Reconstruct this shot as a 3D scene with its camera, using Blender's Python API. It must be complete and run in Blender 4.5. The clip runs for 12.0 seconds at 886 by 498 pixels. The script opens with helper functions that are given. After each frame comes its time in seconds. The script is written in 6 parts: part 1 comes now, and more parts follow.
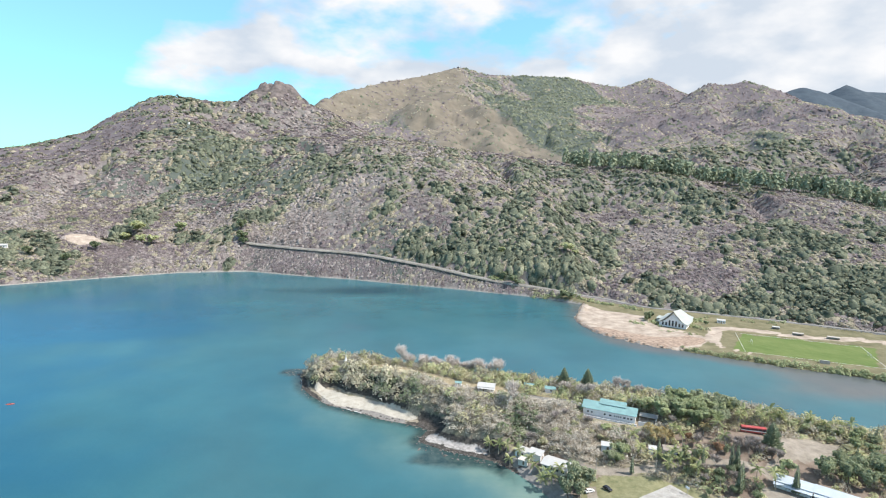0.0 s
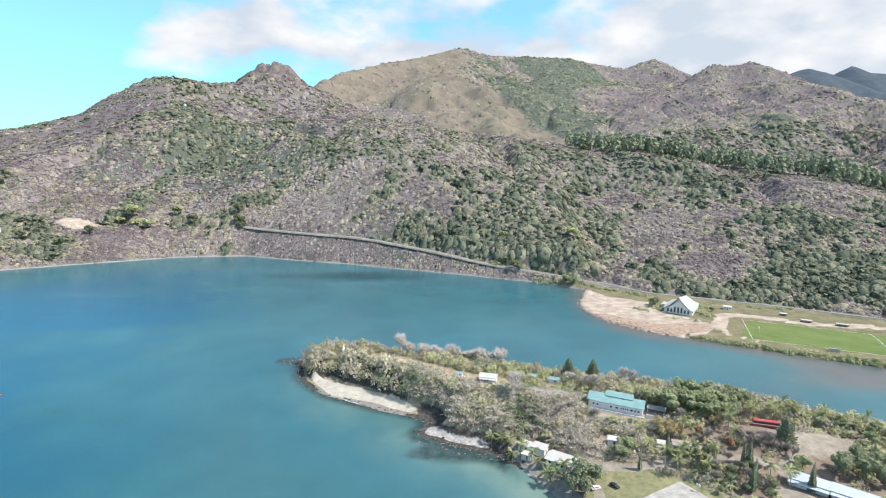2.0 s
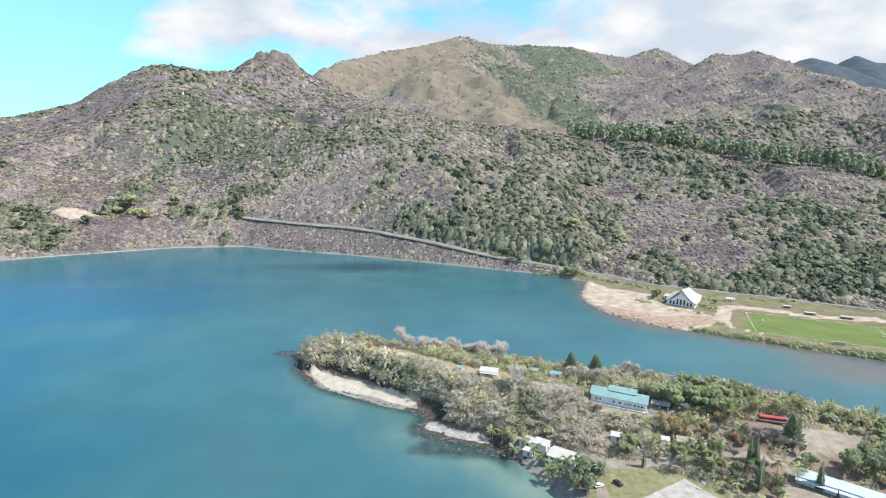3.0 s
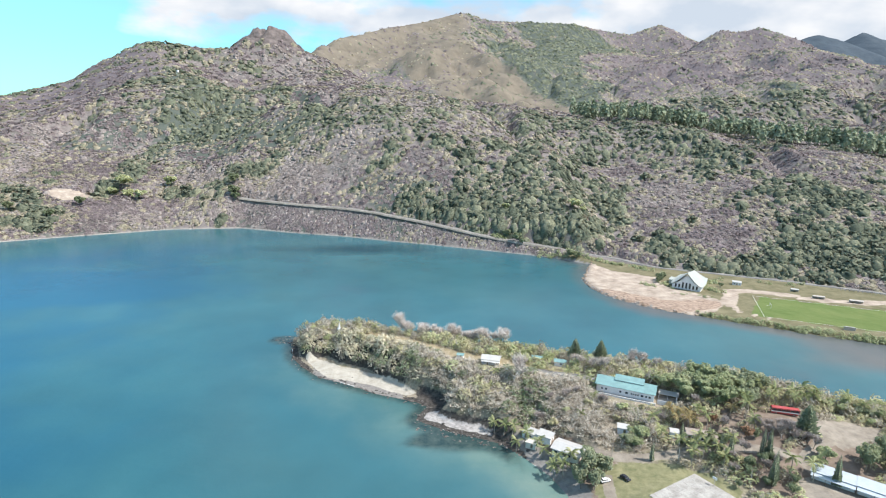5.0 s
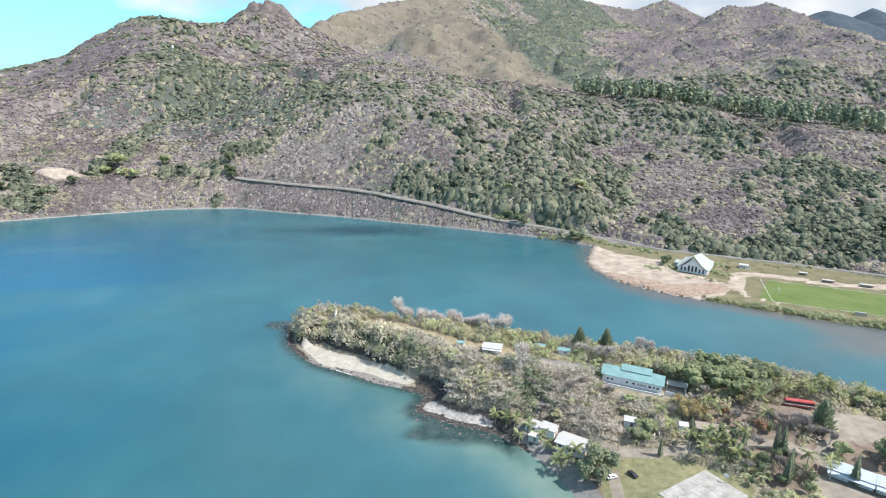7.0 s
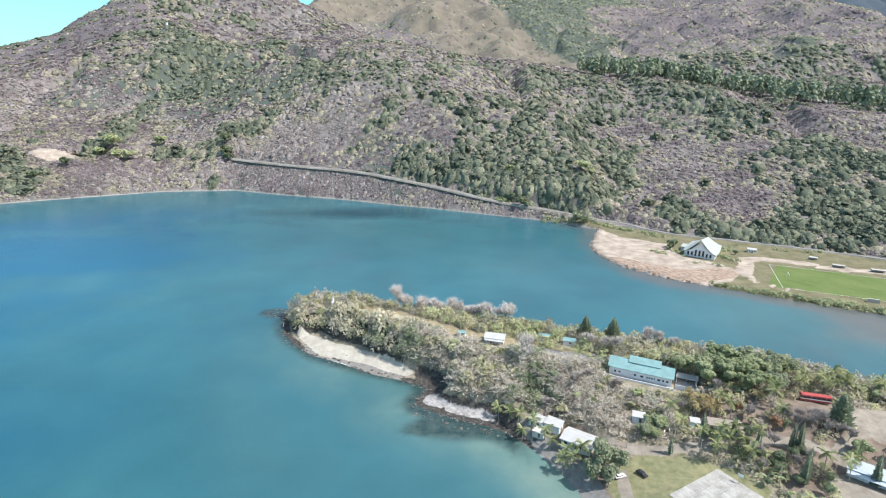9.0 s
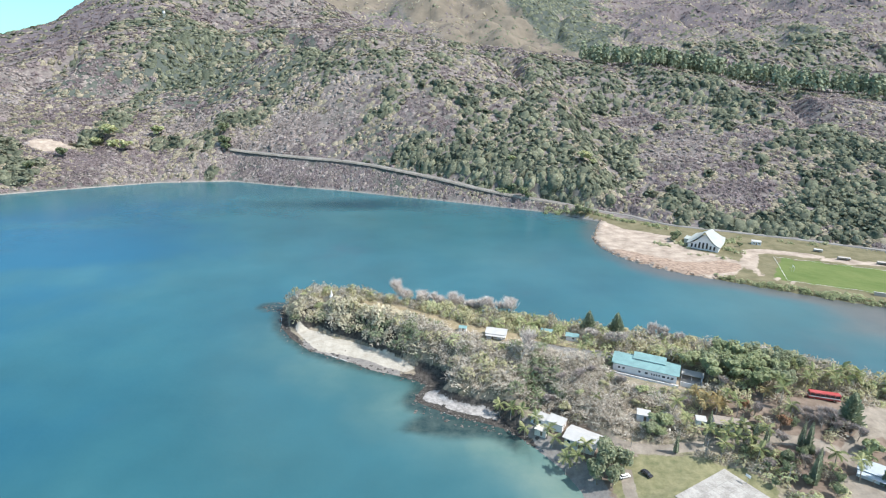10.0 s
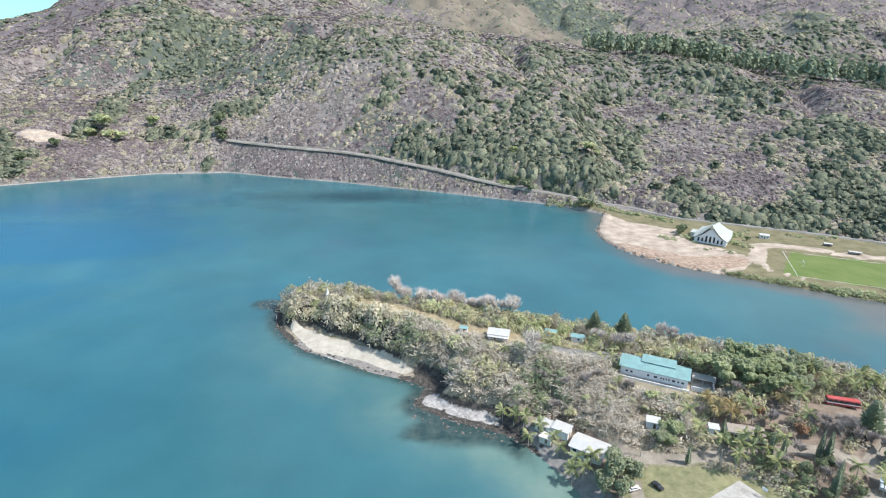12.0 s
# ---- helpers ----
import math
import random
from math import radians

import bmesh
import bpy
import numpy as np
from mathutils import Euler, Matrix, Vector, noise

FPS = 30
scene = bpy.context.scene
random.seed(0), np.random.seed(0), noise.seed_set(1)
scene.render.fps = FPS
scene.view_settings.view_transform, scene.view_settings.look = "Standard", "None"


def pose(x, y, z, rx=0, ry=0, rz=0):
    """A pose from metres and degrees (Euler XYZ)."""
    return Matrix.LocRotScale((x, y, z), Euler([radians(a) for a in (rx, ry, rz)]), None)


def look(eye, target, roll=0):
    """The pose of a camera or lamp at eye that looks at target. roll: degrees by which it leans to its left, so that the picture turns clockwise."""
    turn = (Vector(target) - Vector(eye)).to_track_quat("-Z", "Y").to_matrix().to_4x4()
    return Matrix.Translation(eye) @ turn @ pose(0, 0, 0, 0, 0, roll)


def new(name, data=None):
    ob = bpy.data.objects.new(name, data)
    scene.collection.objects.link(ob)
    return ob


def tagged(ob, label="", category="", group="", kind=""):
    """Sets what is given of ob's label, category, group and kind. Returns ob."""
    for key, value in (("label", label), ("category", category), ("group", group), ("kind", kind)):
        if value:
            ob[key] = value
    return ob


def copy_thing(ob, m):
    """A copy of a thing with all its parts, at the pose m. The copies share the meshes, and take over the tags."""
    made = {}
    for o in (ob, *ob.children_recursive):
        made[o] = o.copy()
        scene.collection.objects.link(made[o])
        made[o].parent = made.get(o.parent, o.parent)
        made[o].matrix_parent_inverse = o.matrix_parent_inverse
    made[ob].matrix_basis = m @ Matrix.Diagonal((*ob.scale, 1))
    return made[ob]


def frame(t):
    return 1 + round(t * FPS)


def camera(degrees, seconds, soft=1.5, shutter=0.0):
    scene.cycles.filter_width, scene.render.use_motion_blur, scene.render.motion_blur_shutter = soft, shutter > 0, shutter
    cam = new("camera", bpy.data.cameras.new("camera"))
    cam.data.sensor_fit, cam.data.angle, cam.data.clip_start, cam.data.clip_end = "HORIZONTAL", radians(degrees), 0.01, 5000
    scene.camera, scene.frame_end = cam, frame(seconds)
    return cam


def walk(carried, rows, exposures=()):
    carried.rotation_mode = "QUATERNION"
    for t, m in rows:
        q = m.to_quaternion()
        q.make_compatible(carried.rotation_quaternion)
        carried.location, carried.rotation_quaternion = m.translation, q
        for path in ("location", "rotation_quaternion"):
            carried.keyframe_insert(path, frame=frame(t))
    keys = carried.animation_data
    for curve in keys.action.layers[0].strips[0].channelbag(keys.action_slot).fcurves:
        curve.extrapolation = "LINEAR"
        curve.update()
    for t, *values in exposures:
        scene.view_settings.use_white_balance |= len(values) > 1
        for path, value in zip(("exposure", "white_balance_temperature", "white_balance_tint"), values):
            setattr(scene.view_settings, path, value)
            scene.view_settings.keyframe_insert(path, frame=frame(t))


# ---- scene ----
cam = camera(76.2, 12.0, soft=1.05)
PATH = [
    (0, (0.46, -7.613, 139.319), (0.573, -5.634, 139.05), 1.7),
    (0.5, (0.647, -4.481, 139.295), (0.76, -2.503, 139.018), 1.7),
    (1, (0.842, -1.359, 139.282), (0.954, 0.616, 138.989), 1.7),
    (1.5, (1.046, 1.793, 139.288), (1.157, 3.766, 138.978), 1.7),
    (2, (1.225, 4.946, 139.282), (1.337, 6.915, 138.954), 1.7),
    (2.5, (1.332, 8.095, 139.267), (1.444, 10.062, 138.921), 1.7),
    (3, (1.452, 11.274, 139.242), (1.564, 13.237, 138.879), 1.8),
    (5, (2.298, 23.811, 138.883), (2.41, 25.76, 138.451), 1.8),
    (5.5, (2.548, 26.968, 138.841), (2.66, 28.913, 138.39), 1.8),
    (6, (2.819, 30.156, 138.806), (2.931, 32.097, 138.337), 1.9),
    (6.5, (3.054, 33.37, 138.778), (3.165, 35.307, 138.291), 1.9),
    (7, (3.298, 36.541, 138.747), (3.409, 38.473, 138.242), 1.9),
    (9, (4.094, 48.944, 138.434), (4.203, 50.858, 137.863), 1.9),
    (9.5, (4.24, 52.011, 138.373), (4.348, 53.92, 137.785), 1.9),
    (10, (4.384, 54.999, 138.334), (4.492, 56.902, 137.73), 1.9),
    (10.5, (4.547, 58.005, 138.315), (4.654, 59.903, 137.694), 1.9),
    (11, (4.712, 61.051, 138.309), (4.819, 62.944, 137.672), 1.9),
    (11.5, (4.946, 64.019, 138.318), (5.053, 65.909, 137.672), 1.9),
    (12, (5.209, 66.787, 138.294), (5.315, 68.679, 137.655), 1.9),
]
# the camera's white balance drifts cooler on the way
walk(cam, [(t, look(eye, target, roll)) for t, eye, target, roll in PATH],
     exposures=[(0, 0.80, 6550, 10), (6, 0.80, 6450, 10), (12, 0.80, 6350, 10)])

# ---- world, sun, exposure ----
SUN_AZ, SUN_EL = 110.0, 54.0          # degrees from +y towards +x, and above the horizon
sun_way = Vector((math.sin(radians(SUN_AZ)) * math.cos(radians(SUN_EL)),
                  math.cos(radians(SUN_AZ)) * math.cos(radians(SUN_EL)), math.sin(radians(SUN_EL))))
sun = new("sun", bpy.data.lights.new("sun", "SUN"))
sun.data.energy, sun.data.angle, sun.data.color = 3.6, radians(0.53), (1.0, 0.955, 0.90)
sun.matrix_world = look(sun_way * 800, (0, 0, 0))


def build_world():
    """A clear sky with a bank of fair-weather cumulus over the hills."""
    w = bpy.data.worlds.new("sky")
    scene.world = w
    w.use_nodes = True
    nt = w.node_tree
    nt.nodes.clear()
    N, L = nt.nodes.new, nt.links.new
    out, bg = N("ShaderNodeOutputWorld"), N("ShaderNodeBackground")
    sky = N("ShaderNodeTexSky")
    sky.sky_type, sky.sun_disc = "NISHITA", False
    sky.sun_elevation, sky.sun_rotation = radians(SUN_EL), radians(SUN_AZ)
    sky.air_density, sky.dust_density, sky.ozone_density = 1.0, 0.15, 1.0
    tc, sep = N("ShaderNodeTexCoord"), N("ShaderNodeSeparateXYZ")
    L(tc.outputs["Generated"], sep.inputs[0])
    # stretch upwards so that the clouds lie flat
    mp = N("ShaderNodeMapping")
    mp.inputs["Scale"].default_value = (1.0, 1.0, 2.1)
    mp.inputs["Location"].default_value = (0.35, 0.1, 0.0)
    L(tc.outputs["Generated"], mp.inputs[0])
    n = N("ShaderNodeTexNoise")
    n.inputs["Scale"].default_value, n.inputs["Detail"].default_value = 3.6, 6.0
    n.inputs["Roughness"].default_value = 0.52
    L(mp.outputs[0], n.inputs["Vector"])
    # more cover to the right of the view, none over the open sea to the left, thinner towards the horizon
    def cover(axis, lo, hi, v0, v1, before):
        c = N("ShaderNodeMapRange")
        c.inputs["From Min"].default_value, c.inputs["From Max"].default_value = lo, hi
        c.inputs["To Min"].default_value, c.inputs["To Max"].default_value = v0, v1
        L(sep.outputs[axis], c.inputs["Value"])
        d = N("ShaderNodeMath")
        L(before, d.inputs[0])
        L(c.outputs[0], d.inputs[1])
        return d.outputs[0]
    cov = cover("X", -0.47, -0.27, -0.24, 0.0, n.outputs["Fac"])
    cov = cover("X", -0.30, 0.45, 0.02, 0.075, cov)
    cov = cover("Z", 0.06, 0.11, -0.09, 0.0, cov)
    ramp = N("ShaderNodeValToRGB")
    ramp.color_ramp.elements[0].position, ramp.color_ramp.elements[1].position = 0.455, 0.56
    L(cov, ramp.inputs[0])
    n2 = N("ShaderNodeTexNoise")
    n2.inputs["Scale"].default_value, n2.inputs["Detail"].default_value = 7.0, 5.0
    L(mp.outputs[0], n2.inputs["Vector"])
    shade = N("ShaderNodeValToRGB")
    e = shade.color_ramp.elements
    e[0].position, e[0].color = 0.40, (2.7, 3.05, 3.5, 1)
    e[1].position, e[1].color = 0.62, (4.0, 4.05, 4.15, 1)
    L(n2.outputs["Fac"], shade.inputs[0])
    tint = N("ShaderNodeMix")
    tint.data_type, tint.blend_type = "RGBA", "MULTIPLY"
    tint.inputs["Factor"].default_value = 1.0
    tint.inputs["B"].default_value = (0.72, 1.0, 1.0, 1)
    L(sky.outputs[0], tint.inputs["A"])
    # clear dry air: the sky does not whiten towards the horizon
    low = N("ShaderNodeValToRGB")
    e = low.color_ramp.elements
    e[0].position, e[0].color = 0.0, (0.36, 0.60, 0.69, 1)
    e[1].position, e[1].color = 0.3, (1.05, 1.05, 1.05, 1)
    L(sep.outputs["Z"], low.inputs[0])
    dim = N("ShaderNodeMix")
    dim.data_type, dim.blend_type = "RGBA", "MULTIPLY"
    dim.inputs["Factor"].default_value = 1.0
    L(tint.outputs["Result"], dim.inputs["A"])
    L(low.outputs[0], dim.inputs["B"])
    mix = N("ShaderNodeMix")
    mix.data_type = "RGBA"
    L(ramp.outputs[0], mix.inputs["Factor"])
    L(dim.outputs["Result"], mix.inputs["A"])
    L(shade.outputs[0], mix.inputs["B"])
    L(mix.outputs["Result"], bg.inputs["Color"])
    bg.inputs["Strength"].default_value = 0.14
    L(bg.outputs[0], out.inputs[0])


build_world()


# ---- materials ----
def material(name, colours, scale=0.05, detail=6.0, rough=0.9, bump=0.0, bump_scale=1.0, metal=0.0,
             fine=None, island=0.0, stretch=(1, 1, 1), per_object=0.0, spec=0.3, leaf=0.0):
    """Procedural surface. colours: (position, rgb) stops over a large noise; fine: (scale, amount) of a second,
    finer noise of light and dark; island, per_object: how far single leaves or things differ."""
    m = bpy.data.materials.new(name)
    m.use_nodes = True
    nt = m.node_tree
    N, L = nt.nodes.new, nt.links.new
    p = nt.nodes["Principled BSDF"]
    p.inputs["Roughness"].default_value, p.inputs["Metallic"].default_value = rough, metal
    p.inputs["Specular IOR Level"].default_value = spec
    geo = N("ShaderNodeNewGeometry")
    mp = N("ShaderNodeMapping")
    mp.inputs["Scale"].default_value = stretch
    L(geo.outputs["Position"], mp.inputs[0])
    n = N("ShaderNodeTexNoise")
    n.inputs["Scale"].default_value, n.inputs["Detail"].default_value = scale, detail
    n.inputs["Roughness"].default_value = 0.6
    L(mp.outputs[0], n.inputs["Vector"])
    fac = n.outputs["Fac"]

    def plus(a, sock, amount):
        c = N("ShaderNodeMath")
        c.operation = "MULTIPLY_ADD"
        L(sock, c.inputs[0])
        c.inputs[1].default_value, c.inputs[2].default_value = amount, -amount / 2
        d = N("ShaderNodeMath")
        L(a, d.inputs[0])
        L(c.outputs[0], d.inputs[1])
        return d.outputs[0]

    if island:
        fac = plus(fac, geo.outputs["Random Per Island"], island)
    if per_object:
        info = N("ShaderNodeObjectInfo")
        fac = plus(fac, info.outputs["Random"], per_object)
    r = N("ShaderNodeValToRGB")
    e = r.color_ramp.elements
    while len(e) < len(colours):
        e.new(0.5)
    for el, (pos, c) in zip(e, colours):
        el.position, el.color = pos, (*c, 1)
    L(fac, r.inputs[0])
    col = r.outputs[0]
    if fine:
        f = N("ShaderNodeTexNoise")
        f.inputs["Scale"].default_value, f.inputs["Detail"].default_value = fine[0], 5.0
        L(geo.outputs["Position"], f.inputs["Vector"])
        mr = N("ShaderNodeMapRange")
        mr.inputs["From Min"].default_value, mr.inputs["From Max"].default_value = 0.3, 0.7
        mr.inputs["To Min"].default_value, mr.inputs["To Max"].default_value = 1 - fine[1], 1 + fine[1]
        L(f.outputs["Fac"], mr.inputs["Value"])
        mx = N("ShaderNodeMix")
        mx.data_type, mx.blend_type = "RGBA", "MULTIPLY"
        mx.inputs["Factor"].default_value = 1.0
        L(col, mx.inputs["A"])
        L(mr.outputs[0], mx.inputs["B"])
        col = mx.outputs["Result"]
    L(col, p.inputs["Base Color"])
    if leaf:
        tr, ms = N("ShaderNodeBsdfTranslucent"), N("ShaderNodeMixShader")
        L(col, tr.inputs["Color"])
        ms.inputs[0].default_value = leaf
        L(p.outputs[0], ms.inputs[1])
        L(tr.outputs[0], ms.inputs[2])
        L(ms.outputs[0], nt.nodes["Material Output"].inputs["Surface"])
    if bump:
        b, bn = N("ShaderNodeBump"), N("ShaderNodeTexNoise")
        bn.inputs["Scale"].default_value, bn.inputs["Detail"].default_value = bump_scale, 6.0
        L(geo.outputs["Position"], bn.inputs["Vector"])
        L(bn.outputs["Fac"], b.inputs["Height"])
        b.inputs["Strength"].default_value, b.inputs["Distance"].default_value = 1.0, bump
        L(b.outputs[0], p.inputs["Normal"])
    return m


def plain(name, rgb, rough=0.6, vary=0.12, metal=0.0, scale=0.6, spec=0.4, per_object=0.0):
    """A painted or plain surface with faint weathering."""
    lo, hi = [max(0.0, c * (1 - vary)) for c in rgb], [min(1.0, c * (1 + vary)) for c in rgb]
    return material(name, [(0.3, lo), (0.7, hi)], scale=scale, rough=rough, metal=metal, fine=(scale * 7, vary * 0.6),
                    spec=spec, per_object=per_object)


def ground_material(name, base, layers, scale, fine, bump, bump_scale):
    """Ground whose cover changes from place to place: base colours, then layers of (attribute, dark, light, grain)."""
    m = material(name, base, scale=scale, detail=9, fine=fine, bump=bump, bump_scale=bump_scale, spec=0.1)
    nt = m.node_tree
    N, L = nt.nodes.new, nt.links.new
    p = nt.nodes["Principled BSDF"]
    col = p.inputs["Base Color"].links[0].from_socket
    geo = N("ShaderNodeNewGeometry")
    edge = N("ShaderNodeTexNoise")
    edge.inputs["Scale"].default_value, edge.inputs["Detail"].default_value = fine[0] * 0.7, 6.0
    L(geo.outputs["Position"], edge.inputs["Vector"])
    for attr, dark, light, grain in layers:
        a = N("ShaderNodeAttribute")
        a.attribute_name = attr
        s = N("ShaderNodeMath")
        s.operation = "MULTIPLY_ADD"
        L(edge.outputs["Fac"], s.inputs[0])
        s.inputs[1].default_value = 0.9
        L(a.outputs["Fac"], s.inputs[2])
        mr = N("ShaderNodeMapRange")
        mr.interpolation_type = "SMOOTHSTEP"
        mr.inputs["From Min"].default_value, mr.inputs["From Max"].default_value = 0.82, 1.06
        L(s.outputs[0], mr.inputs["Value"])
        n = N("ShaderNodeTexNoise")
        n.inputs["Scale"].default_value, n.inputs["Detail"].default_value = grain, 8.0
        n.inputs["Roughness"].default_value = 0.65
        L(geo.outputs["Position"], n.inputs["Vector"])
        r = N("ShaderNodeValToRGB")
        e = r.color_ramp.elements
        e[0].position, e[0].color = 0.33, (*dark, 1)
        e[1].position, e[1].color = 0.67, (*light, 1)
        L(n.outputs["Fac"], r.inputs[0])
        mx = N("ShaderNodeMix")
        mx.data_type = "RGBA"
        L(mr.outputs[0], mx.inputs["Factor"])
        L(col, mx.inputs["A"])
        L(r.outputs[0], mx.inputs["B"])
        col = mx.outputs["Result"]
    L(col, p.inputs["Base Color"])
    return m


M_HILL = ground_material(
    "hill_ground", [(0.30, (0.125, 0.127, 0.112)), (0.42, (0.185, 0.165, 0.158)), (0.52, (0.210, 0.185, 0.176)),
                    (0.62, (0.142, 0.140, 0.123)), (0.72, (0.195, 0.172, 0.164))],
    [("forest", (0.075, 0.092, 0.082), (0.115, 0.130, 0.110), 0.06), ("tan_grass", (0.145, 0.128, 0.102), (0.225, 0.195, 0.155), 0.02),
     # the dark blue pair paints distance haze into the farthest crests
     ("cloud_shaded_scrub", (0.120, 0.103, 0.110), (0.175, 0.152, 0.160), 0.03), ("far_haze_tint", (0.050, 0.068, 0.090), (0.078, 0.100, 0.122), 0.02), ("rock", (0.075, 0.065, 0.062), (0.22, 0.185, 0.175), 0.08), ("grass", (0.124, 0.118, 0.068), (0.218, 0.196, 0.124), 0.10),
     ("pitch", (0.104, 0.150, 0.048), (0.150, 0.188, 0.069), 0.05), ("sand", (0.27, 0.222, 0.182), (0.49, 0.415, 0.345), 0.12), ("earth", (0.20, 0.145, 0.11), (0.44, 0.34, 0.27), 0.35),
     ("tarmac", (0.13, 0.13, 0.125), (0.19, 0.185, 0.18), 0.3), ("shingle", (0.19, 0.175, 0.16), (0.36, 0.335, 0.31), 0.5)],
    0.02, (0.22, 0.35), 0.7, 0.12)
M_PEN = ground_material(
    "peninsula_ground", [(0.32, (0.14, 0.138, 0.09)), (0.45, (0.23, 0.205, 0.155)), (0.55, (0.29, 0.25, 0.195)), (0.68, (0.19, 0.18, 0.115))],
    [("dirt", (0.15, 0.116, 0.092), (0.26, 0.208, 0.168), 0.25), ("dry_grass", (0.22, 0.185, 0.115), (0.36, 0.30, 0.20), 0.3),
     ("lawn", (0.145, 0.152, 0.080), (0.275, 0.258, 0.150), 0.28), ("gravel", (0.20, 0.175, 0.145), (0.34, 0.30, 0.25), 0.2),
     ("tarmac", (0.15, 0.15, 0.145), (0.22, 0.215, 0.205), 0.5), ("grey_sand", (0.17, 0.16, 0.15), (0.29, 0.27, 0.25), 0.3),
     ("rock", (0.030, 0.028, 0.027), (0.11, 0.10, 0.09), 0.6), ("pale_rock", (0.20, 0.19, 0.185), (0.46, 0.44, 0.42), 0.5),
     ("sand", (0.35, 0.322, 0.272), (0.48, 0.452, 0.392), 0.3)],
    0.06, (0.9, 0.3), 0.22, 0.8)


# ---- the lie of the land ----
def seg(X, Y, a, b):
    """Distance to the line from a to b, and how far along it."""
    ax, ay, bx, by = a[0], a[1], b[0], b[1]
    dx, dy = bx - ax, by - ay
    t = np.clip(((X - ax) * dx + (Y - ay) * dy) / (dx * dx + dy * dy + 1e-9), 0, 1)
    return np.hypot(X - ax - t * dx, Y - ay - t * dy), t


def ridge(X, Y, nodes, slope, width=25.0):
    h = np.full(X.shape, -1e4)
    for a, b in zip(nodes, nodes[1:]):
        d, t = seg(X, Y, a, b)
        h = np.maximum(h, a[2] + t * (b[2] - a[2]) - slope * (np.sqrt(d * d + width * width) - width))
    return h


def bluff(X, Y, nodes, steep, reach, slope):
    """A crest that falls steeply at first and then runs out gently."""
    h = np.full(X.shape, -1e4)
    for a, b in zip(nodes, nodes[1:]):
        d, t = seg(X, Y, a, b)
        d = np.sqrt(d * d + 400) - 20
        h = np.maximum(h, a[2] + t * (b[2] - a[2]) - steep * np.minimum(d, reach) - slope * np.maximum(d - reach, 0))
    return h


def along(X, Y, nodes):
    """Distance to a line of (x, y, z) nodes and the height of its nearest place."""
    best, z = np.full(X.shape, 1e9), np.zeros(X.shape)
    for a, b in zip(nodes, nodes[1:]):
        d, t = seg(X, Y, a, b)
        near = d < best
        best = np.where(near, d, best)
        z = np.where(near, a[2] + t * (b[2] - a[2]), z)
    return best, z


def inside(X, Y, poly):
    """Distance to the outline, positive inside."""
    d, odd = np.full(X.shape, 1e9), np.zeros(X.shape, bool)
    for a, b in zip(poly, poly[1:] + poly[:1]):
        d = np.minimum(d, seg(X, Y, a, b)[0])
        if a[1] != b[1]:
            odd ^= ((a[1] > Y) != (b[1] > Y)) & (X < (b[0] - a[0]) * (Y - a[1]) / (b[1] - a[1]) + a[0])
    return np.where(odd, d, -d)


def band(v, lo, hi):
    """0 below lo, 1 above hi."""
    return np.clip((v - lo) / (hi - lo), 0, 1)


def smin(a, b, k):
    h = np.clip(0.5 + 0.5 * (b - a) / k, 0, 1)
    return b + (a - b) * h - k * h * (1 - h)


def smax(a, b, k):
    return -smin(-a, -b, k)


PERM = np.random.RandomState(7).permutation(512)
GRAD = np.random.RandomState(8).uniform(-1, 1, 512)


def vnoise(X, Y):
    """Smooth value noise, about -1 to 1."""
    xi, yi = np.floor(X).astype(int), np.floor(Y).astype(int)
    fx, fy = X - xi, Y - yi
    fx, fy = fx * fx * (3 - 2 * fx), fy * fy * (3 - 2 * fy)

    def g(i, j):
        return GRAD[(PERM[(i & 511)] + j) & 511]
    return (g(xi, yi) * (1 - fx) + g(xi + 1, yi) * fx) * (1 - fy) + (g(xi, yi + 1) * (1 - fx) + g(xi + 1, yi + 1) * fx) * fy


def fbm(X, Y, scale, octaves=5, gain=0.5):
    h, amp, tot = np.zeros(X.shape), 1.0, 0.0
    for o in range(octaves):
        h += amp * vnoise(X / scale + 17.3 * o, Y / scale - 9.1 * o)
        tot += amp
        amp, scale = amp * gain, scale / 2.03
    return h / tot


MAIN_SHORE = [(-4800, 100), (-1400, 250), (-700, 520), (-454, 633), (-387, 677), (-297, 732), (-216, 750), (-151, 728), (-76, 708),
              (-18, 685), (24, 671), (90, 644), (152, 619), (189, 589), (163, 527), (162, 502), (170, 475), (184, 458),
              (202, 441), (223, 429), (257, 409), (290, 390), (323, 376), (342, 364), (430, 310), (700, 180), (1500, 100),
              (6000, 100), (6000, 6000), (-4800, 6000)]
HILL_FOOT = [(-4800, 100), (-1400, 250), (-700, 520), (-454, 633), (-387, 677), (-297, 732), (-216, 750), (-151, 728), (-76, 708),
             (-18, 685), (24, 671), (90, 644), (152, 619), (196, 604), (250, 566), (305, 543), (350, 524), (416, 488), (456, 465),
             (600, 400), (1500, 300), (6000, 300), (6000, 6000), (-4800, 6000)]
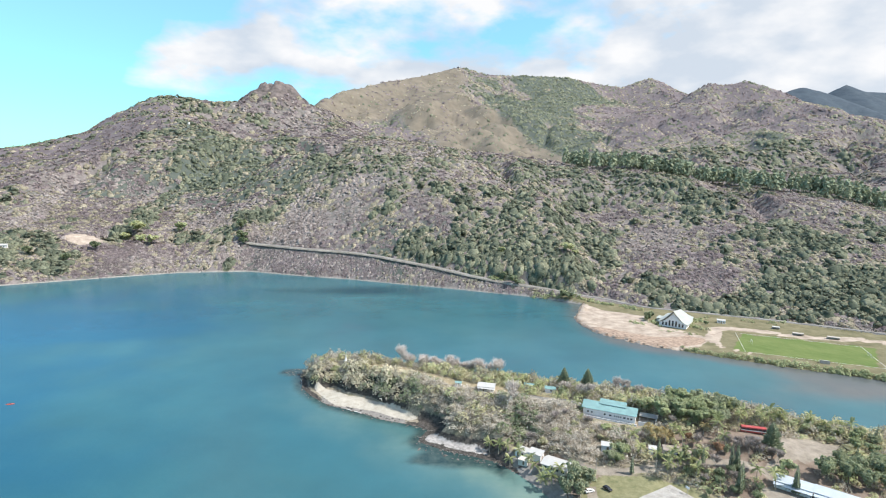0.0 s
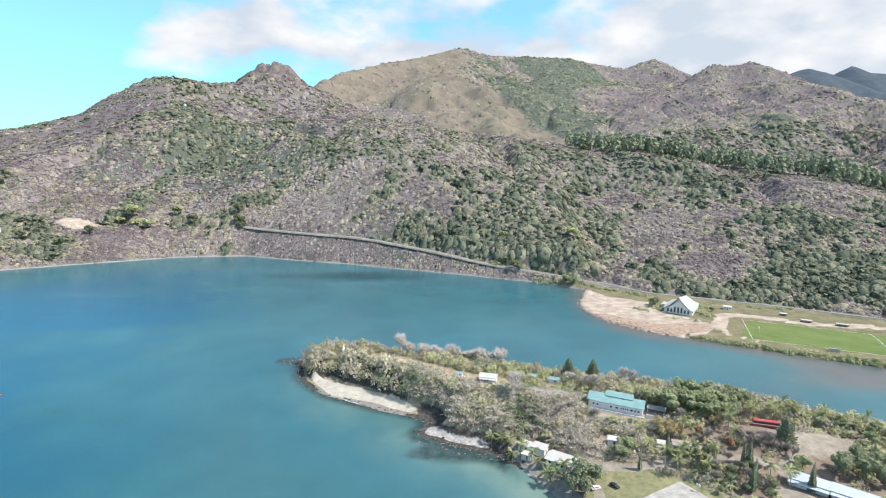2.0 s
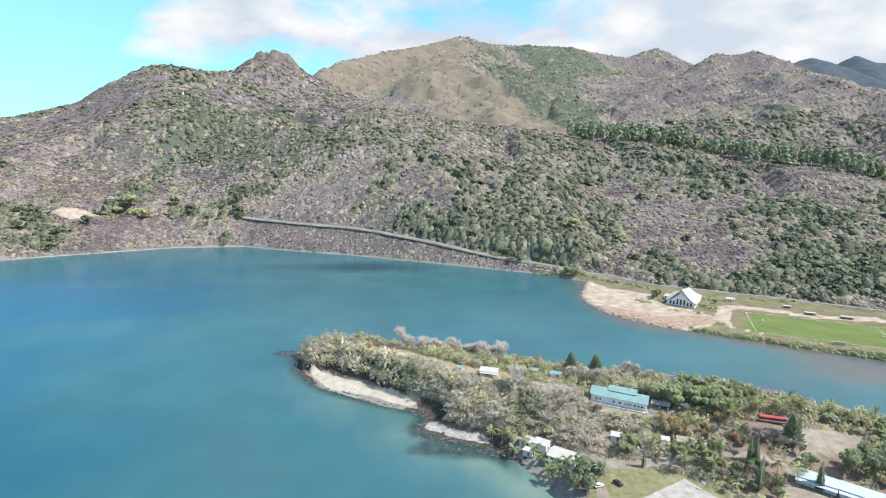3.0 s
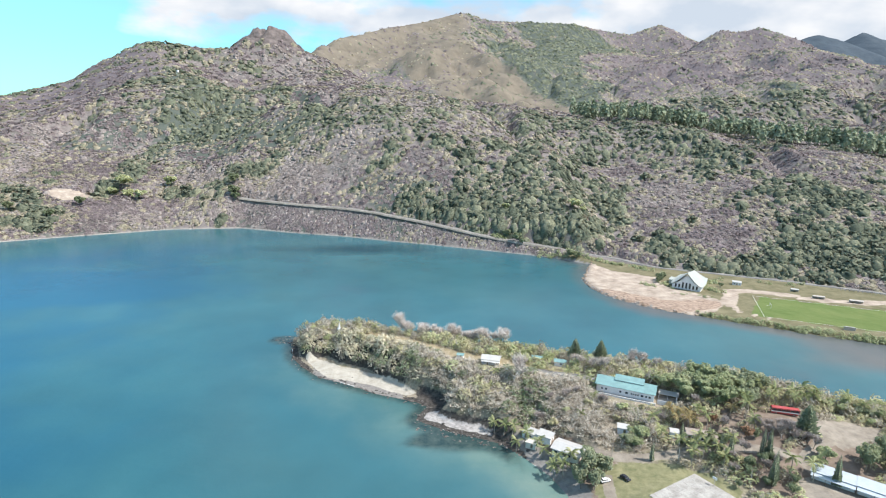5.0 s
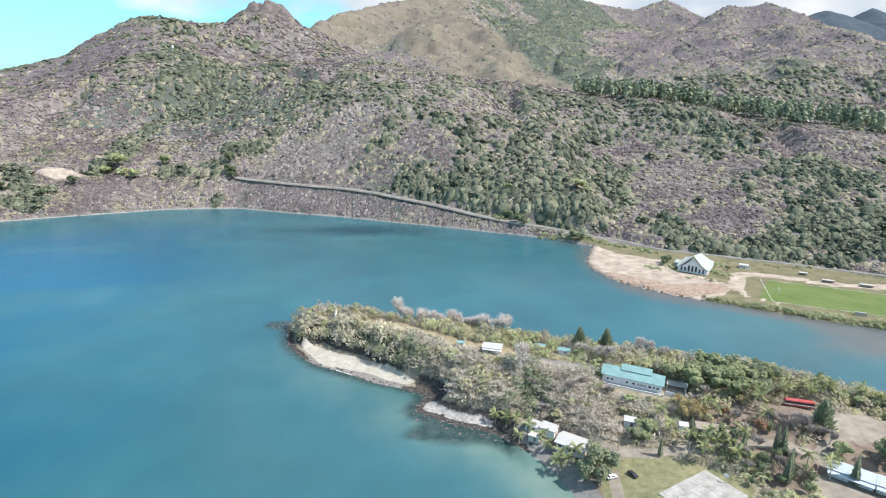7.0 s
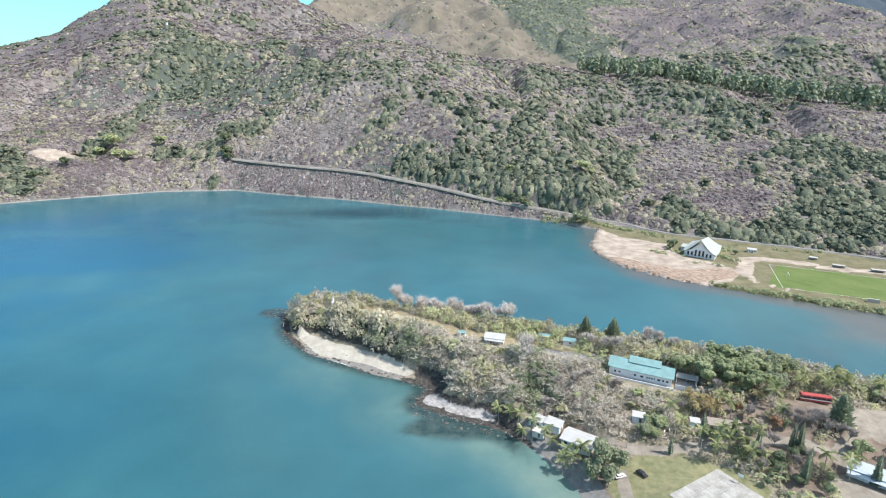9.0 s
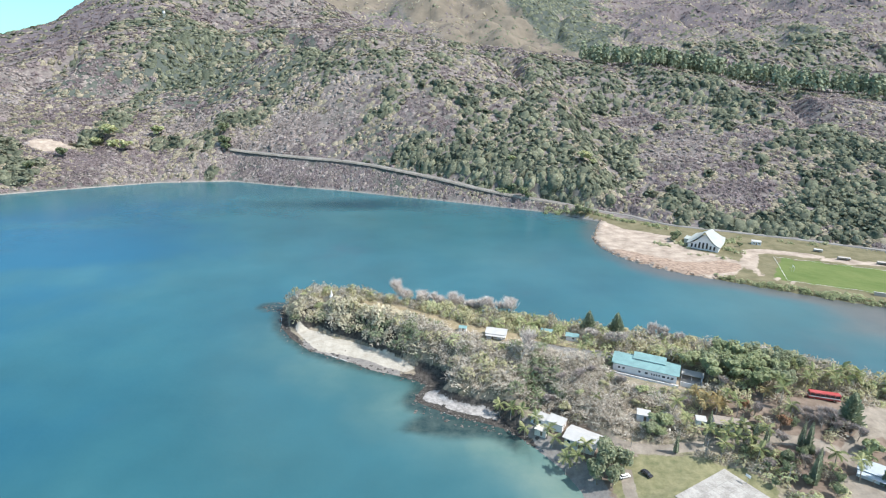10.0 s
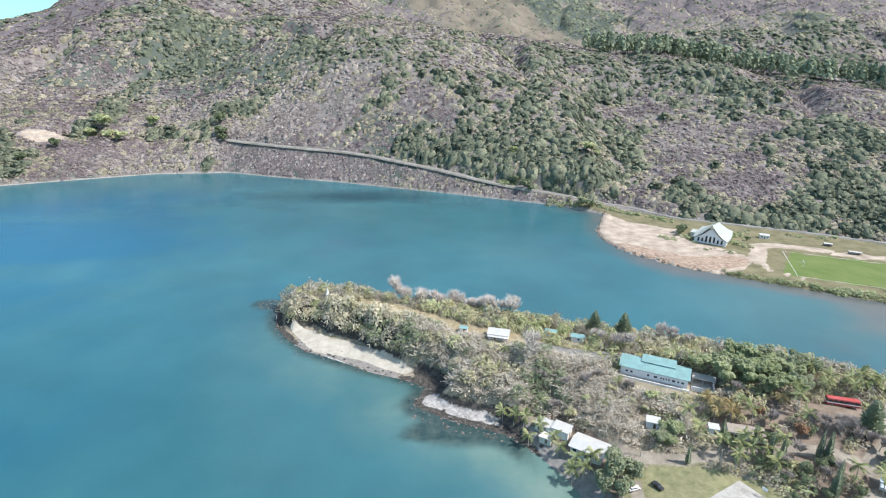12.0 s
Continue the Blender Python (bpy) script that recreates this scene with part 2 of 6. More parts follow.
# crest lines: x, y, height
CREST_LEFT = [(-1500, 780, 40), (-1120, 1010, 80), (-830, 1090, 132), (-800, 1165, 150), (-760, 1240, 176), (-705, 1315, 200), (-690, 1370, 226), (-655, 1420, 270),
              (-607, 1453, 305), (-494, 1480, 296), (-423, 1500, 304), (-283, 1560, 306), (-237, 1550, 283)]
ROCK_PEAK = [(-400, 1555, 352), (-369, 1560, 360), (-335, 1562, 345)]
SPUR_TOWER = [(-540, 1350, 255), (-478, 1250, 211), (-397, 1019, 119), (-302, 795, 36)]
SPUR_WEST = [(-790, 1170, 160), (-690, 1050, 118), (-610, 930, 70), (-560, 820, 30)]
CREST_FRONT = [(-237, 1550, 283), (-226, 1480, 259), (-121, 1350, 219), (11, 1200, 197), (137, 1150, 182), (224, 1120, 172), (286, 1050, 157),
               (370, 1000, 154), (458, 985, 141), (544, 926, 130), (605, 880, 124), (653, 830, 106), (691, 780, 89), (900, 640, 60)]
CREST_MAIN = [(-520, 2250, 330), (-401, 2400, 408), (-335, 2600, 475), (-151, 2900, 577), (3, 3100, 633), (236, 3300, 731), (300, 3320, 727), (411, 3350, 704), (652, 3400, 715),
              (914, 3500, 731), (1159, 3600, 715), (1323, 3650, 711), (1526, 3700, 784), (1580, 3700, 768), (1641, 3700, 735), (1710, 3700, 655)]
SPUR_TAN = [(3, 3100, 633), (97, 2700, 492), (222, 2300, 334), (329, 1900, 227), (339, 1750, 199)]
CREST_RIGHT = [(1385, 2830, 430), (1502, 2889, 632), (1590, 2889, 628), (1695, 2889, 652), (1853, 2846, 600), (1975, 2720, 508), (2052, 2550, 411), (2113, 2465, 362), (2400, 2200, 250)]
CREST_BLUE = [(2147, 3276, 646), (2317, 3354, 705), (2400, 3354, 690), (2484, 3354, 629)]
CREST_FAR = [(2618, 3588, 632), (2830, 3666, 785), (2961, 3666, 745), (3111, 3666, 745)]
ROAD = [(-420, 790, 24), (-339, 800, 27), (-225, 785, 34.8), (-192, 777, 32.8), (-155, 764, 32), (-119, 753, 31.2), (-84, 743, 30.6), (-50, 730, 29), (-16, 713, 26.2),
        (16, 699, 23), (47, 683, 19.5), (77, 667, 15.8), (105, 653, 13), (133, 641, 11), (160, 629, 9), (192, 613, 5.8), (221, 600, 4), (250, 570, 3.2), (305, 547, 3),
        (350, 528, 3), (416, 492, 3), (456, 469, 3), (600, 404, 3)]


def main_height(X, Y):
    """Height of the mainland over the sea."""
    n1 = fbm(X, Y, 260, 5)
    n2 = fbm(X + 900, Y - 300, 70, 4)
    hills = ridge(X, Y, CREST_LEFT, 0.85, 55)
    hills = smax(hills, ridge(X, Y, SPUR_TOWER, 0.42, 60), 25)
    hills = smax(hills, ridge(X, Y, SPUR_WEST, 0.42, 50), 20)
    hills = smax(hills, np.maximum(ridge(X, Y, CREST_FRONT[2:], 0.20, 40), ridge(X, Y, CREST_FRONT[:3], 0.42, 40)), 20)
    far = smax(bluff(X, Y, CREST_MAIN, 0.6, 150, 0.36), ridge(X, Y, SPUR_TAN, 0.42, 50), 14)
    far = smax(far, bluff(X, Y, CREST_RIGHT, 0.75, 140, 0.26), 14)
    far = np.maximum(far, np.maximum(ridge(X, Y, CREST_BLUE, 0.5, 40), ridge(X, Y, CREST_FAR, 0.6, 12)))
    gully = np.abs(fbm(X, Y, 420, 4, 0.55))
    far = far - 150 * np.clip((far - 60) / 200, 0, 1) * np.clip(0.32 - gully, 0, 1) * np.clip(np.minimum(np.minimum(along(X, Y, CREST_MAIN)[0], along(X, Y, CREST_RIGHT)[0]), np.minimum(along(X, Y, CREST_BLUE)[0], along(X, Y, CREST_FAR)[0])) / 400, 0, 1)
    h = smax(hills, far, 10)
    h = np.maximum(h, ridge(X, Y, ROCK_PEAK, 0.85, 10) + 22 * np.abs(n2) - 4)
    foot = inside(X, Y, HILL_FOOT)
    shore = inside(X, Y, MAIN_SHORE)
    steep = 0.36 + 0.40 * np.exp(-((X + 30) / 170.0) ** 2)
    coast = band(X, -300, -240) * (1 - band(X, 190, 225))      # where the road runs above a steep bank
    cap = 2.2 + coast * np.maximum(0.95 - steep, 0) * np.clip(foot, 0, 33) + (steep * np.maximum(foot, 0) + 0.5 * np.maximum(foot - 260, 0)) * (1 + 0.3 * n1)
    h = h + np.clip((h - 15) / 60, 0, 1) * (9 * n1 + 6 * n2 - 26 * np.clip(0.22 - np.abs(fbm(X + 700, Y * 0.6, 190, 3)), 0, 1) / 0.22 + 8) * np.clip(np.minimum(along(X, Y, CREST_LEFT)[0], along(X, Y, CREST_FRONT)[0]) / 160, 0.06, 1) * band(3000 - Y, 0, 600)
    h = smin(h, cap, 22)
    h = np.where(foot > 0, np.maximum(h, 2.2), 2.2)
    d, z = along(X, Y, ROAD)
    k = np.clip((d - 4.0) / 9, 0, 1)
    h = np.where(foot > -8, z + (h - z) * k * k * (3 - 2 * k), h)
    bank = 0.5 + 0.95 * shore + 1.5 * n2 * np.clip(shore / 8, 0, 1) * np.clip(d / 8, 0, 1)
    h = np.where((coast > 0.5) & (bank < z) & (d < 70) & (d > 3.0), np.minimum(bank, z), h)
    h = np.minimum(h, (0.55 + 0.6 * coast) * shore)
    return np.maximum(h, -4)


def grid_object(name, X, Y, Z, mat, fields=None):
    r, c = X.shape
    v = np.stack([X, Y, Z], -1).reshape(-1, 3)
    i = np.arange(r * c).reshape(r, c)
    q = np.stack([i[:-1, :-1], i[:-1, 1:], i[1:, 1:], i[1:, :-1]], -1).reshape(-1, 4)
    me = bpy.data.meshes.new(name)
    me.vertices.add(len(v))
    me.vertices.foreach_set("co", v.ravel())
    me.loops.add(q.size)
    me.loops.foreach_set("vertex_index", q.ravel())
    me.polygons.add(len(q))
    me.polygons.foreach_set("loop_start", np.arange(0, q.size, 4))
    me.polygons.foreach_set("use_smooth", np.ones(len(q), bool))
    me.update()
    me.materials.append(mat)
    for key, f in (fields or {}).items():
        at = me.attributes.new(key, "FLOAT", "POINT")
        at.data.foreach_set("value", np.ascontiguousarray(f, dtype=np.float32).ravel())
    return new(name, me)


PITCH = [(302, 475), (265.2, 425.7), (356, 386), (396, 435.5)]
SAND_SPIT = [(189, 589), (163, 527), (162, 502), (170, 475), (184, 458), (202, 441), (223, 429), (240, 433), (262, 458), (256, 474), (240, 492), (232, 503), (236, 533), (200, 556)]
SAND_TRACK = [(262, 452), (276, 474), (285, 490), (300, 492), (330, 482), (345, 470), (372, 462), (400, 462), (440, 440)]
SAND_TRACK_2 = [(240, 445), (262, 452), (260, 432), (275, 418)]


def flat_line(X, Y, line):
    return along(X, Y, [(x, y, 0) for x, y in line])[0]


def main_fields(X, Y, Z):
    """Where forest, dry grass, painted cloud shade and haze, sand and so on lie on the mainland."""
    n = fbm(X - 400, Y + 700, 150, 5)
    n2 = fbm(X + 50, Y + 90, 60, 4)
    f = {}
    valley = 1 - band(along(X, Y, [(420, 2050, 0), (520, 2500, 0), (560, 3000, 0), (900, 3250, 0)])[0], 190, 330)
    low = (1 - band(np.hypot((X - 110) / 210, (Y - 745) / 75), 0.7, 1.15))
    left = 1 - band(np.hypot((X + 330) / 120, (Y - 1180) / 260), 0.7, 1.2)
    # real woodland; its ground colour also carries the cloud shadow on the far valley
    f["forest"] = np.clip(np.maximum(np.maximum(valley * 0.9, low * 0.55), left * 0.4) + 1.3 * n + 0.5 * n2, 0, 1)
    tan = 1 - band(along(X, Y, SPUR_TAN)[0], 130, 260)
    tan = np.maximum(tan, 1 - band(along(X, Y, [(-401, 2400, 0), (-151, 2900, 0), (60, 3150, 0)])[0], 150, 300))
    tan = np.maximum(tan, 0.75 - band(along(X, Y, CREST_FRONT[3:7])[0], 40, 130))
    f["tan_grass"] = np.clip(tan + 0.35 * n, 0, 1) * band(Y, 1000, 1150)
    # cloud shadow on the left crest and far massif, painted as darker purple-brown scrub
    f["cloud_shaded_scrub"] = np.clip((1 - band(along(X, Y, CREST_LEFT[:6])[0], 90, 240)) + 0.4 * n, 0, 1)
    f["cloud_shaded_scrub"] = np.maximum(f["cloud_shaded_scrub"], np.clip(band(Y, 1800, 2100) * (0.62 + 0.5 * n) - f["tan_grass"] - valley, 0, 1))
    # haze over the two farthest crests, put into the ground colour
    f["far_haze_tint"] = 1 - band(np.minimum(along(X, Y, CREST_BLUE)[0], along(X, Y, CREST_FAR)[0]), 350, 500)
    flat = band(-inside(X, Y, HILL_FOOT), -4, 4)
    f["grass"] = flat
    f["pitch"] = band(inside(X, Y, PITCH), -3, 3)
    f["sand"] = np.maximum(np.maximum(band(inside(X, Y, SAND_SPIT), -4, 4), 1 - band(flat_line(X, Y, SAND_TRACK), 3, 9)), 1 - band(flat_line(X, Y, SAND_TRACK_2), 0.8, 3))
    f["sand"] = np.maximum(f["sand"], 1 - band(np.hypot((X + 437) / 26, (Y - 768) / 16), 0.7, 1.2))
    f["earth"] = np.clip(1.15 - band(flat_line(X, Y, [(172, 482), (190, 464), (215, 446), (246, 452)]), 4, 15) + 0.6 * n2, 0, 1) * band(inside(X, Y, SAND_SPIT), -2, 2)
    f["tarmac"] = (1 - band(along(X, Y, ROAD)[0], 1.8, 4.2)) * band(X, -245, -235)
    f["rock"] = np.clip(1.1 - band(along(X, Y, ROCK_PEAK)[0], 30, 75) + 0.5 * n2, 0, 1)
    f["shingle"] = (1 - band(inside(X, Y, MAIN_SHORE), 0.4, 2.4)) * (X < 200)
    return f


def build_mainland():
    y = np.concatenate([np.geomspace(290, 480, 30)[:-1], np.geomspace(480, 900, 210)[:-1], np.geomspace(900, 4750, 180)])
    u = np.linspace(-1.02, 1.16, 310)
    Y, U = np.meshgrid(y, u, indexing="ij")
    X = U * (Y + 60)
    Z = main_height(X, Y)
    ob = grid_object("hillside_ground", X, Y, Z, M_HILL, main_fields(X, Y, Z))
    return tagged(ob, "dry scrubby hillsides rising from the bay", "ground", kind="structure")


mainland = build_mainland()


def smooth_line(nodes, step):
    """The nodes joined by a smooth curve, as an array of places about step apart."""
    p = np.array([nodes[0], *nodes, nodes[-1]], float)
    out = []
    for i in range(1, len(p) - 2):
        n = max(2, int(np.linalg.norm(p[i + 1] - p[i]) / step))
        t = (np.arange(n) / n)[:, None]
        out.append(0.5 * (2 * p[i] + (p[i + 1] - p[i - 1]) * t + (2 * p[i - 1] - 5 * p[i] + 4 * p[i + 1] - p[i + 2]) * t ** 2
                          + (3 * p[i] - p[i - 1] - 3 * p[i + 1] + p[i + 2]) * t ** 3))
    return np.concatenate(out)


def build_road():
    """The coast road: a paved strip with a pale raised verge on the sea side."""
    run = smooth_line(ROAD[2:], 4.0)
    tan = np.gradient(run[:, :2], axis=0)
    tan /= np.linalg.norm(tan, axis=1, keepdims=True)
    nrm = np.stack([tan[:, 1], -tan[:, 0]], -1)          # towards the sea
    for nm, prof, mat, label in (("coast_road", ((-3.1, -0.8), (-3.1, 0.3), (3.1, 0.25), (3.1, -0.8)), M_ASPHALT, "worn grey asphalt road above the bay"),
                                 ("road_verge", ((3.12, -1.6), (3.12, 0.45), (3.4, 0.45), (4.2, 0.0), (4.8, -1.8)), M_VERGE, "pale earth and stone verge along the coast road")):
        X = np.stack([run[:, 0] + nrm[:, 0] * o for o, _ in prof], 1)
        Y = np.stack([run[:, 1] + nrm[:, 1] * o for o, _ in prof], 1)
        Z = np.stack([run[:, 2] + h for _, h in prof], 1)
        if nm == "road_verge":
            m = run[:, 0] < 190
            X, Y, Z = X[m], Y[m], Z[m]
        tagged(grid_object(nm, X, Y, Z, mat), label, "road" if nm == "coast_road" else "verge", kind="structure")


M_ASPHALT = material("worn_asphalt", [(0.3, (0.16, 0.155, 0.15)), (0.5, (0.215, 0.21, 0.20)), (0.7, (0.27, 0.262, 0.25))], scale=0.08, fine=(1.2, 0.15), rough=0.9)
M_VERGE = material("pale_verge", [(0.3, (0.20, 0.178, 0.15)), (0.5, (0.28, 0.255, 0.22)), (0.7, (0.38, 0.35, 0.31))], scale=0.12, fine=(0.8, 0.25), rough=0.95)
build_road()


def build_outcrop():
    """The craggy rock summit on the left-hand crest."""
    X, Y = np.meshgrid(np.arange(-455, -285, 2.2), np.arange(1490, 1625, 2.2))
    d = along(X, Y, ROCK_PEAK)[0]
    crag = np.abs(fbm(X, Y * 0.7, 46, 5, 0.62))
    steps = np.abs(fbm(X + 70, Y + 20, 16, 3, 0.6))
    Z = main_height(X, Y) + (20 * crag + 8 * steps - 4) * (1 - band(d, 12, 48)) - 6 * band(d, 34, 50)
    f = {"rock": np.ones(X.shape)}
    return tagged(grid_object("rock_outcrop", X, Y, Z, M_HILL, f), "craggy dark rock summit on the crest", "rock", kind="structure")


rock_outcrop = build_outcrop()

PEN_SHORE = [(-72, 366), (-66, 374), (-54, 376), (-30, 368), (13, 350), (62, 334), (140, 306), (180, 288), (222, 266), (270, 240), (420, 160), (420, 90), (75, 90),
             (66, 190), (64.5, 214), (60.5, 226), (53, 238), (44, 249.5), (33, 255), (20, 260.5), (9, 268), (6, 272), (9, 279), (12, 283), (6, 288), (-5, 293), (-15, 297),
             (-29, 307), (-47, 316), (-59, 329), (-67, 342), (-70, 355)]
PEN_SPINE = [(-58, 358, 12), (-39, 346, 17), (-15, 335, 16.5), (30, 308, 16.5), (46, 298, 17), (81, 284, 17), (107, 277, 17), (135, 262, 18), (166, 245, 19), (200, 236, 17), (300, 190, 16)]


COURT = (107.5, 202.2, 7.8)            # middle of the concrete court, and its height
COURT_E1, COURT_E2 = (-0.875, -0.485), (0.485, -0.875)


BEACH = [(-58, 341), (-46, 335), (-35, 326.5), (-18, 318.5), (-5, 308), (8, 296.5), (2.2, 294.7), (-8.6, 299.1), (-19, 306.3), (-30.5, 311), (-42.2, 314.8), (-48.9, 322.7), (-59, 339)]


def beach_width(X):
    """How far the beach reaches from the water to the foot of the cliff."""
    return (17.0 - 8.5 * band(X, -22, 8)) * (1 - 0.72 * band(-X, 46, 57))


def pen_height(X, Y):
    shore = inside(X, Y, PEN_SHORE)
    d, z = along(X, Y, PEN_SPINE)
    n = fbm(X, Y, 30, 4)
    xs, ys = [p[0] for p in PEN_SPINE], [p[1] for p in PEN_SPINE]
    north = np.clip((Y - np.interp(X, xs, ys)) / 6, 0, 1)
    right = np.clip((X - 50) / 25, 0, 1)
    top = z - (0.30 - 0.07 * right) * np.maximum(d - 9, 0) * (1 - north)
    top = np.maximum(top, 5.0 + 2.4 * np.clip((X - 80) / 25, 0, 1) + 5 * np.clip((X - 125) / 30, 0, 1))
    left = 1 - np.clip((X - 40) / 15, 0, 1)
    left = np.maximum(left * (1 - north), 0)
    wide = beach_width(X)
    beach = np.clip(shore, 0, wide) * 0.12
    south = shore - wide * left
    south = np.maximum(south, 0)
    bank = beach + south * (0.28 + 1.35 * left + 0.9 * north) + 1.0 * np.maximum(south - 20, 0)
    h = smin(top + 0.5 * n, bank, 3)
    # levelled ground under the long building and its yard, and under the court
    for bx, by, ang, hl, hw, bz in ((106.6, 269.6, -27, 13.5, 6.2, 15.6), (123.2, 260.8, -27, 4.6, 5.0, 14.9), (166.5, 200, -42, 15, 5.5, 12.4)):
        c, s = math.cos(radians(ang)), math.sin(radians(ang))
        u, v = (X - bx) * c + (Y - by) * s, (Y - by) * c - (X - bx) * s
        k = np.clip(np.maximum(np.abs(u) - hl, np.abs(v) - hw) / 5, 0, 1)
        h = bz + (h - bz) * k
    u, v = (X - COURT[0]) * COURT_E1[0] + (Y - COURT[1]) * COURT_E1[1], (X - COURT[0]) * COURT_E2[0] + (Y - COURT[1]) * COURT_E2[1]
    k = np.clip((np.maximum(np.abs(u) - 14, np.abs(v) - 9)) / 5, 0, 1)
    h = COURT[2] - 0.25 + (h - COURT[2] + 0.25) * k
    h = np.where(shore > 0, np.maximum(h, 0.02), 0.3 * shore)
    return np.maximum(h, -3)


TRACK = [(-20, 338.5), (-3, 331.5), (9, 324), (20, 317.5), (29, 311.5), (40, 304)]
LANE = [(40, 304), (51, 300), (62, 292), (75, 286), (88, 283.5), (98, 281)]
LANE_LOW = [(76, 234), (88, 228), (98, 226), (112, 226), (136, 225.5), (149.5, 222), (158, 216), (162, 218.5), (172, 224), (178, 226)]
LANE_SCHOOL = [(158, 216), (159, 208), (154, 199), (160, 194), (168, 188)]
LAWN = [(80, 221), (88, 225), (106, 222), (121, 215), (128, 205), (120, 195), (74, 195), (74, 212)]
YARD = [(174, 228), (175, 239), (186, 240), (195, 238), (204, 233), (198, 226), (188, 223), (178, 221)]
DIRT = [(112, 236), (120, 248), (140, 252), (168, 248), (176, 240), (174, 226), (205, 214), (205, 195), (150, 190), (132, 204), (128, 222)]


def pen_fields(X, Y, Z):
    shore = inside(X, Y, PEN_SHORE)
    n = fbm(X, Y, 14, 4)
    south = band(np.interp(X, [p[0] for p in PEN_SPINE], [p[1] for p in PEN_SPINE]) - Y, 0, 6)
    cove = south * band(X, -64, -58) * (1 - band(X, 3, 10))
    f = {}
    f["dirt"] = np.maximum(band(inside(X, Y, DIRT), -4, 4), 0.7 * band(X, 50, 60) * (1 - band(Z, 6, 9)))
    f["dry_grass"] = np.maximum(1 - band(flat_line(X, Y, TRACK), 2.5, 6), 0.8 * (1 - band(flat_line(X, Y, LANE[:4]), 4, 10)))
    f["lawn"] = band(inside(X, Y, LAWN), -2, 2)
    f["gravel"] = np.maximum(np.maximum(band(inside(X, Y, YARD), -2, 2), 1 - band(np.minimum(flat_line(X, Y, LANE_LOW), flat_line(X, Y, LANE_SCHOOL)), 1.2, 3.4)),
                             np.maximum(1 - band(np.hypot((X - 158) / 14, (Y - 200) / 7), 0.8, 1.2), 1 - band(flat_line(X, Y, [(81, 218), (79, 208), (78, 200)]), 1.2, 3)))
    f["tarmac"] = 1 - band(flat_line(X, Y, LANE[2:]), 2.4, 4.2)
    bay = south * band(X, -56, -48) * (1 - band(X, -4, 3))
    f["grey_sand"] = np.maximum(south * band(X, 40, 48) * (1 - band(shore, 6, 10)), bay * (1 - band(shore + n, 10, 13)))
    f["rock"] = np.maximum((1 - band(shore + 2 * n, 2.0, 5.0)) * (1 - band(X, 50, 56)) * (1 - bay), south * (1 - band(shore, 9, 12)) * band(X, 4, 9) * (1 - band(X, 46, 54)))
    f["rock"] = np.maximum(f["rock"], south * (1 - band(X, -8, 8)) * band(shore - beach_width(X), -0.5, 1) * (1 - band(shore - beach_width(X) + 3 * n, 5, 9)))
    f["pale_rock"] = south * band(shore + 2 * n, 2.4, 4.5) * (1 - band(shore + 2 * n, 7.5, 10)) * band(X, 7, 11) * (1 - band(X, 36, 46)) * (1 - band(Y, 276, 280))
    f["sand"] = cove * band(inside(X, Y, BEACH) + 1.2 * n, -1.0, 1.0)
    return f


def build_peninsula():
    X, Y = np.meshgrid(np.arange(-100, 300, 1.15), np.arange(160, 392, 1.15))
    Z = pen_height(X, Y)
    ob = grid_object("peninsula_ground", X, Y, Z, M_PEN, pen_fields(X, Y, Z))
    return tagged(ob, "low rocky peninsula with dry scrub and sandy clearings", "ground", kind="structure")


peninsula = build_peninsula()


def sea_material():
    """Water: a body colour that turns paler over shoals, browner near the river mouth and dark where the hills'
    reflection is painted, under a rippled gloss.
    """
    m = ground_material("sea_water", [(0.30, (0.022, 0.097, 0.130)), (0.5, (0.032, 0.118, 0.144)), (0.7, (0.046, 0.136, 0.154))],
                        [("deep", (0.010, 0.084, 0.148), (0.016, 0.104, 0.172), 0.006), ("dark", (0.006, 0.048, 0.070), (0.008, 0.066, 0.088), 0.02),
                         ("silt", (0.070, 0.086, 0.094), (0.108, 0.114, 0.114), 0.012), ("shoal", (0.08, 0.165, 0.155), (0.17, 0.235, 0.20), 0.02),
                         ("reef", (0.012, 0.040, 0.045), (0.055, 0.085, 0.080), 0.25)],
                        0.006, (0.02, 0.10), 0.07, 0.3)
    p = m.node_tree.nodes["Principled BSDF"]
    p.inputs["Roughness"].default_value, p.inputs["Specular IOR Level"].default_value = 0.22, 0.5
    p.inputs["IOR"].default_value = 1.33
    for nd in m.node_tree.nodes:
        if nd.type == "MAP_RANGE" and nd.interpolation_type == "SMOOTHSTEP":
            nd.inputs["From Min"].default_value, nd.inputs["From Max"].default_value = 0.55, 1.35
    return m


M_SEA = sea_material()


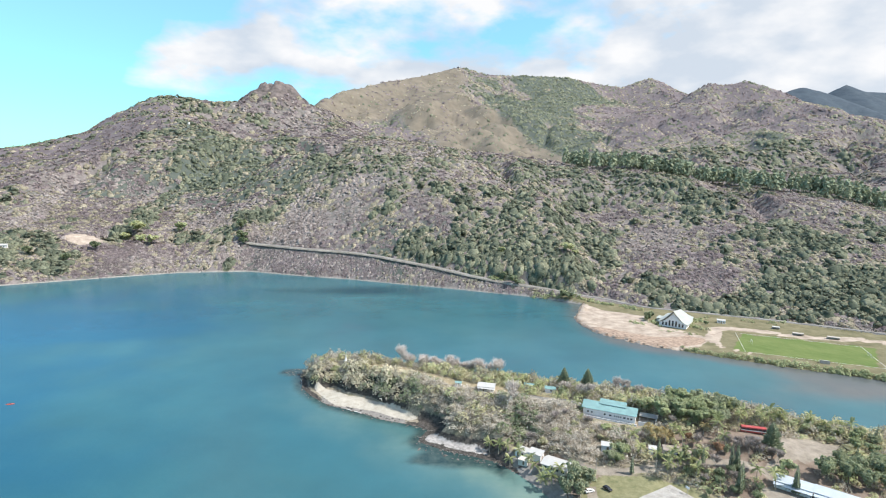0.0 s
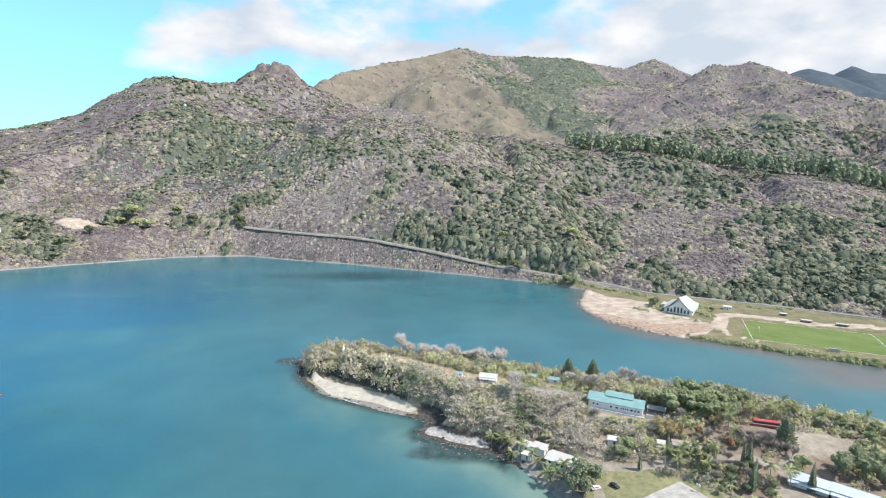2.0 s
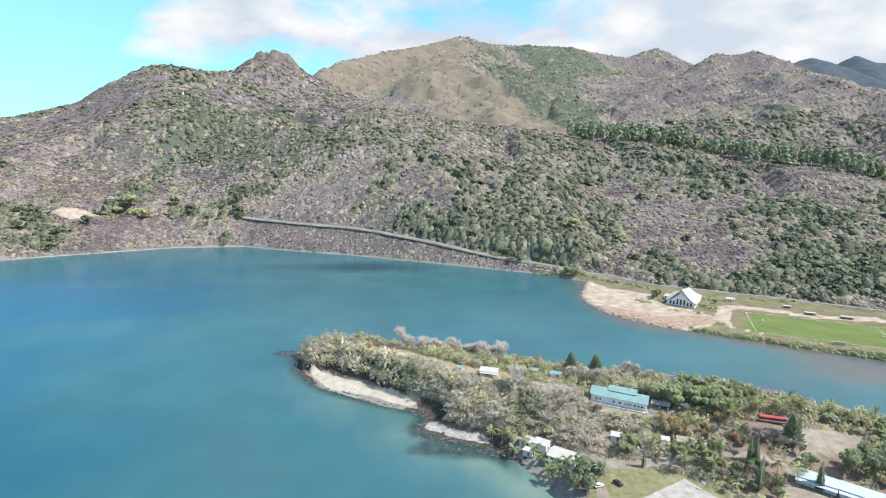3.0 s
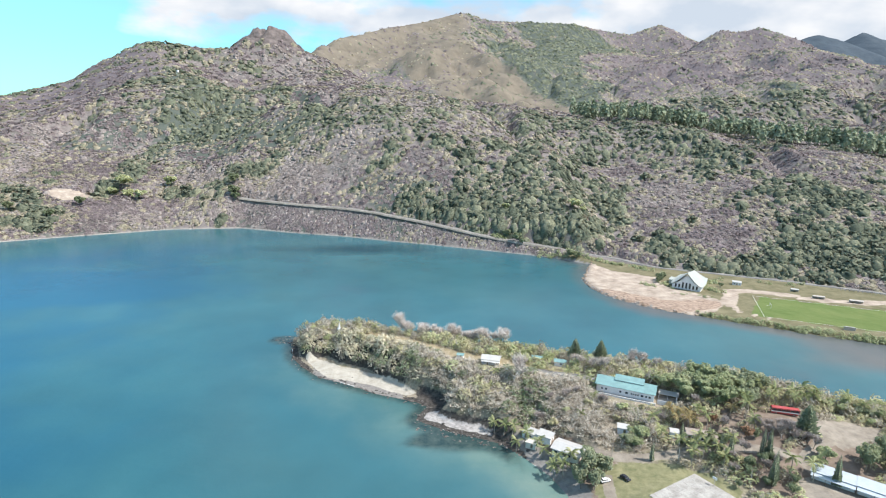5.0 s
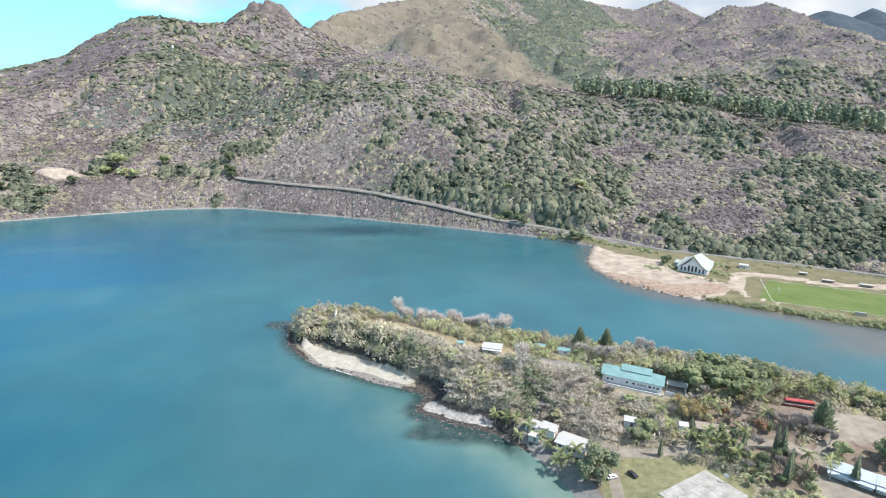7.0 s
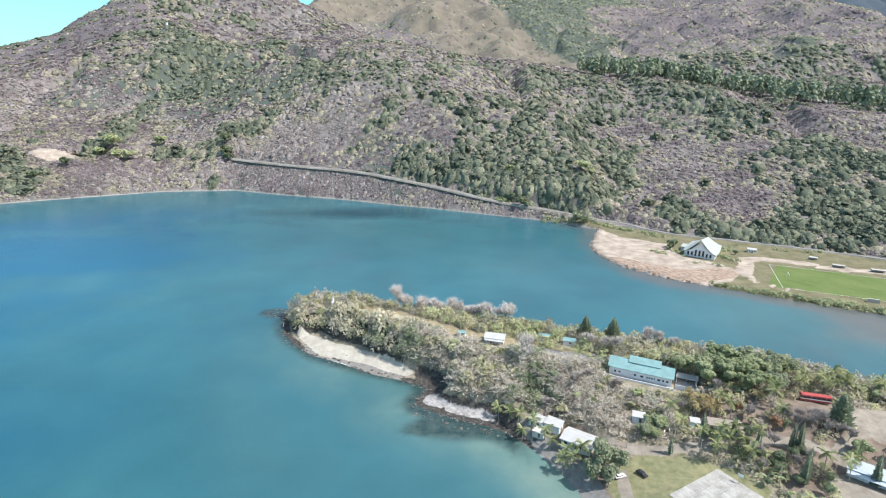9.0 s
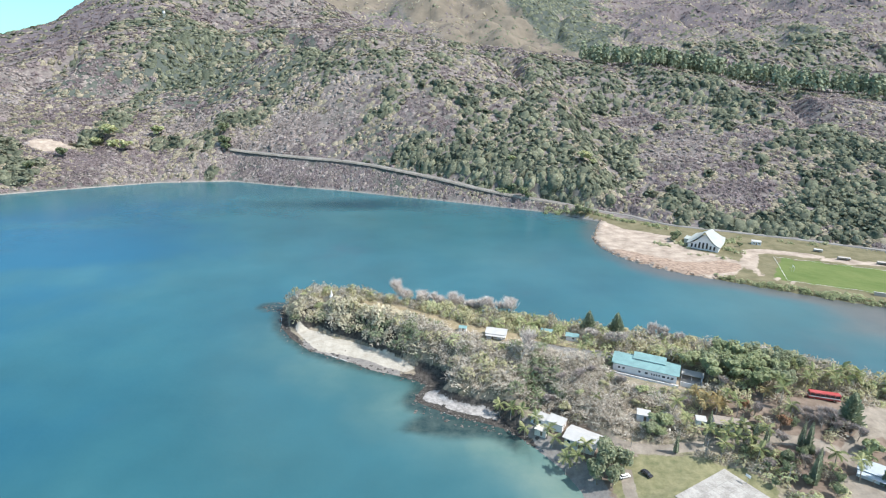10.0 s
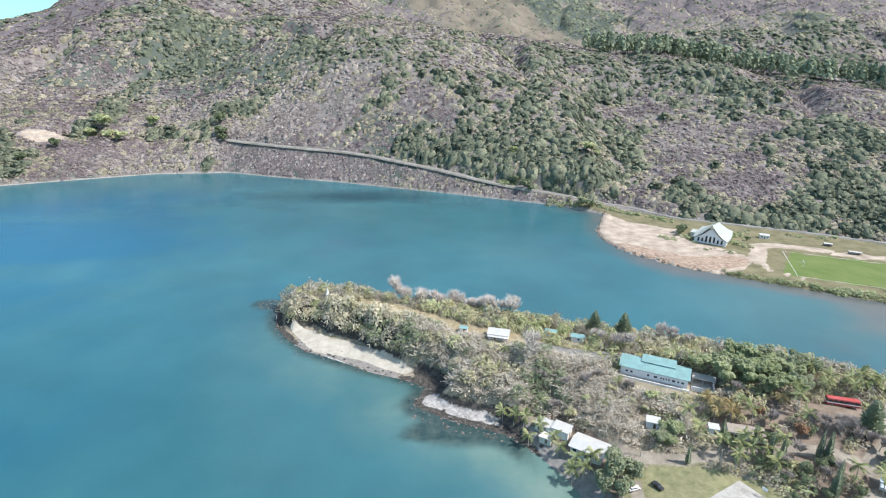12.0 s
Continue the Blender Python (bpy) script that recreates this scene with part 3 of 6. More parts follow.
def build_sea():
    x = np.concatenate([[-9000, -3000, -1300, -800], np.arange(-640, 640, 5.0), [800, 1500, 4000, 9000]])
    y = np.concatenate([[-6000, -1500, -300, 60], np.arange(140, 780, 5.0), [1000, 2500, 9000]])
    X, Y = np.meshgrid(x, y)
    pen, main = -inside(X, Y, PEN_SHORE), -inside(X, Y, MAIN_SHORE)
    n = fbm(X, Y, 60, 4)
    f = {}
    f["deep"] = np.maximum(1 - band(np.hypot((X + 285) / 130, (Y - 480) / 75), 0.5, 1.2), 0.6 * (1 - band(X, -230, -70))) * band(main, 30, 120) + 0.3 * n
    # reflection of the hills off the far shore, painted as darker water
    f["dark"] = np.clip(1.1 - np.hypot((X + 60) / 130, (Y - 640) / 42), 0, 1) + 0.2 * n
    f["silt"] = np.maximum(band(X - 0.35 * (Y - 380), 225, 320) * band(Y, 310, 345) * (1 - 0.5 * band(Y, 400, 440)), 0.85 * (1 - band(main, 6, 30)) * band(X, 120, 190)) + 0.25 * n
    f["shoal"] = np.maximum((1 - band(pen + 8 * n, 3, 30)) * band(X, 10, 30) * (1 - band(Y, 240, 262)), 0.55 * (1 - band(pen + 10 * n, 3, 45)) * (1 - band(Y, 330, 380)))
    f["reef"] = np.maximum((1 - band(pen + 5 * n, 1.5, 9)) * (1 - band(X, 44, 56)), 1 - band(np.hypot((X + 78) / 11, (Y - 371) / 8), 0.6, 1.2))
    f["reef"] = np.maximum(f["reef"], 1 - band(np.hypot((X - 24) / 22, (Y - 252) / 6) + 0.6 * n, 0.6, 1.2))
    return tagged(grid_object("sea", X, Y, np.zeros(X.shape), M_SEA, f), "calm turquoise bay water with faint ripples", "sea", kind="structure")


sea = build_sea()


# ---- plants ----
RNG = np.random.RandomState(11)


def mesh_of(name, verts, quads, mat, smooth=False):
    """A mesh from arrays of corners and of four-cornered (or three-cornered) faces."""
    k = quads.shape[1]
    me = bpy.data.meshes.new(name)
    me.vertices.add(len(verts))
    me.vertices.foreach_set("co", np.ascontiguousarray(verts, dtype=np.float32).ravel())
    me.loops.add(quads.size)
    me.loops.foreach_set("vertex_index", quads.ravel().astype(np.int32))
    me.polygons.add(len(quads))
    me.polygons.foreach_set("loop_start", np.arange(0, quads.size, k, dtype=np.int32))
    if smooth:
        me.polygons.foreach_set("use_smooth", np.ones(len(quads), bool))
    me.update()
    me.materials.append(mat)
    return me


def unit(v):
    return v / (np.linalg.norm(v, axis=-1, keepdims=True) + 1e-9)


def leaf_cloud(k, size, rng, elong=1.4, low=-0.15, lobes=5, tilt=0.7):
    """k leafy sprays on a lumpy crown of radius about 1, as an array (k, 4, 3)."""
    d = unit(rng.normal(size=(k, 3)))
    d[:, 2] = np.where(d[:, 2] < low, -d[:, 2], d[:, 2])
    c = unit(rng.normal(size=(lobes, 3)))
    c[:, 2] = np.abs(c[:, 2])
    bulge = (np.clip(d @ c.T, 0, 1) ** 6).max(1)
    p = d * (0.62 + 0.42 * bulge + rng.uniform(-0.12, 0.08, k))[:, None]
    nrm = unit(0.55 * d + np.array((0, 0, 0.75)) + 0.42 * tilt * rng.normal(size=(k, 3)))
    t = unit(np.cross(nrm, rng.normal(size=(k, 3))))
    b = np.cross(nrm, t)
    s = size * rng.uniform(0.6, 1.35, (k, 1))
    t, b = t * s * elong / 2, b * s / 2
    w = rng.uniform(0.45, 1.0, (k, 1))
    return np.stack([p - t - b * w, p + t - b, p + t * 0.8 + b * w, p - t + b], 1)


def cap_cloud(k, size, rng, elong=1.2, sag=0.55, lobes=4, rough=0.08, tilt=0.35):
    """k leafy sprays over a broad, shallow, lobed crown of radius 1 and height 1, as an array (k, 4, 3)."""
    a, r = rng.uniform(0, 2 * math.pi, k), np.sqrt(rng.rand(k))
    x, y = np.cos(a) * r, np.sin(a) * r
    c = rng.uniform(-0.65, 0.65, (lobes, 2))
    d = np.hypot(x[:, None] - c[:, 0], y[:, None] - c[:, 1]).min(1)
    z = 1.0 - sag * r * r - 0.42 * np.minimum(d, 0.7) + rough * rng.normal(size=k)
    p = np.stack([x, y, z], -1)
    near = c[np.argmin(np.hypot(x[:, None] - c[:, 0], y[:, None] - c[:, 1]), 1)]
    nrm = unit(np.stack([0.5 * x + 0.5 * (x - near[:, 0]), 0.5 * y + 0.5 * (y - near[:, 1]), np.full(k, 1.0)], -1) + tilt * rng.normal(size=(k, 3)))
    t = unit(np.cross(nrm, rng.normal(size=(k, 3))))
    b = np.cross(nrm, t)
    s = size * rng.uniform(0.65, 1.3, (k, 1))
    t, b = t * s * elong / 2, b * s / 2
    w = rng.uniform(0.45, 1.0, (k, 1))
    return np.stack([p - t - b * w, p + t - b, p + t * 0.8 + b * w, p - t + b], 1)


def twig_cloud(k, width, rng, rise=0.9, droop=0.7, parts=3):
    """k bare, arching shoots from one foot, as an array (k * parts, 4, 3)."""
    out = []
    for _ in range(k):
        az, reach = rng.uniform(0, 2 * math.pi), rng.uniform(0.35, 1.05)
        h = rise * rng.uniform(0.5, 1.1)
        pts = []
        az2 = az + rng.normal() * 0.7
        for i in range(parts + 1):
            s = i / parts
            a = az + (az2 - az) * s
            r = reach * s ** 1.1
            pts.append((math.cos(a) * r, math.sin(a) * r, h * (1.9 * s - droop * 1.25 * s * s)))
        pts = np.array(pts)
        side = unit(np.cross(pts[-1] - pts[0], np.array((0, 0, 1.0)) + 0.5 * rng.normal(size=3))) * width
        for i in range(parts):
            w0, w1 = 1 - 0.75 * i / parts, 1 - 0.75 * (i + 1) / parts
            out.append(np.stack([pts[i] - side * w0, pts[i] + side * w0, pts[i + 1] + side * w1, pts[i + 1] - side * w1]))
    return np.array(out)


def dome(rng, rings=((0.42, 0.86, 5), (0.86, 0.50, 7), (0.98, 0.02, 7)), rough=0.22):
    """A lumpy crown as (corners, three-cornered faces): a top and rings of (radius, height, corners)."""
    v, f = [(0.0, 0.0, 1.0)], []
    prev = [0]
    for r, z, n in rings:
        a0 = rng.rand() * 6.28
        ring = []
        for k in range(n):
            a = a0 + 2 * math.pi * k / n + rng.uniform(-0.25, 0.25)
            q = 1 + rng.uniform(-rough, rough)
            ring.append(len(v))
            v.append((math.cos(a) * r * q, math.sin(a) * r * q, z * (1 + rng.uniform(-rough, rough))))
        if len(prev) == 1:
            f += [(0, ring[k], ring[(k + 1) % n]) for k in range(n)]
        else:
            i = j = 0
            m = len(prev)
            while i < m or j < n:
                if j >= n or (i < m and i / m <= j / n):
                    f.append((prev[i % m], ring[j % n], prev[(i + 1) % m]))
                    i += 1
                else:
                    f.append((prev[i % m], ring[j % n], ring[(j + 1) % n]))
                    j += 1
        prev = ring
    return np.array(v), np.array(f)


EMPTY = (np.zeros((0, 3)), np.zeros((0, 3), int))


def with_sprays(core, sprays):
    """A crown with loose sprays, each cut into two triangles."""
    v, f = core
    q = sprays.reshape(-1, 3)
    i = np.arange(len(q)).reshape(-1, 4) + len(v)
    return np.concatenate([v, q]), np.concatenate([f, i[:, (0, 1, 2)], i[:, (0, 2, 3)]])


def loose(faces):
    """Single faces (k, 3 or 4, 3) as (corners, faces)."""
    return faces.reshape(-1, 3), np.arange(faces.shape[0] * faces.shape[1]).reshape(faces.shape[:2])


def scatter(name, centres, radii, heights, protos, mat, label, category, seed, smooth=False, lie=None):
    """One object of kind stuff: a plant at each centre, of that radius and height, turned at random; lie: the slope on which each spreads."""
    rng = np.random.RandomState(seed)
    protos = [p if isinstance(p, tuple) else loose(p) for p in protos]
    which = rng.randint(len(protos), size=len(centres))
    turn = rng.uniform(0, 2 * math.pi, len(centres))
    verts, faces, base = [], [], 0
    for j, (pv, pf) in enumerate(protos):
        m = which == j
        if not m.any():
            continue
        c, s = np.cos(turn[m])[:, None], np.sin(turn[m])[:, None]
        x, y, z = pv[None, :, 0], pv[None, :, 1], pv[None, :, 2]
        r, h = radii[m][:, None], heights[m][:, None]
        v = np.stack([(x * c - y * s) * r, (x * s + y * c) * r, z * h + 0 * r], -1) + centres[m][:, None, :]
        if lie is not None:
            d = v - centres[m][:, None, :]
            v[..., 2] += d[..., 0] * lie[m][:, :1] + d[..., 1] * lie[m][:, 1:]
        n = v.shape[0]
        verts.append(v.reshape(-1, 3))
        faces.append((pf[None] + (base + np.arange(n) * len(pv))[:, None, None]).reshape(-1, pf.shape[1]))
        base += n * len(pv)
    ob = new(name, mesh_of(name, np.concatenate(verts), np.concatenate(faces), mat, smooth))
    return tagged(ob, label, category, kind="stuff")


LEAF = {
    "dark": material("leaf_dark_green", [(0.25, (0.172, 0.215, 0.125)), (0.5, (0.272, 0.312, 0.190)), (0.78, (0.385, 0.416, 0.271))], scale=0.03, island=0.3, fine=(0.3, 0.2), rough=0.7, spec=0.2, leaf=0.4),
    "olive": material("leaf_olive", [(0.25, (0.353, 0.347, 0.205)), (0.5, (0.507, 0.480, 0.308)), (0.8, (0.660, 0.613, 0.423))], scale=0.025, island=0.3, fine=(0.3, 0.2), rough=0.75, spec=0.2, leaf=0.4),
    "dry": material("dry_brush", [(0.22, (0.18, 0.145, 0.125)), (0.5, (0.275, 0.225, 0.195)), (0.8, (0.38, 0.325, 0.285))], scale=0.02, island=0.5, fine=(0.3, 0.2), rough=0.9, spec=0.1, leaf=0.25),
    "pale": material("pale_brush", [(0.25, (0.34, 0.31, 0.248)), (0.5, (0.45, 0.415, 0.341)), (0.8, (0.56, 0.52, 0.446))], scale=0.02, island=0.3, rough=0.9, spec=0.1, leaf=0.4),
    "pine": material("pine_needles", [(0.25, (0.19, 0.228, 0.158)), (0.5, (0.275, 0.315, 0.215)), (0.8, (0.37, 0.405, 0.27))], scale=0.05, island=0.2, rough=0.75, spec=0.2, leaf=0.25),
    "green": material("leaf_mid_green", [(0.25, (0.228, 0.274, 0.142)), (0.5, (0.366, 0.409, 0.234)), (0.78, (0.526, 0.549, 0.345))], scale=0.05, island=0.3, rough=0.7, spec=0.2, leaf=0.4),
    "hill_dark": material("hill_leaf_green", [(0.2, (0.156, 0.182, 0.134)), (0.5, (0.252, 0.276, 0.200)), (0.85, (0.392, 0.405, 0.288))], scale=0.03, island=0.55, fine=(0.5, 0.3), bump=0.35, bump_scale=0.5, rough=0.8, spec=0.1, leaf=0.5),
    "hill_olive": material("hill_leaf_olive", [(0.2, (0.270, 0.250, 0.186)), (0.5, (0.390, 0.356, 0.268)), (0.85, (0.525, 0.470, 0.360))], scale=0.03, island=0.55, fine=(0.5, 0.3), bump=0.35, bump_scale=0.5, rough=0.85, spec=0.1, leaf=0.4),
    "hill_dry": material("hill_dry_brush", [(0.2, (0.172, 0.146, 0.150)), (0.5, (0.262, 0.222, 0.226)), (0.85, (0.377, 0.322, 0.324))], scale=0.03, island=0.55, fine=(0.5, 0.3), bump=0.35, bump_scale=0.5, rough=0.9, spec=0.05, leaf=0.4),
    "hill_pale": material("hill_pale_brush", [(0.2, (0.288, 0.252, 0.236)), (0.5, (0.396, 0.350, 0.330)), (0.85, (0.505, 0.450, 0.425))], scale=0.03, island=0.55, fine=(0.5, 0.3), bump=0.35, bump_scale=0.5, rough=0.9, spec=0.05, leaf=0.4),
    "grey": material("grey_green_leaf", [(0.25, (0.401, 0.383, 0.280)), (0.5, (0.567, 0.526, 0.397)), (0.8, (0.750, 0.687, 0.541))], scale=0.03, island=0.25, fine=(0.3, 0.2), rough=0.8, spec=0.1, leaf=0.4),
    "sage": material("leaf_grey_sage", [(0.25, (0.191, 0.226, 0.135)), (0.5, (0.303, 0.336, 0.216)), (0.8, (0.438, 0.462, 0.318))], scale=0.05, island=0.35, rough=0.75, spec=0.2, leaf=0.4),
    "lime": material("leaf_light_green", [(0.25, (0.360, 0.408, 0.215)), (0.5, (0.516, 0.540, 0.310)), (0.8, (0.696, 0.684, 0.430))], scale=0.05, island=0.35, rough=0.7, spec=0.2, leaf=0.4),
}


# where the hills are greener (+) or browner (-): x, y, half width, half depth, amount
HILL_PATCHES = [(157, 690, 125, 60, 1.1), (-20, 744, 60, 24, 0.7), (144, 830, 60, 60, 0.5), (-342, 1130, 100, 135, 0.95), (-367, 985, 70, 60, 0.6), (-543, 837, 75, 55, 0.35),
                (-331, 840, 110, 55, 0.45), (-640, 1130, 190, 140, -0.5), (-585, 963, 130, 55, -0.75), (-140, 833, 75, 80, -0.95), (-60, 890, 100, 45, 0.1), (69, 1006, 140, 120, 0.3),
                (-22, 789, 60, 28, -0.4), (325, 650, 75, 75, -0.75), (300, 783, 50, 90, -0.55), (467, 665, 75, 50, 0.25), (430, 560, 180, 52, 1.35), (338, 548, 140, 28, 0.9),
                (467, 880, 110, 60, 0.1), (-357, 1264, 50, 60, -0.9), (-441, 943, 70, 50, -0.1), (-405, 751, 75, 30, 0.05), (551, 700, 75, 45, 0.3), (258, 906, 60, 45, 0.2), (261, 585, 35, 24, 0.5),
                (376, 2589, 230, 560, 0.9), (555, 2341, 160, 240, 0.8), (1083, 2300, 390, 330, -0.5), (1225, 1650, 260, 270, 0.35), (-90, 2782, 290, 300, -0.4), (136, 2403, 110, 360, -0.8),
                (694, 3300, 650, 260, -0.1), (1663, 2770, 420, 200, -0.2), (-119, 2347, 110, 150, 0.7), (824, 2110, 150, 150, 0.6), (1093, 1792, 140, 200, 0.6)]
# where the dry scrub is palest
PALE_PATCHES = [(40, 960, 300, 130, 0.3), (-220, 980, 160, 160, 0.25), (-150, 850, 110, 90, 0.5), (-60, 900, 120, 60, 0.25), (330, 640, 70, 60, 0.05), (-585, 963, 130, 55, 0.15), (60, 1000, 140, 100, 0.2), (-640, 1150, 200, 150, -0.6), (420, 600, 140, 70, -0.4)]


def bush(rng, rings, sprays, size, elong, rough=0.25, tilt=0.5, sag=0.75):
    """A lumpy crown with loose leafy or twiggy sprays standing out of it."""
    core = dome(rng, rings, rough)
    return with_sprays(core, cap_cloud(sprays, size, rng, elong, sag=sag, lobes=3, rough=0.14, tilt=tilt) * (1.05, 1.05, 1.04)) if sprays else core


def hill_scrub():
    """Bushes and small trees all over the hills, larger with distance."""
    rng = np.random.RandomState(5)
    pts = []
    for y0, y1, du, dy in ((480, 860, 0.0061, 0.0084), (860, 1750, 0.0066, 0.0090), (1750, 4600, 0.0052, 0.0076)):
        rows = np.exp(np.arange(math.log(y0), math.log(y1), dy))
        cols = np.arange(-0.95, 1.0, du)
        Y, U = np.meshgrid(rows, cols, indexing="ij")
        Y = Y * np.exp(rng.uniform(-0.8, 0.8, Y.shape) * dy)
        U = U + rng.uniform(-0.8, 0.8, U.shape) * du
        pts.append(np.stack([U * (Y + 60), Y], -1).reshape(-1, 2))
    # close woodland along the shore to the left
    pts.append(rng.uniform((-560, 670), (-130, 900), (4200, 2)))
    # low, close brush on the bank between the coast road and the water
    bank = rng.uniform((-250, 620), (270, 800), (11000, 2))
    d, z = along(bank[:, 0], bank[:, 1], ROAD)
    pts.append(bank[(d < 80) & (main_height(bank[:, 0], bank[:, 1]) < z)])
    P = np.concatenate(pts)
    X, Y = P[:, 0], P[:, 1]
    Z = main_height(X, Y)
    f = main_fields(X, Y, Z)
    ok = (inside(X, Y, HILL_FOOT) > np.where((X > -240) & (X < 190), 2.5, 5)) & ((along(X, Y, ROAD)[0] > 4.6) | (X < -240)) & (f["sand"] < 0.4)
    n, n2 = fbm(X, Y, 130, 4), fbm(X + 333, Y, 34, 2)
    road_d, road_z = along(X, Y, ROAD)
    below = (Z < road_z) & (road_d < 90) & (X > -240) & (X < 260)
    size = (3.1 + 2.9 * rng.rand(len(X)) ** 2.0) * np.where(Y > 1750, Y / 1150.0, np.maximum(1.0, Y / 770.0))
    size *= np.where(below, 0.6, 1.0)
    patch = np.zeros(len(X))
    for px, py, rx, ry, amount in HILL_PATCHES:
        patch += 0.95 * amount * np.exp(-((X - px) / rx) ** 2 - ((Y - py) / ry) ** 2)
    pale = np.zeros(len(X))
    for px, py, rx, ry, amount in PALE_PATCHES:
        pale += amount * np.exp(-((X - px) / rx) ** 2 - ((Y - py) / ry) ** 2)
    tone = rng.rand(len(X)) * 0.9 - 0.45
    green = 0.35 * f["forest"] + patch + 1.1 * n + 1.2 * n2 + tone * 1.25 + np.where(Y > 1750, 0.18, 0.12)
    kind = np.full(len(X), "dry", dtype="U6")
    kind[(fbm(X - 90, Y + 60, 70, 3) + tone + pale > 0.14)] = "pale"
    kind[green > 0.06] = "olive"
    kind[green > 0.72] = "dark"
    warm = (f["tan_grass"] > 0.4) | below
    kind[warm & (kind == "dark")] = "olive"
    kind[below & (tone > -0.3)] = "dry"
    kind[below & (tone > 0.1)] = "pale"
    kind[below & (n2 + tone > 0.55)] = "olive"
    kind[(f["cloud_shaded_scrub"] > 0.5) & (kind == "pale")] = "dry"
    far_off = Y > 1750
    size *= np.where((f["cloud_shaded_scrub"] > 0.5) | (f["tan_grass"] > 0.45), 0.72, 1.0)
    kind[far_off & (kind == "pale")] = "dry"
    kind[far_off & (f["forest"] > 0.62)] = "dark"
    # greener trees are larger, stand taller and further apart
    wood = (kind == "dark") & ~far_off
    ok &= ~(wood & (rng.rand(len(X)) < 0.08))
    size *= np.where(wood, 0.95 + 0.55 * rng.rand(len(X)) ** 1.5, 1.0)
    ok &= ~((f["tan_grass"] > 0.45) & (rng.rand(len(X)) < np.where(far_off, 0.7, 0.3)))
    ok &= (along(X, Y, ROCK_PEAK)[0] > 40) & (f["far_haze_tint"] < 0.5)
    three, two = ((0.45, 0.88, 4), (0.90, 0.52, 6), (1.0, 0.0, 6)), ((0.62, 0.72, 4), (1.0, 0.0, 6))
    near_protos = {"dark": [bush(rng, three, 16, 0.27, 1.6, 0.28, 0.8) for _ in range(14)], "olive": [bush(rng, two, 14, 0.27, 1.7, 0.3, 0.6) for _ in range(14)],
                   "dry": [with_sprays(EMPTY, cap_cloud(21, 0.26, rng, 2.4, sag=0.6, lobes=4, rough=0.2, tilt=0.55)) for _ in range(14)]}
    near_protos["pale"] = near_protos["dry"] + [bush(rng, two, 14, 0.24, 2.2, 0.35, 0.8) for _ in range(8)]
    near_protos["dry"] = near_protos["dry"] + [bush(rng, two, 14, 0.24, 2.2, 0.35, 0.8) for _ in range(4)]
    mid = [bush(rng, two, 9, 0.36, 1.6, 0.32, 0.8) for _ in range(14)]
    thin = [cap_cloud(15, 0.44, rng, 1.9, sag=0.6, lobes=4, rough=0.18, tilt=0.5) for _ in range(16)]
    mid_protos = {"dark": mid, "olive": mid, "dry": thin, "pale": mid}
    far = [bush(rng, ((1.0, 0.0, 5),), 2, 0.6, 1.3, 0.35) for _ in range(14)]
    slope_x, slope_y = (main_height(X + 6, Y) - main_height(X - 6, Y)) / 12, (main_height(X, Y + 6) - main_height(X, Y - 6)) / 12
    lie = np.clip(np.stack([slope_x, slope_y], -1), -0.9, 0.9)
    words = {"dark": ("forest", "dark green forest trees on the hillside"), "olive": ("scrub", "olive green scrub trees on the hillside"),
             "dry": ("brush", "leafless brown scrub on the dry hillside"), "pale": ("bushes", "pale grey-brown dry bushes on the hillside")}
    kind[f["far_haze_tint"] > 0.5] = "dark"
    seed = 20
    for zone, y0, y1 in (("lower", 0, 860), ("hillside", 860, 1750), ("mountain", 1750, 9000)):
        for k, (noun, label) in words.items():
            m = ok & (kind == k) & (Y >= y0) & (Y < y1)
            if not m.any():
                continue
            tall = 0.62 if zone == "mountain" else (0.85 if zone == "lower" else 0.65) if k == "dark" else 0.5
            c = np.stack([X[m], Y[m], Z[m] - 0.15 * size[m]], -1)
            protos = near_protos[k] if zone == "lower" else mid_protos[k] if zone == "hillside" else far
            where = {"lower": "lower hillside by the bay", "hillside": "upper hillside", "mountain": "far mountains"}[zone]
            scatter(f"{zone}_{noun}", c, size[m], size[m] * tall, protos, LEAF["hill_" + k], label.replace("dry hillside", "hillside").replace("hillside", where),
                    "trees" if k == "dark" else "scrub", seed, zone != "lower", lie[m])
            seed += 1


hill_scrub()


def pine_proto(rng, k=34):
    """A loose conical crown of needle sprays over a bare lower stem, of height 1."""
    out = []
    for i in range(k):
        u = (i + rng.rand()) / k
        z, r = 0.30 + 0.70 * u, 0.30 * (1 - u) ** 0.8 + 0.03
        a = rng.rand() * 2 * math.pi
        q = r * math.sqrt(rng.uniform(0.3, 1.0))
        p = np.array((math.cos(a) * q, math.sin(a) * q, z))
        n = unit(np.array((math.cos(a), math.sin(a), 1.0)) + 0.6 * rng.normal(size=3))
        t = unit(np.cross(n, rng.normal(size=3))) * rng.uniform(0.055, 0.10)
        b = np.cross(n, t) * rng.uniform(0.6, 1.0)
        out.append(np.stack([p - t - b, p + t - b, p + t + b, p - t + b]))
    s = 0.012
    out.append(np.array([(-s, 0, 0), (s, 0, 0), (s * 0.6, 0, 0.6), (-s * 0.6, 0, 0.6)]))
    out.append(np.array([(0, -s, 0), (0, s, 0), (0, s * 0.6, 0.6), (0, -s * 0.6, 0.6)]))
    return np.array(out)


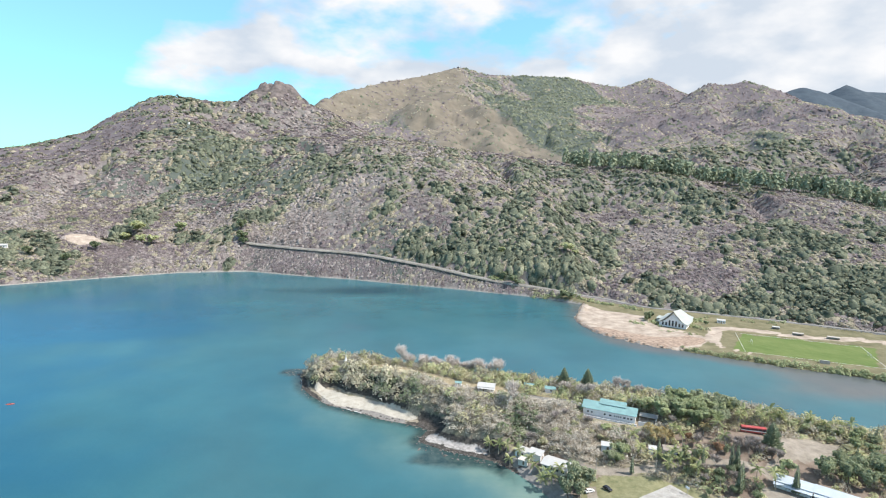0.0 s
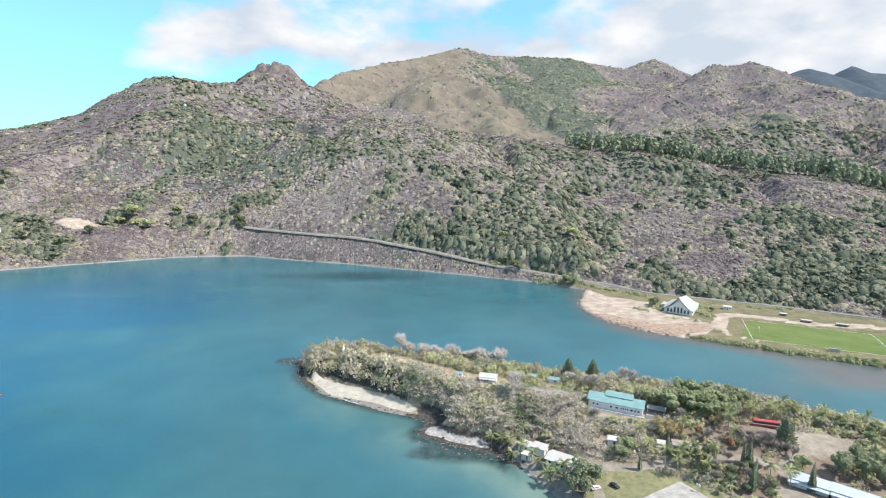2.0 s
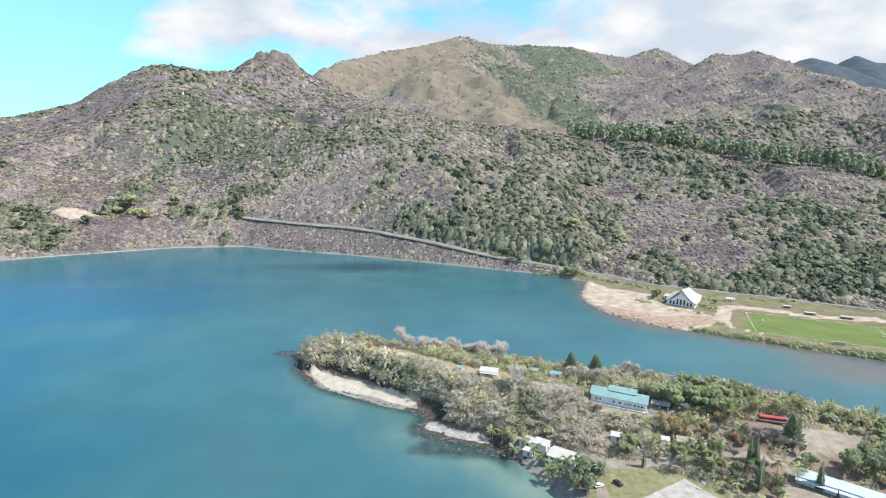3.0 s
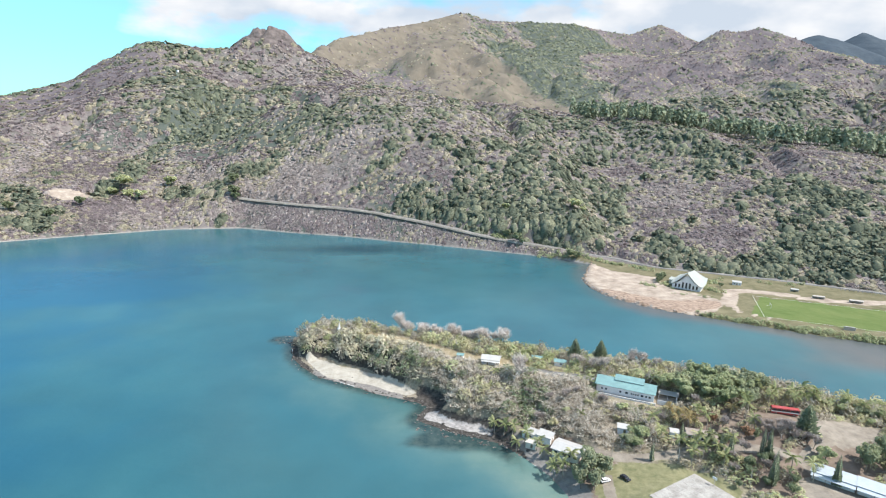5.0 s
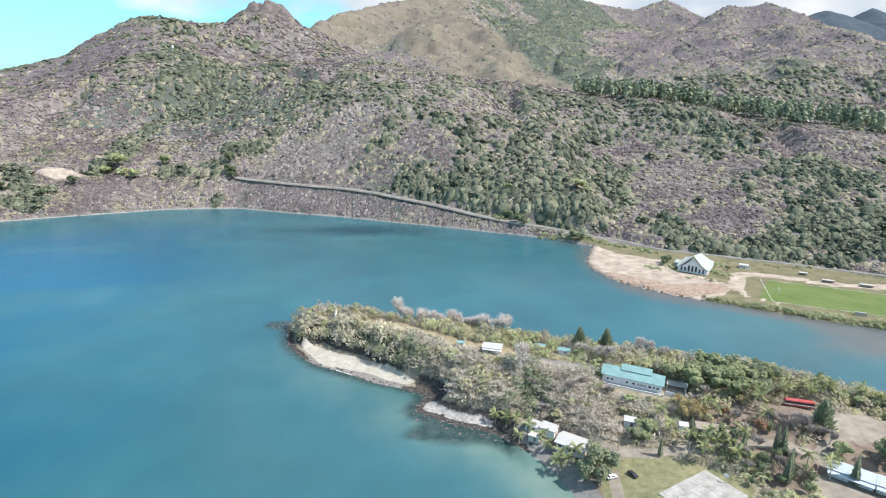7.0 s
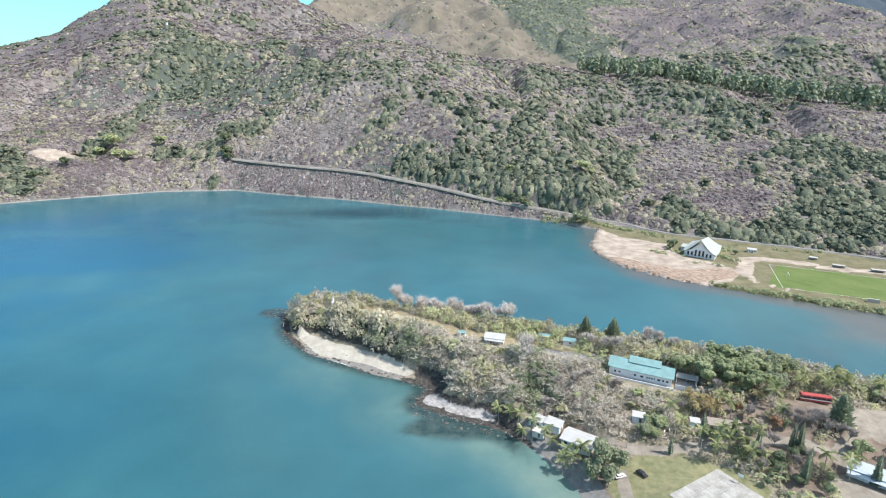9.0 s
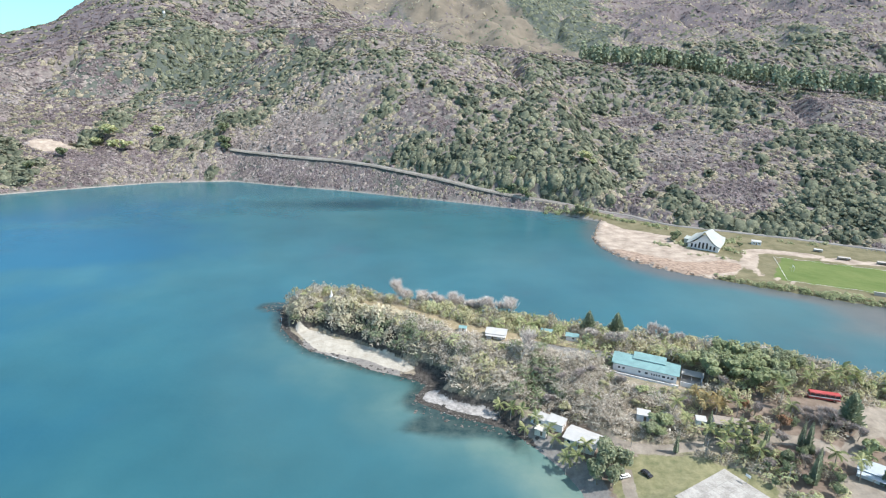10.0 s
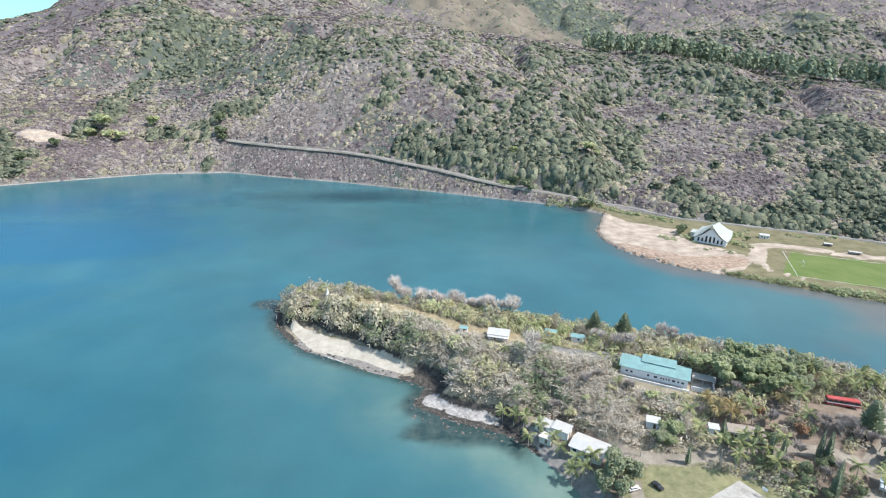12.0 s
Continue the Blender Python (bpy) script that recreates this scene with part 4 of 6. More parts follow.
def pine_belt():
    """A planted belt of pines along the front crest."""
    rng = np.random.RandomState(9)
    line = CREST_FRONT[6:]
    c = []
    for a, b in zip(line, line[1:]):
        n = int(math.dist(a[:2], b[:2]) / 1.1)
        for i in range(n):
            t = rng.rand()
            x, y = a[0] + (b[0] - a[0]) * t, a[1] + (b[1] - a[1]) * t
            d = 50 * rng.rand() - 24 + (24 * rng.normal() if rng.rand() < 0.25 else 0)
            c.append((x + d * 0.5 + rng.normal() * 4, y + d * 0.85 + rng.normal() * 5))
    c = np.array(c)
    z = main_height(c[:, 0], c[:, 1])
    h = rng.uniform(17, 33, len(c))
    scatter("pine_belt", np.column_stack([c, z - 0.3]), h * 0.8, h, [pine_proto(rng) for _ in range(8)], LEAF["pine"],
            "belt of tall dark green pines along the crest", "trees", 31)


pine_belt()



def clear_of(X, Y):
    """Distance to the nearest cleared or built-on ground of the peninsula (negative on it)."""
    d = np.minimum(flat_line(X, Y, TRACK) - 3.6, flat_line(X, Y, LANE) - 3.0)
    d = np.minimum(d, np.minimum(flat_line(X, Y, LANE_LOW), flat_line(X, Y, LANE_SCHOOL)) - 2.4)
    for poly in (LAWN, YARD):
        d = np.minimum(d, -inside(X, Y, poly))
    for x, y, r in PADS:
        d = np.minimum(d, np.hypot(X - x, Y - y) - r)
    return d


# cleared ground round the buildings: x, y, radius
PADS = [(97.5, 266, 5.5), (103.5, 262.5, 5.5), (110, 259.5, 5), (116, 256, 4), (29.5, 306.5, 4), (45, 299, 7), (69.5, 303, 4), (81, 297, 5), (94, 276, 5), (100, 275, 8), (107, 270, 9), (114, 267, 9), (122, 264, 8), (70, 235, 7.5), (61, 246, 5.5),
        (56, 249, 4), (95.5, 241.5, 4), (120, 234, 6), (128, 232, 5), (165, 237, 7), (158, 238, 5), (172, 236, 5), (165, 204, 9), (173, 197, 9), (158, 202, 9), (-40.4, 349, 3), (155, 195, 9)]


def peninsula_scrub():
    rng = np.random.RandomState(15)
    step = 2.45
    X, Y = np.meshgrid(np.arange(-75, 290, step), np.arange(180, 385, step))
    X = (X + rng.uniform(-1.2, 1.2, X.shape)).ravel()
    Y = (Y + rng.uniform(-1.2, 1.2, Y.shape)).ravel()
    shore = inside(X, Y, PEN_SHORE)
    Z = pen_height(X, Y)
    clear = clear_of(X, Y)
    south = np.interp(X, [p[0] for p in PEN_SPINE], [p[1] for p in PEN_SPINE]) - Y
    need = np.where((south > 0) & (X < 6), beach_width(X) + 1.4, np.where((south > 0) & (X < 46), 11.3, np.where((south > 0), 13.0, 1.5)))
    n = fbm(X, Y, 22, 3)
    ok = (shore > need) & (clear > 1.0)
    thin_out = np.maximum(band(X, 100, 135) * np.where(south > -6, 0.35, 0.1), 0.8 * band(inside(X, Y, DIRT), -2, 2))
    ok &= rng.rand(len(X)) > thin_out
    slope = (south > 0) & (X < 110)
    r = np.where(slope, 1.55 + 2.7 * rng.rand(len(X)) ** 2, 1.4 + 2.1 * rng.rand(len(X)) ** 2)
    r = np.minimum(r, np.maximum(clear, 0.8) + 0.9)
    north = south < -7
    h = r * np.where(north, 1.9, 1.15) + np.where((X < -5) & (south > 6), 1.6, 0.0)
    tone = rng.rand(len(X)) + 0.5 * n
    kind = np.full(len(X), "olive", dtype="U6")
    pick = rng.rand(len(X))
    kind[tone > 0.55] = "pale"
    kind[tone < 0.14] = "lime"
    kind[slope & (pick > 0.30)] = "grey"
    kind[slope & (X > 5) & (pick > 0.34 - 0.16 * band(X, 10, 60))] = "bare"
    kind[slope & (X < 20) & (tone < 0.22)] = "dark"
    kind[slope & (X >= 20) & (tone < 0.02)] = "dark"
    r = np.where(kind == "bare", r * 1.35, r * 1.2)
    leafy = [cap_cloud(88, 0.135, rng, 2.2, lobes=7, rough=0.11, tilt=0.4) for _ in range(8)]
    dense = [np.concatenate([cap_cloud(70, 0.115, rng, 2.8, lobes=7, rough=0.14, tilt=0.5), twig_cloud(8, 0.02, rng)]) for _ in range(6)]
    bares = [np.concatenate([twig_cloud(48, 0.021, rng, rise=0.9, droop=0.8, parts=4), leaf_cloud(14, 0.08, rng, elong=2.2, tilt=1.0)]) for _ in range(7)]
    words = {"olive": ("scrub", leafy, LEAF["olive"], "olive green coastal scrub on the peninsula"),
             "grey": ("grey_scrub", leafy, LEAF["grey"], "grey-green tangled scrub on the slope"),
             "bare": ("bare_shrubs", bares, M_TWIG, "tangled leafless grey shrubs on the slope"),
             "pale": ("dry_shrubs", dense, LEAF["pale"], "dry straw-coloured shrubs along the clearing"),
             "lime": ("green_shrubs", leafy, LEAF["lime"], "fresh light green shrubs in the scrub"),
             "dark": ("cliff_bushes", leafy, LEAF["dark"], "dark green bushes on the sea cliff")}
    for i, (k, (nm, protos, mat, label)) in enumerate(words.items()):
        m = ok & (kind == k)
        scatter(nm, np.stack([X[m], Y[m], Z[m] - 0.1], -1), r[m], h[m], protos, mat, label, "shrubs", 60 + i)
    # long pale branches that sprawl over the scrub of the slope
    m = ok & slope & (clear > 4) & (rng.rand(len(X)) < np.where(X > 0, 0.75, 0.28))
    size = rng.uniform(3.0, 5.5, m.sum())
    sprawl = [twig_cloud(24, 0.032, rng, rise=0.95, droop=0.85, parts=5) for _ in range(8)]
    scatter("sprawling_branches", np.stack([X[m], Y[m], Z[m] + 0.4], -1), size, size * rng.uniform(0.7, 1.0, len(size)), sprawl, M_PALETWIG,
            "long pale leafless branches sprawling over the scrub", "branches", 70)


M_PALETWIG = material("pale_branches", [(0.25, (0.42, 0.375, 0.31)), (0.5, (0.56, 0.51, 0.44)), (0.8, (0.68, 0.64, 0.57))], scale=0.1, island=0.6, rough=0.9, spec=0.1, leaf=0.2)
M_TWIG = material("bare_twigs", [(0.25, (0.336, 0.293, 0.235)), (0.5, (0.504, 0.448, 0.370)), (0.8, (0.683, 0.627, 0.538))], scale=0.1, island=0.7, rough=0.9, spec=0.1, leaf=0.2)
peninsula_scrub()


def mangroves():
    rng = np.random.RandomState(21)
    pts, r = [], []
    edge = MAIN_SHORE[19:25]
    for a, b in zip(edge, edge[1:]):
        n = int(math.dist(a, b) / 0.75)
        for _ in range(n):
            t = rng.rand()
            pts.append((a[0] + (b[0] - a[0]) * t + rng.normal() * 1.6 + 1.5, a[1] + (b[1] - a[1]) * t + rng.normal() * 1.6 + 2.5))
            r.append(rng.uniform(1.2, 2.9) * (0.7 + 0.5 * min(1.0, max(0.0, (pts[-1][0] - 240) / 90))))
    # hedges by the road and along the shore
    for a, b, n, s in (((172, 618), (236, 566), 55, 2.6), ((96, 660), (112, 652), 9, 4.0), ((146, 622), (168, 610), 14, 3.6), ((258, 502), (285, 520), 14, 2.5),
                       ((238, 498), (226, 520), 10, 2.2), ((278, 516), (300, 532), 12, 2.4),
                       ((214, 512), (222, 500), 12, 2.0), ((268, 496), (276, 489), 9, 2.8), ((230, 482), (254, 470), 12, 1.6), ((326, 518), (366, 514), 14, 2.2), ((234, 566), (248, 553), 10, 2.6)):
        for _ in range(n):
            t = rng.rand()
            pts.append((a[0] + (b[0] - a[0]) * t + rng.normal() * 2.5, a[1] + (b[1] - a[1]) * t + rng.normal() * 2.5))
            r.append(s * rng.uniform(0.6, 1.2))
    p, r = np.array(pts), np.array(r)
    z = np.maximum(main_height(p[:, 0], p[:, 1]), 0.0) - 0.1
    scatter("shore_bushes", np.column_stack([p, z]), r, r * 1.2, [leaf_cloud(48, 0.24, rng, elong=1.5, lobes=6) for _ in range(6)], LEAF["green"],
            "low green bushes along the mud bank and road", "bushes", 77)


mangroves()


# ---- parts and things ----
def part(name, data, mat, parent, label=""):
    """Links a bmesh or a mesh as one mesh object under a thing or a part."""
    if isinstance(data, bmesh.types.BMesh):
        me = bpy.data.meshes.new(name)
        data.to_mesh(me)
        data.free()
    else:
        me = data
    if mat and not me.materials:
        me.materials.append(mat)
    ob = new(name, me)
    ob.parent = parent
    return tagged(ob, label)


def thing(name, x, y, z, turn, label, category, group=""):
    ob = new(name)
    ob.empty_display_size = 0.5
    ob.matrix_basis = pose(x, y, z, 0, 0, turn)
    return tagged(ob, label, category, group)


def ground(x, y):
    return float(pen_height(np.array([float(x)]), np.array([float(y)]))[0])


def mground(x, y):
    return float(main_height(np.array([float(x)]), np.array([float(y)]))[0])


def block(bm, x0, x1, y0, y1, z0, z1, bevel=0.0):
    vs = [bm.verts.new((x, y, z)) for z in (z0, z1) for x, y in ((x0, y0), (x1, y0), (x1, y1), (x0, y1))]
    fs = [bm.faces.new([vs[i] for i in f]) for f in ((3, 2, 1, 0), (4, 5, 6, 7), (0, 1, 5, 4), (1, 2, 6, 5), (2, 3, 7, 6), (3, 0, 4, 7))]
    if bevel:
        es = {e for f in fs for e in f.edges}
        bmesh.ops.bevel(bm, geom=list(es), offset=bevel, segments=1, affect="EDGES")
    return bm


def boxes(*specs, bevel=0.0):
    bm = bmesh.new()
    for s in specs:
        block(bm, *s, bevel=bevel)
    return bm


def prism(profile, x0, x1):
    """A slab: a profile of (y, z) corners drawn out along x."""
    bm = bmesh.new()
    a = [bm.verts.new((x0, y, z)) for y, z in profile]
    b = [bm.verts.new((x1, y, z)) for y, z in profile]
    n = len(profile)
    for i in range(n):
        j = (i + 1) % n
        bm.faces.new((a[i], a[j], b[j], b[i]))
    bm.faces.new(a[::-1])
    bm.faces.new(b)
    bmesh.ops.recalc_face_normals(bm, faces=bm.faces)
    return bm


def tube(bm, pts, radii, sides=6):
    """A tapered limb through pts."""
    rings = []
    for i, p in enumerate(pts):
        a, b = Vector(pts[max(i - 1, 0)]), Vector(pts[min(i + 1, len(pts) - 1)])
        d = (b - a).normalized()
        s = d.cross(Vector((0.31, 0.95, 0.1))).normalized()
        t = d.cross(s)
        rings.append([bm.verts.new(Vector(p) + (s * math.cos(2 * math.pi * k / sides) + t * math.sin(2 * math.pi * k / sides)) * radii[i]) for k in range(sides)])
    for r0, r1 in zip(rings, rings[1:]):
        for k in range(sides):
            bm.faces.new((r0[k], r0[(k + 1) % sides], r1[(k + 1) % sides], r1[k]))
    bm.faces.new(rings[-1])
    return bm


M_WHITE = plain("white_render", (0.76, 0.755, 0.76), 0.8, 0.06)
M_CREAM = plain("cream_render", (0.62, 0.58, 0.52), 0.85, 0.08)
M_GREY = plain("grey_render", (0.42, 0.39, 0.36), 0.85, 0.12)
M_TEAL = plain("teal_roof_sheet", (0.19, 0.325, 0.325), 0.5, 0.16, scale=0.3)
M_WROOF = plain("white_roof_sheet", (0.46, 0.455, 0.44), 0.5, 0.08, scale=0.4)
M_BLUEROOF = plain("pale_blue_roof_sheet", (0.43, 0.48, 0.53), 0.45, 0.08, scale=0.4)
M_CHURCHROOF = plain("pale_green_grey_roof", (0.385, 0.415, 0.39), 0.55, 0.10, scale=0.25)
M_DUSTY = plain("dusty_brown_roof_sheet", (0.29, 0.25, 0.215), 0.8, 0.2, scale=0.5)
M_GLASS = plain("dark_window_glass", (0.035, 0.045, 0.055), 0.12, 0.2, spec=0.6)
M_WOOD = plain("weathered_timber", (0.21, 0.16, 0.11), 0.85, 0.2)
M_CONCRETE = material("worn_concrete", [(0.3, (0.25, 0.235, 0.215)), (0.5, (0.36, 0.345, 0.32)), (0.7, (0.44, 0.425, 0.395))], scale=0.25, fine=(2.5, 0.16), rough=0.9, bump=0.01, bump_scale=6)
M_STEEL = plain("galvanised_steel", (0.45, 0.46, 0.47), 0.45, 0.1, metal=0.6)
M_RED = plain("red_paint", (0.42, 0.075, 0.075), 0.35, 0.1)
M_TYRE = plain("tyre_rubber", (0.02, 0.02, 0.02), 0.85, 0.2)
M_BLACK = plain("black_car_paint", (0.02, 0.02, 0.025), 0.25, 0.1, spec=0.6)
M_CARWHITE = plain("white_car_paint", (0.75, 0.75, 0.75), 0.3, 0.04, spec=0.6)
M_PAINT = plain("white_line_paint", (0.78, 0.78, 0.76), 0.8, 0.06)
M_BARK = plain("grey_brown_bark", (0.20, 0.165, 0.13), 0.95, 0.25, scale=1.2)
M_PALE_BARK = plain("pale_bark", (0.36, 0.32, 0.27), 0.95, 0.2, scale=1.2)
M_FROND = material("palm_fronds", [(0.2, (0.149, 0.186, 0.081)), (0.5, (0.287, 0.324, 0.144)), (0.8, (0.483, 0.480, 0.253))], scale=0.12, per_object=0.6, rough=0.55, spec=0.35, leaf=0.35)
M_FROND_DRY = material("dry_palm_fronds", [(0.2, (0.24, 0.185, 0.085)), (0.5, (0.38, 0.30, 0.14)), (0.8, (0.50, 0.41, 0.22))], scale=0.12, per_object=0.6, rough=0.6, spec=0.3, leaf=0.35)
M_BARE = material("bare_branches", [(0.25, (0.42, 0.37, 0.335)), (0.5, (0.58, 0.525, 0.485)), (0.8, (0.73, 0.68, 0.635))], scale=0.03, island=0.5, rough=0.9, spec=0.1)
M_BARE_BROWN = material("brown_bare_branches", [(0.25, (0.24, 0.205, 0.185)), (0.5, (0.36, 0.315, 0.29)), (0.8, (0.52, 0.465, 0.435))], scale=0.2, island=0.5, rough=0.9, spec=0.1)
M_RUST = material("rust_leaves", [(0.25, (0.24, 0.135, 0.075)), (0.5, (0.36, 0.215, 0.13)), (0.8, (0.46, 0.30, 0.20))], scale=0.1, island=0.5, rough=0.8, leaf=0.3)
M_ROCK = material("dark_shore_rock", [(0.3, (0.035, 0.032, 0.031)), (0.5, (0.085, 0.078, 0.072)), (0.72, (0.19, 0.175, 0.16))], scale=0.5, island=0.4, fine=(3, 0.3), rough=0.85)
M_FOAM = material("sea_foam", [(0.35, (0.55, 0.60, 0.60)), (0.65, (0.82, 0.84, 0.83))], scale=0.8, rough=0.7)


def add_window(parent, x, y, z, w, h, side):
    """side: 's' or 'n' (walls along x), 'e' or 'w' (end walls); x, y: a place on the wall."""
    turn = {"s": 0, "e": 90, "n": 180, "w": -90}[side]
    m = pose(x, y, z, 0, 0, turn)
    fr = boxes((-w / 2 - 0.08, w / 2 + 0.08, -0.06, 0.02, -0.08, 0.0), (-w / 2 - 0.08, w / 2 + 0.08, -0.06, 0.02, h, h + 0.08),
               (-w / 2 - 0.08, -w / 2, -0.06, 0.02, 0.0, h), (w / 2, w / 2 + 0.08, -0.06, 0.02, 0.0, h))
    win = part("window", fr, M_WHITE, parent)
    win.matrix_basis = m
    part("pane", boxes((-w / 2, w / 2, -0.02, 0.01, 0.0, h)), M_GLASS, win)


def add_door(parent, x, y, z, side, mat, w=0.95, h=2.05):
    d = part("door", boxes((-w / 2, w / 2, -0.05, 0.02, 0, h)), mat, parent)
    d.matrix_basis = pose(x, y, z, 0, 0, {"s": 0, "e": 90, "n": 180, "w": -90}[side])


def house(name, x, y, turn, size, roof_kind, rise, label, wall_mat=None, roof_mat=None, over=0.6, windows=(), door=None,
          porch=0.0, z=None, category="house", group="", deep=1.5):
    """A simple building: walls on a plinth, a sheet roof with eaves, windows and perhaps a porch on posts."""
    L, W, H = size
    z = ground(x, y) if z is None else z
    t = thing(name, x, y, z, turn, label, category, group)
    wall_mat, roof_mat = wall_mat or M_WHITE, roof_mat or M_WROOF
    if roof_kind == "gable":
        prof = [(-W / 2, -deep), (W / 2, -deep), (W / 2, H), (0, H + rise), (-W / 2, H)]
    else:
        prof = [(-W / 2, -deep), (W / 2, -deep), (W / 2, H + rise), (-W / 2, H)]
    part("wall", prism(prof, -L / 2, L / 2), wall_mat, t)
    th = 0.16
    if roof_kind == "gable":
        s = rise / (W / 2)
        e = W / 2 + over
        zl = H - s * over
        pr = [(-e, zl), (0, H + rise), (e, zl), (e, zl + th), (0, H + rise + th), (-e, zl + th)]
        bm = prism(pr, -L / 2 - over, L / 2 + over)
    else:
        s = rise / W
        y0, y1 = -W / 2 - over, W / 2 + over
        pr = [(y0, H - s * over + 0.01), (y1, H + rise + s * over + 0.01), (y1, H + rise + s * over + th), (y0, H - s * over + th)]
        bm = prism(pr, -L / 2 - over, L / 2 + over)
    part("roof", bm, roof_mat, t)
    for side, u, zz, w, h in windows:
        px, py = {"s": (u, -W / 2), "n": (u, W / 2), "e": (L / 2, u), "w": (-L / 2, u)}[side]
        add_window(t, px, py, zz, w, h, side)
    if door:
        side, u = door
        px, py = {"s": (u, -W / 2), "n": (u, W / 2), "e": (L / 2, u), "w": (-L / 2, u)}[side]
        add_door(t, px, py, 0.0, side, M_WOOD)
    if porch:
        y0 = -W / 2 - porch
        part("porch_roof", prism([(y0, H - 0.75), (-W / 2 - 0.02, H - 0.3), (-W / 2 - 0.02, H - 0.2), (y0, H - 0.65)], -L / 2 - 0.2, L / 2 + 0.2), roof_mat, t)
        for i in range(max(3, int(L / 3))):
            px = -L / 2 + 0.2 + (L - 0.4) * i / (max(3, int(L / 3)) - 1)
            part("post", boxes((px - 0.07, px + 0.07, y0 + 0.1, y0 + 0.24, -deep, H - 0.62)), M_WOOD, t)
    return t


def row(side, n, a, b, z, w, h):
    return [(side, a + (b - a) * i / max(1, n - 1), z, w, h) for i in range(n)]


# the long building with a teal roof
def teal_building():
    t = thing("school_building", 106.6, 269.6, 15.8, -27.0, "long white building with a stepped teal sheet roof", "building")
    L, W, H = 26.0, 10.0, 4.0
    part("wall", prism([(-W / 2, -2.0), (W / 2, -2.0), (W / 2, H), (0, H + 1.9), (-W / 2, H)], -L / 2, L / 2), M_WHITE, t)
    for a, b, y0, y1, z0, z1, nm in ((-L / 2 - 0.8, L / 2 + 0.8, -W / 2 - 0.9, 0.0, H - 0.35, H + 1.95, "roof"), (-L / 2 - 0.8, L / 2 + 0.8, W / 2 + 0.9, 0.0, H - 0.35, H + 1.95, "roof"),
                                     (-5.5, 8.0, -1.9, 2.2, H + 1.75, H + 3.1, "upper_roof"), (-5.5, 8.0, 5.6, 2.2, H + 1.6, H + 3.1, "upper_roof")):
        bm = prism([(y0, z0), (y1, z1), (y1, z1 + 0.16), (y0, z0 + 0.16)], a, b)
        part(nm, bm, M_TEAL, t)
    part("clerestory", prism([(-1.6, H + 1.4), (5.0, H + 0.6), (5.0, H + 1.7), (2.2, H + 3.0), (-1.6, H + 1.8)], -5.2, 7.7), M_WHITE, t)
    for x, w in ((-10.5, 0.9), (-8.6, 0.9), (-2.0, 0.9), (0.8, 1.2), (3.0, 0.5), (4.0, 0.5), (5.0, 0.5), (6.0, 0.5), (7.8, 1.2), (9.6, 0.7), (11.2, 1.0)):
        add_window(t, x, -W / 2, 1.3, w, 0.9, "s")
    add_window(t, L / 2, -1.5, 1.2, 1.4, 1.1, "e")
    part("plinth", boxes((-L / 2 - 0.4, L / 2 + 0.4, -W / 2 - 0.5, -W / 2 + 0.1, -2.2, -0.5)), M_CONCRETE, t)
    w = thing("terrace", 106.6, 269.6, 15.8, -27.0, "low white terrace wall and paving before the long building", "terrace")
    part("paving", boxes((-L / 2 - 1.0, L / 2 + 1.0, -W / 2 - 2.9, -W / 2 - 0.52, -2.4, 0.02)), M_CONCRETE, w)
    part("wall", boxes((-L / 2 - 1.0, L / 2 + 1.0, -W / 2 - 3.15, -W / 2 - 2.91, -3.0, 0.75)), M_WHITE, w)
    # walled yard at the end
    y = thing("walled_yard", 123.2, 260.8, 15.0, -27.0, "white walled yard with a lean-to roof beside the long building", "yard wall")
    part("front_wall", boxes((-4.2, 4.2, -4.2, -4.0, -2.0, 2.0)), M_WHITE, y)
    part("side_wall", boxes((4.0, 4.2, -3.99, 5.0, -2.0, 2.2)), M_WHITE, y)
    part("floor", boxes((-4.2, 3.99, -3.99, 5.0, -2.0, 0.4)), M_CONCRETE, y)
    part("lean_to_roof", prism([(1.5, 2.6), (5.6, 3.1), (5.6, 3.25), (1.5, 2.75)], -4.2, 4.6), M_WROOF, y)
    for px in (-3.9, 0.0, 3.8):
        part("post", boxes((px - 0.08, px + 0.08, 1.6, 1.76, 0.4, 2.62)), M_WHITE, y)
    # kerb wall towards the lane
    k = thing("garden_wall", 97.5, 281.5, ground(97.5, 281.5), -20.0, "low white wall along the lane", "wall")
    part("wall", boxes((-7.5, 7.5, -0.12, 0.12, -0.5, 0.9)), M_WHITE, k)


teal_building()

house("bungalow", 45.3, 299.6, -16, (9.0, 6.2, 2.9), "gable", 0.9, "white bungalow with a white sheet roof on the ridge", windows=row("s", 3, -3, 3, 1.0, 1.3, 1.1), door=("s", -1.4), porch=1.8)
house("hut", 29.8, 306.6, -16, (3.4, 2.8, 2.2), "gable", 0.6, "small white hut with a pale teal roof", roof_mat=M_TEAL, over=0.3, door=("s", 0.4), category="hut", group="small huts", windows=[("s", -0.9, 1.0, 0.7, 0.7)])
house("hut", 70.2, 302.0, -18, (5.0, 3.2, 2.4), "gable", 0.7, "white hut with a faded green roof among palms", roof_mat=M_TEAL, over=0.4, door=("s", 0.8), category="hut", group="small huts", windows=[("s", -1.2, 1.0, 0.9, 0.8)])
house("hut", 81.5, 297.0, -18, (5.6, 3.6, 2.5), "gable", 0.8, "white hut with a green roof beside the lane", roof_mat=M_TEAL, over=0.4, door=("e", 0.2), category="hut", group="small huts", windows=[("s", 0.5, 1.0, 1.0, 0.8)])
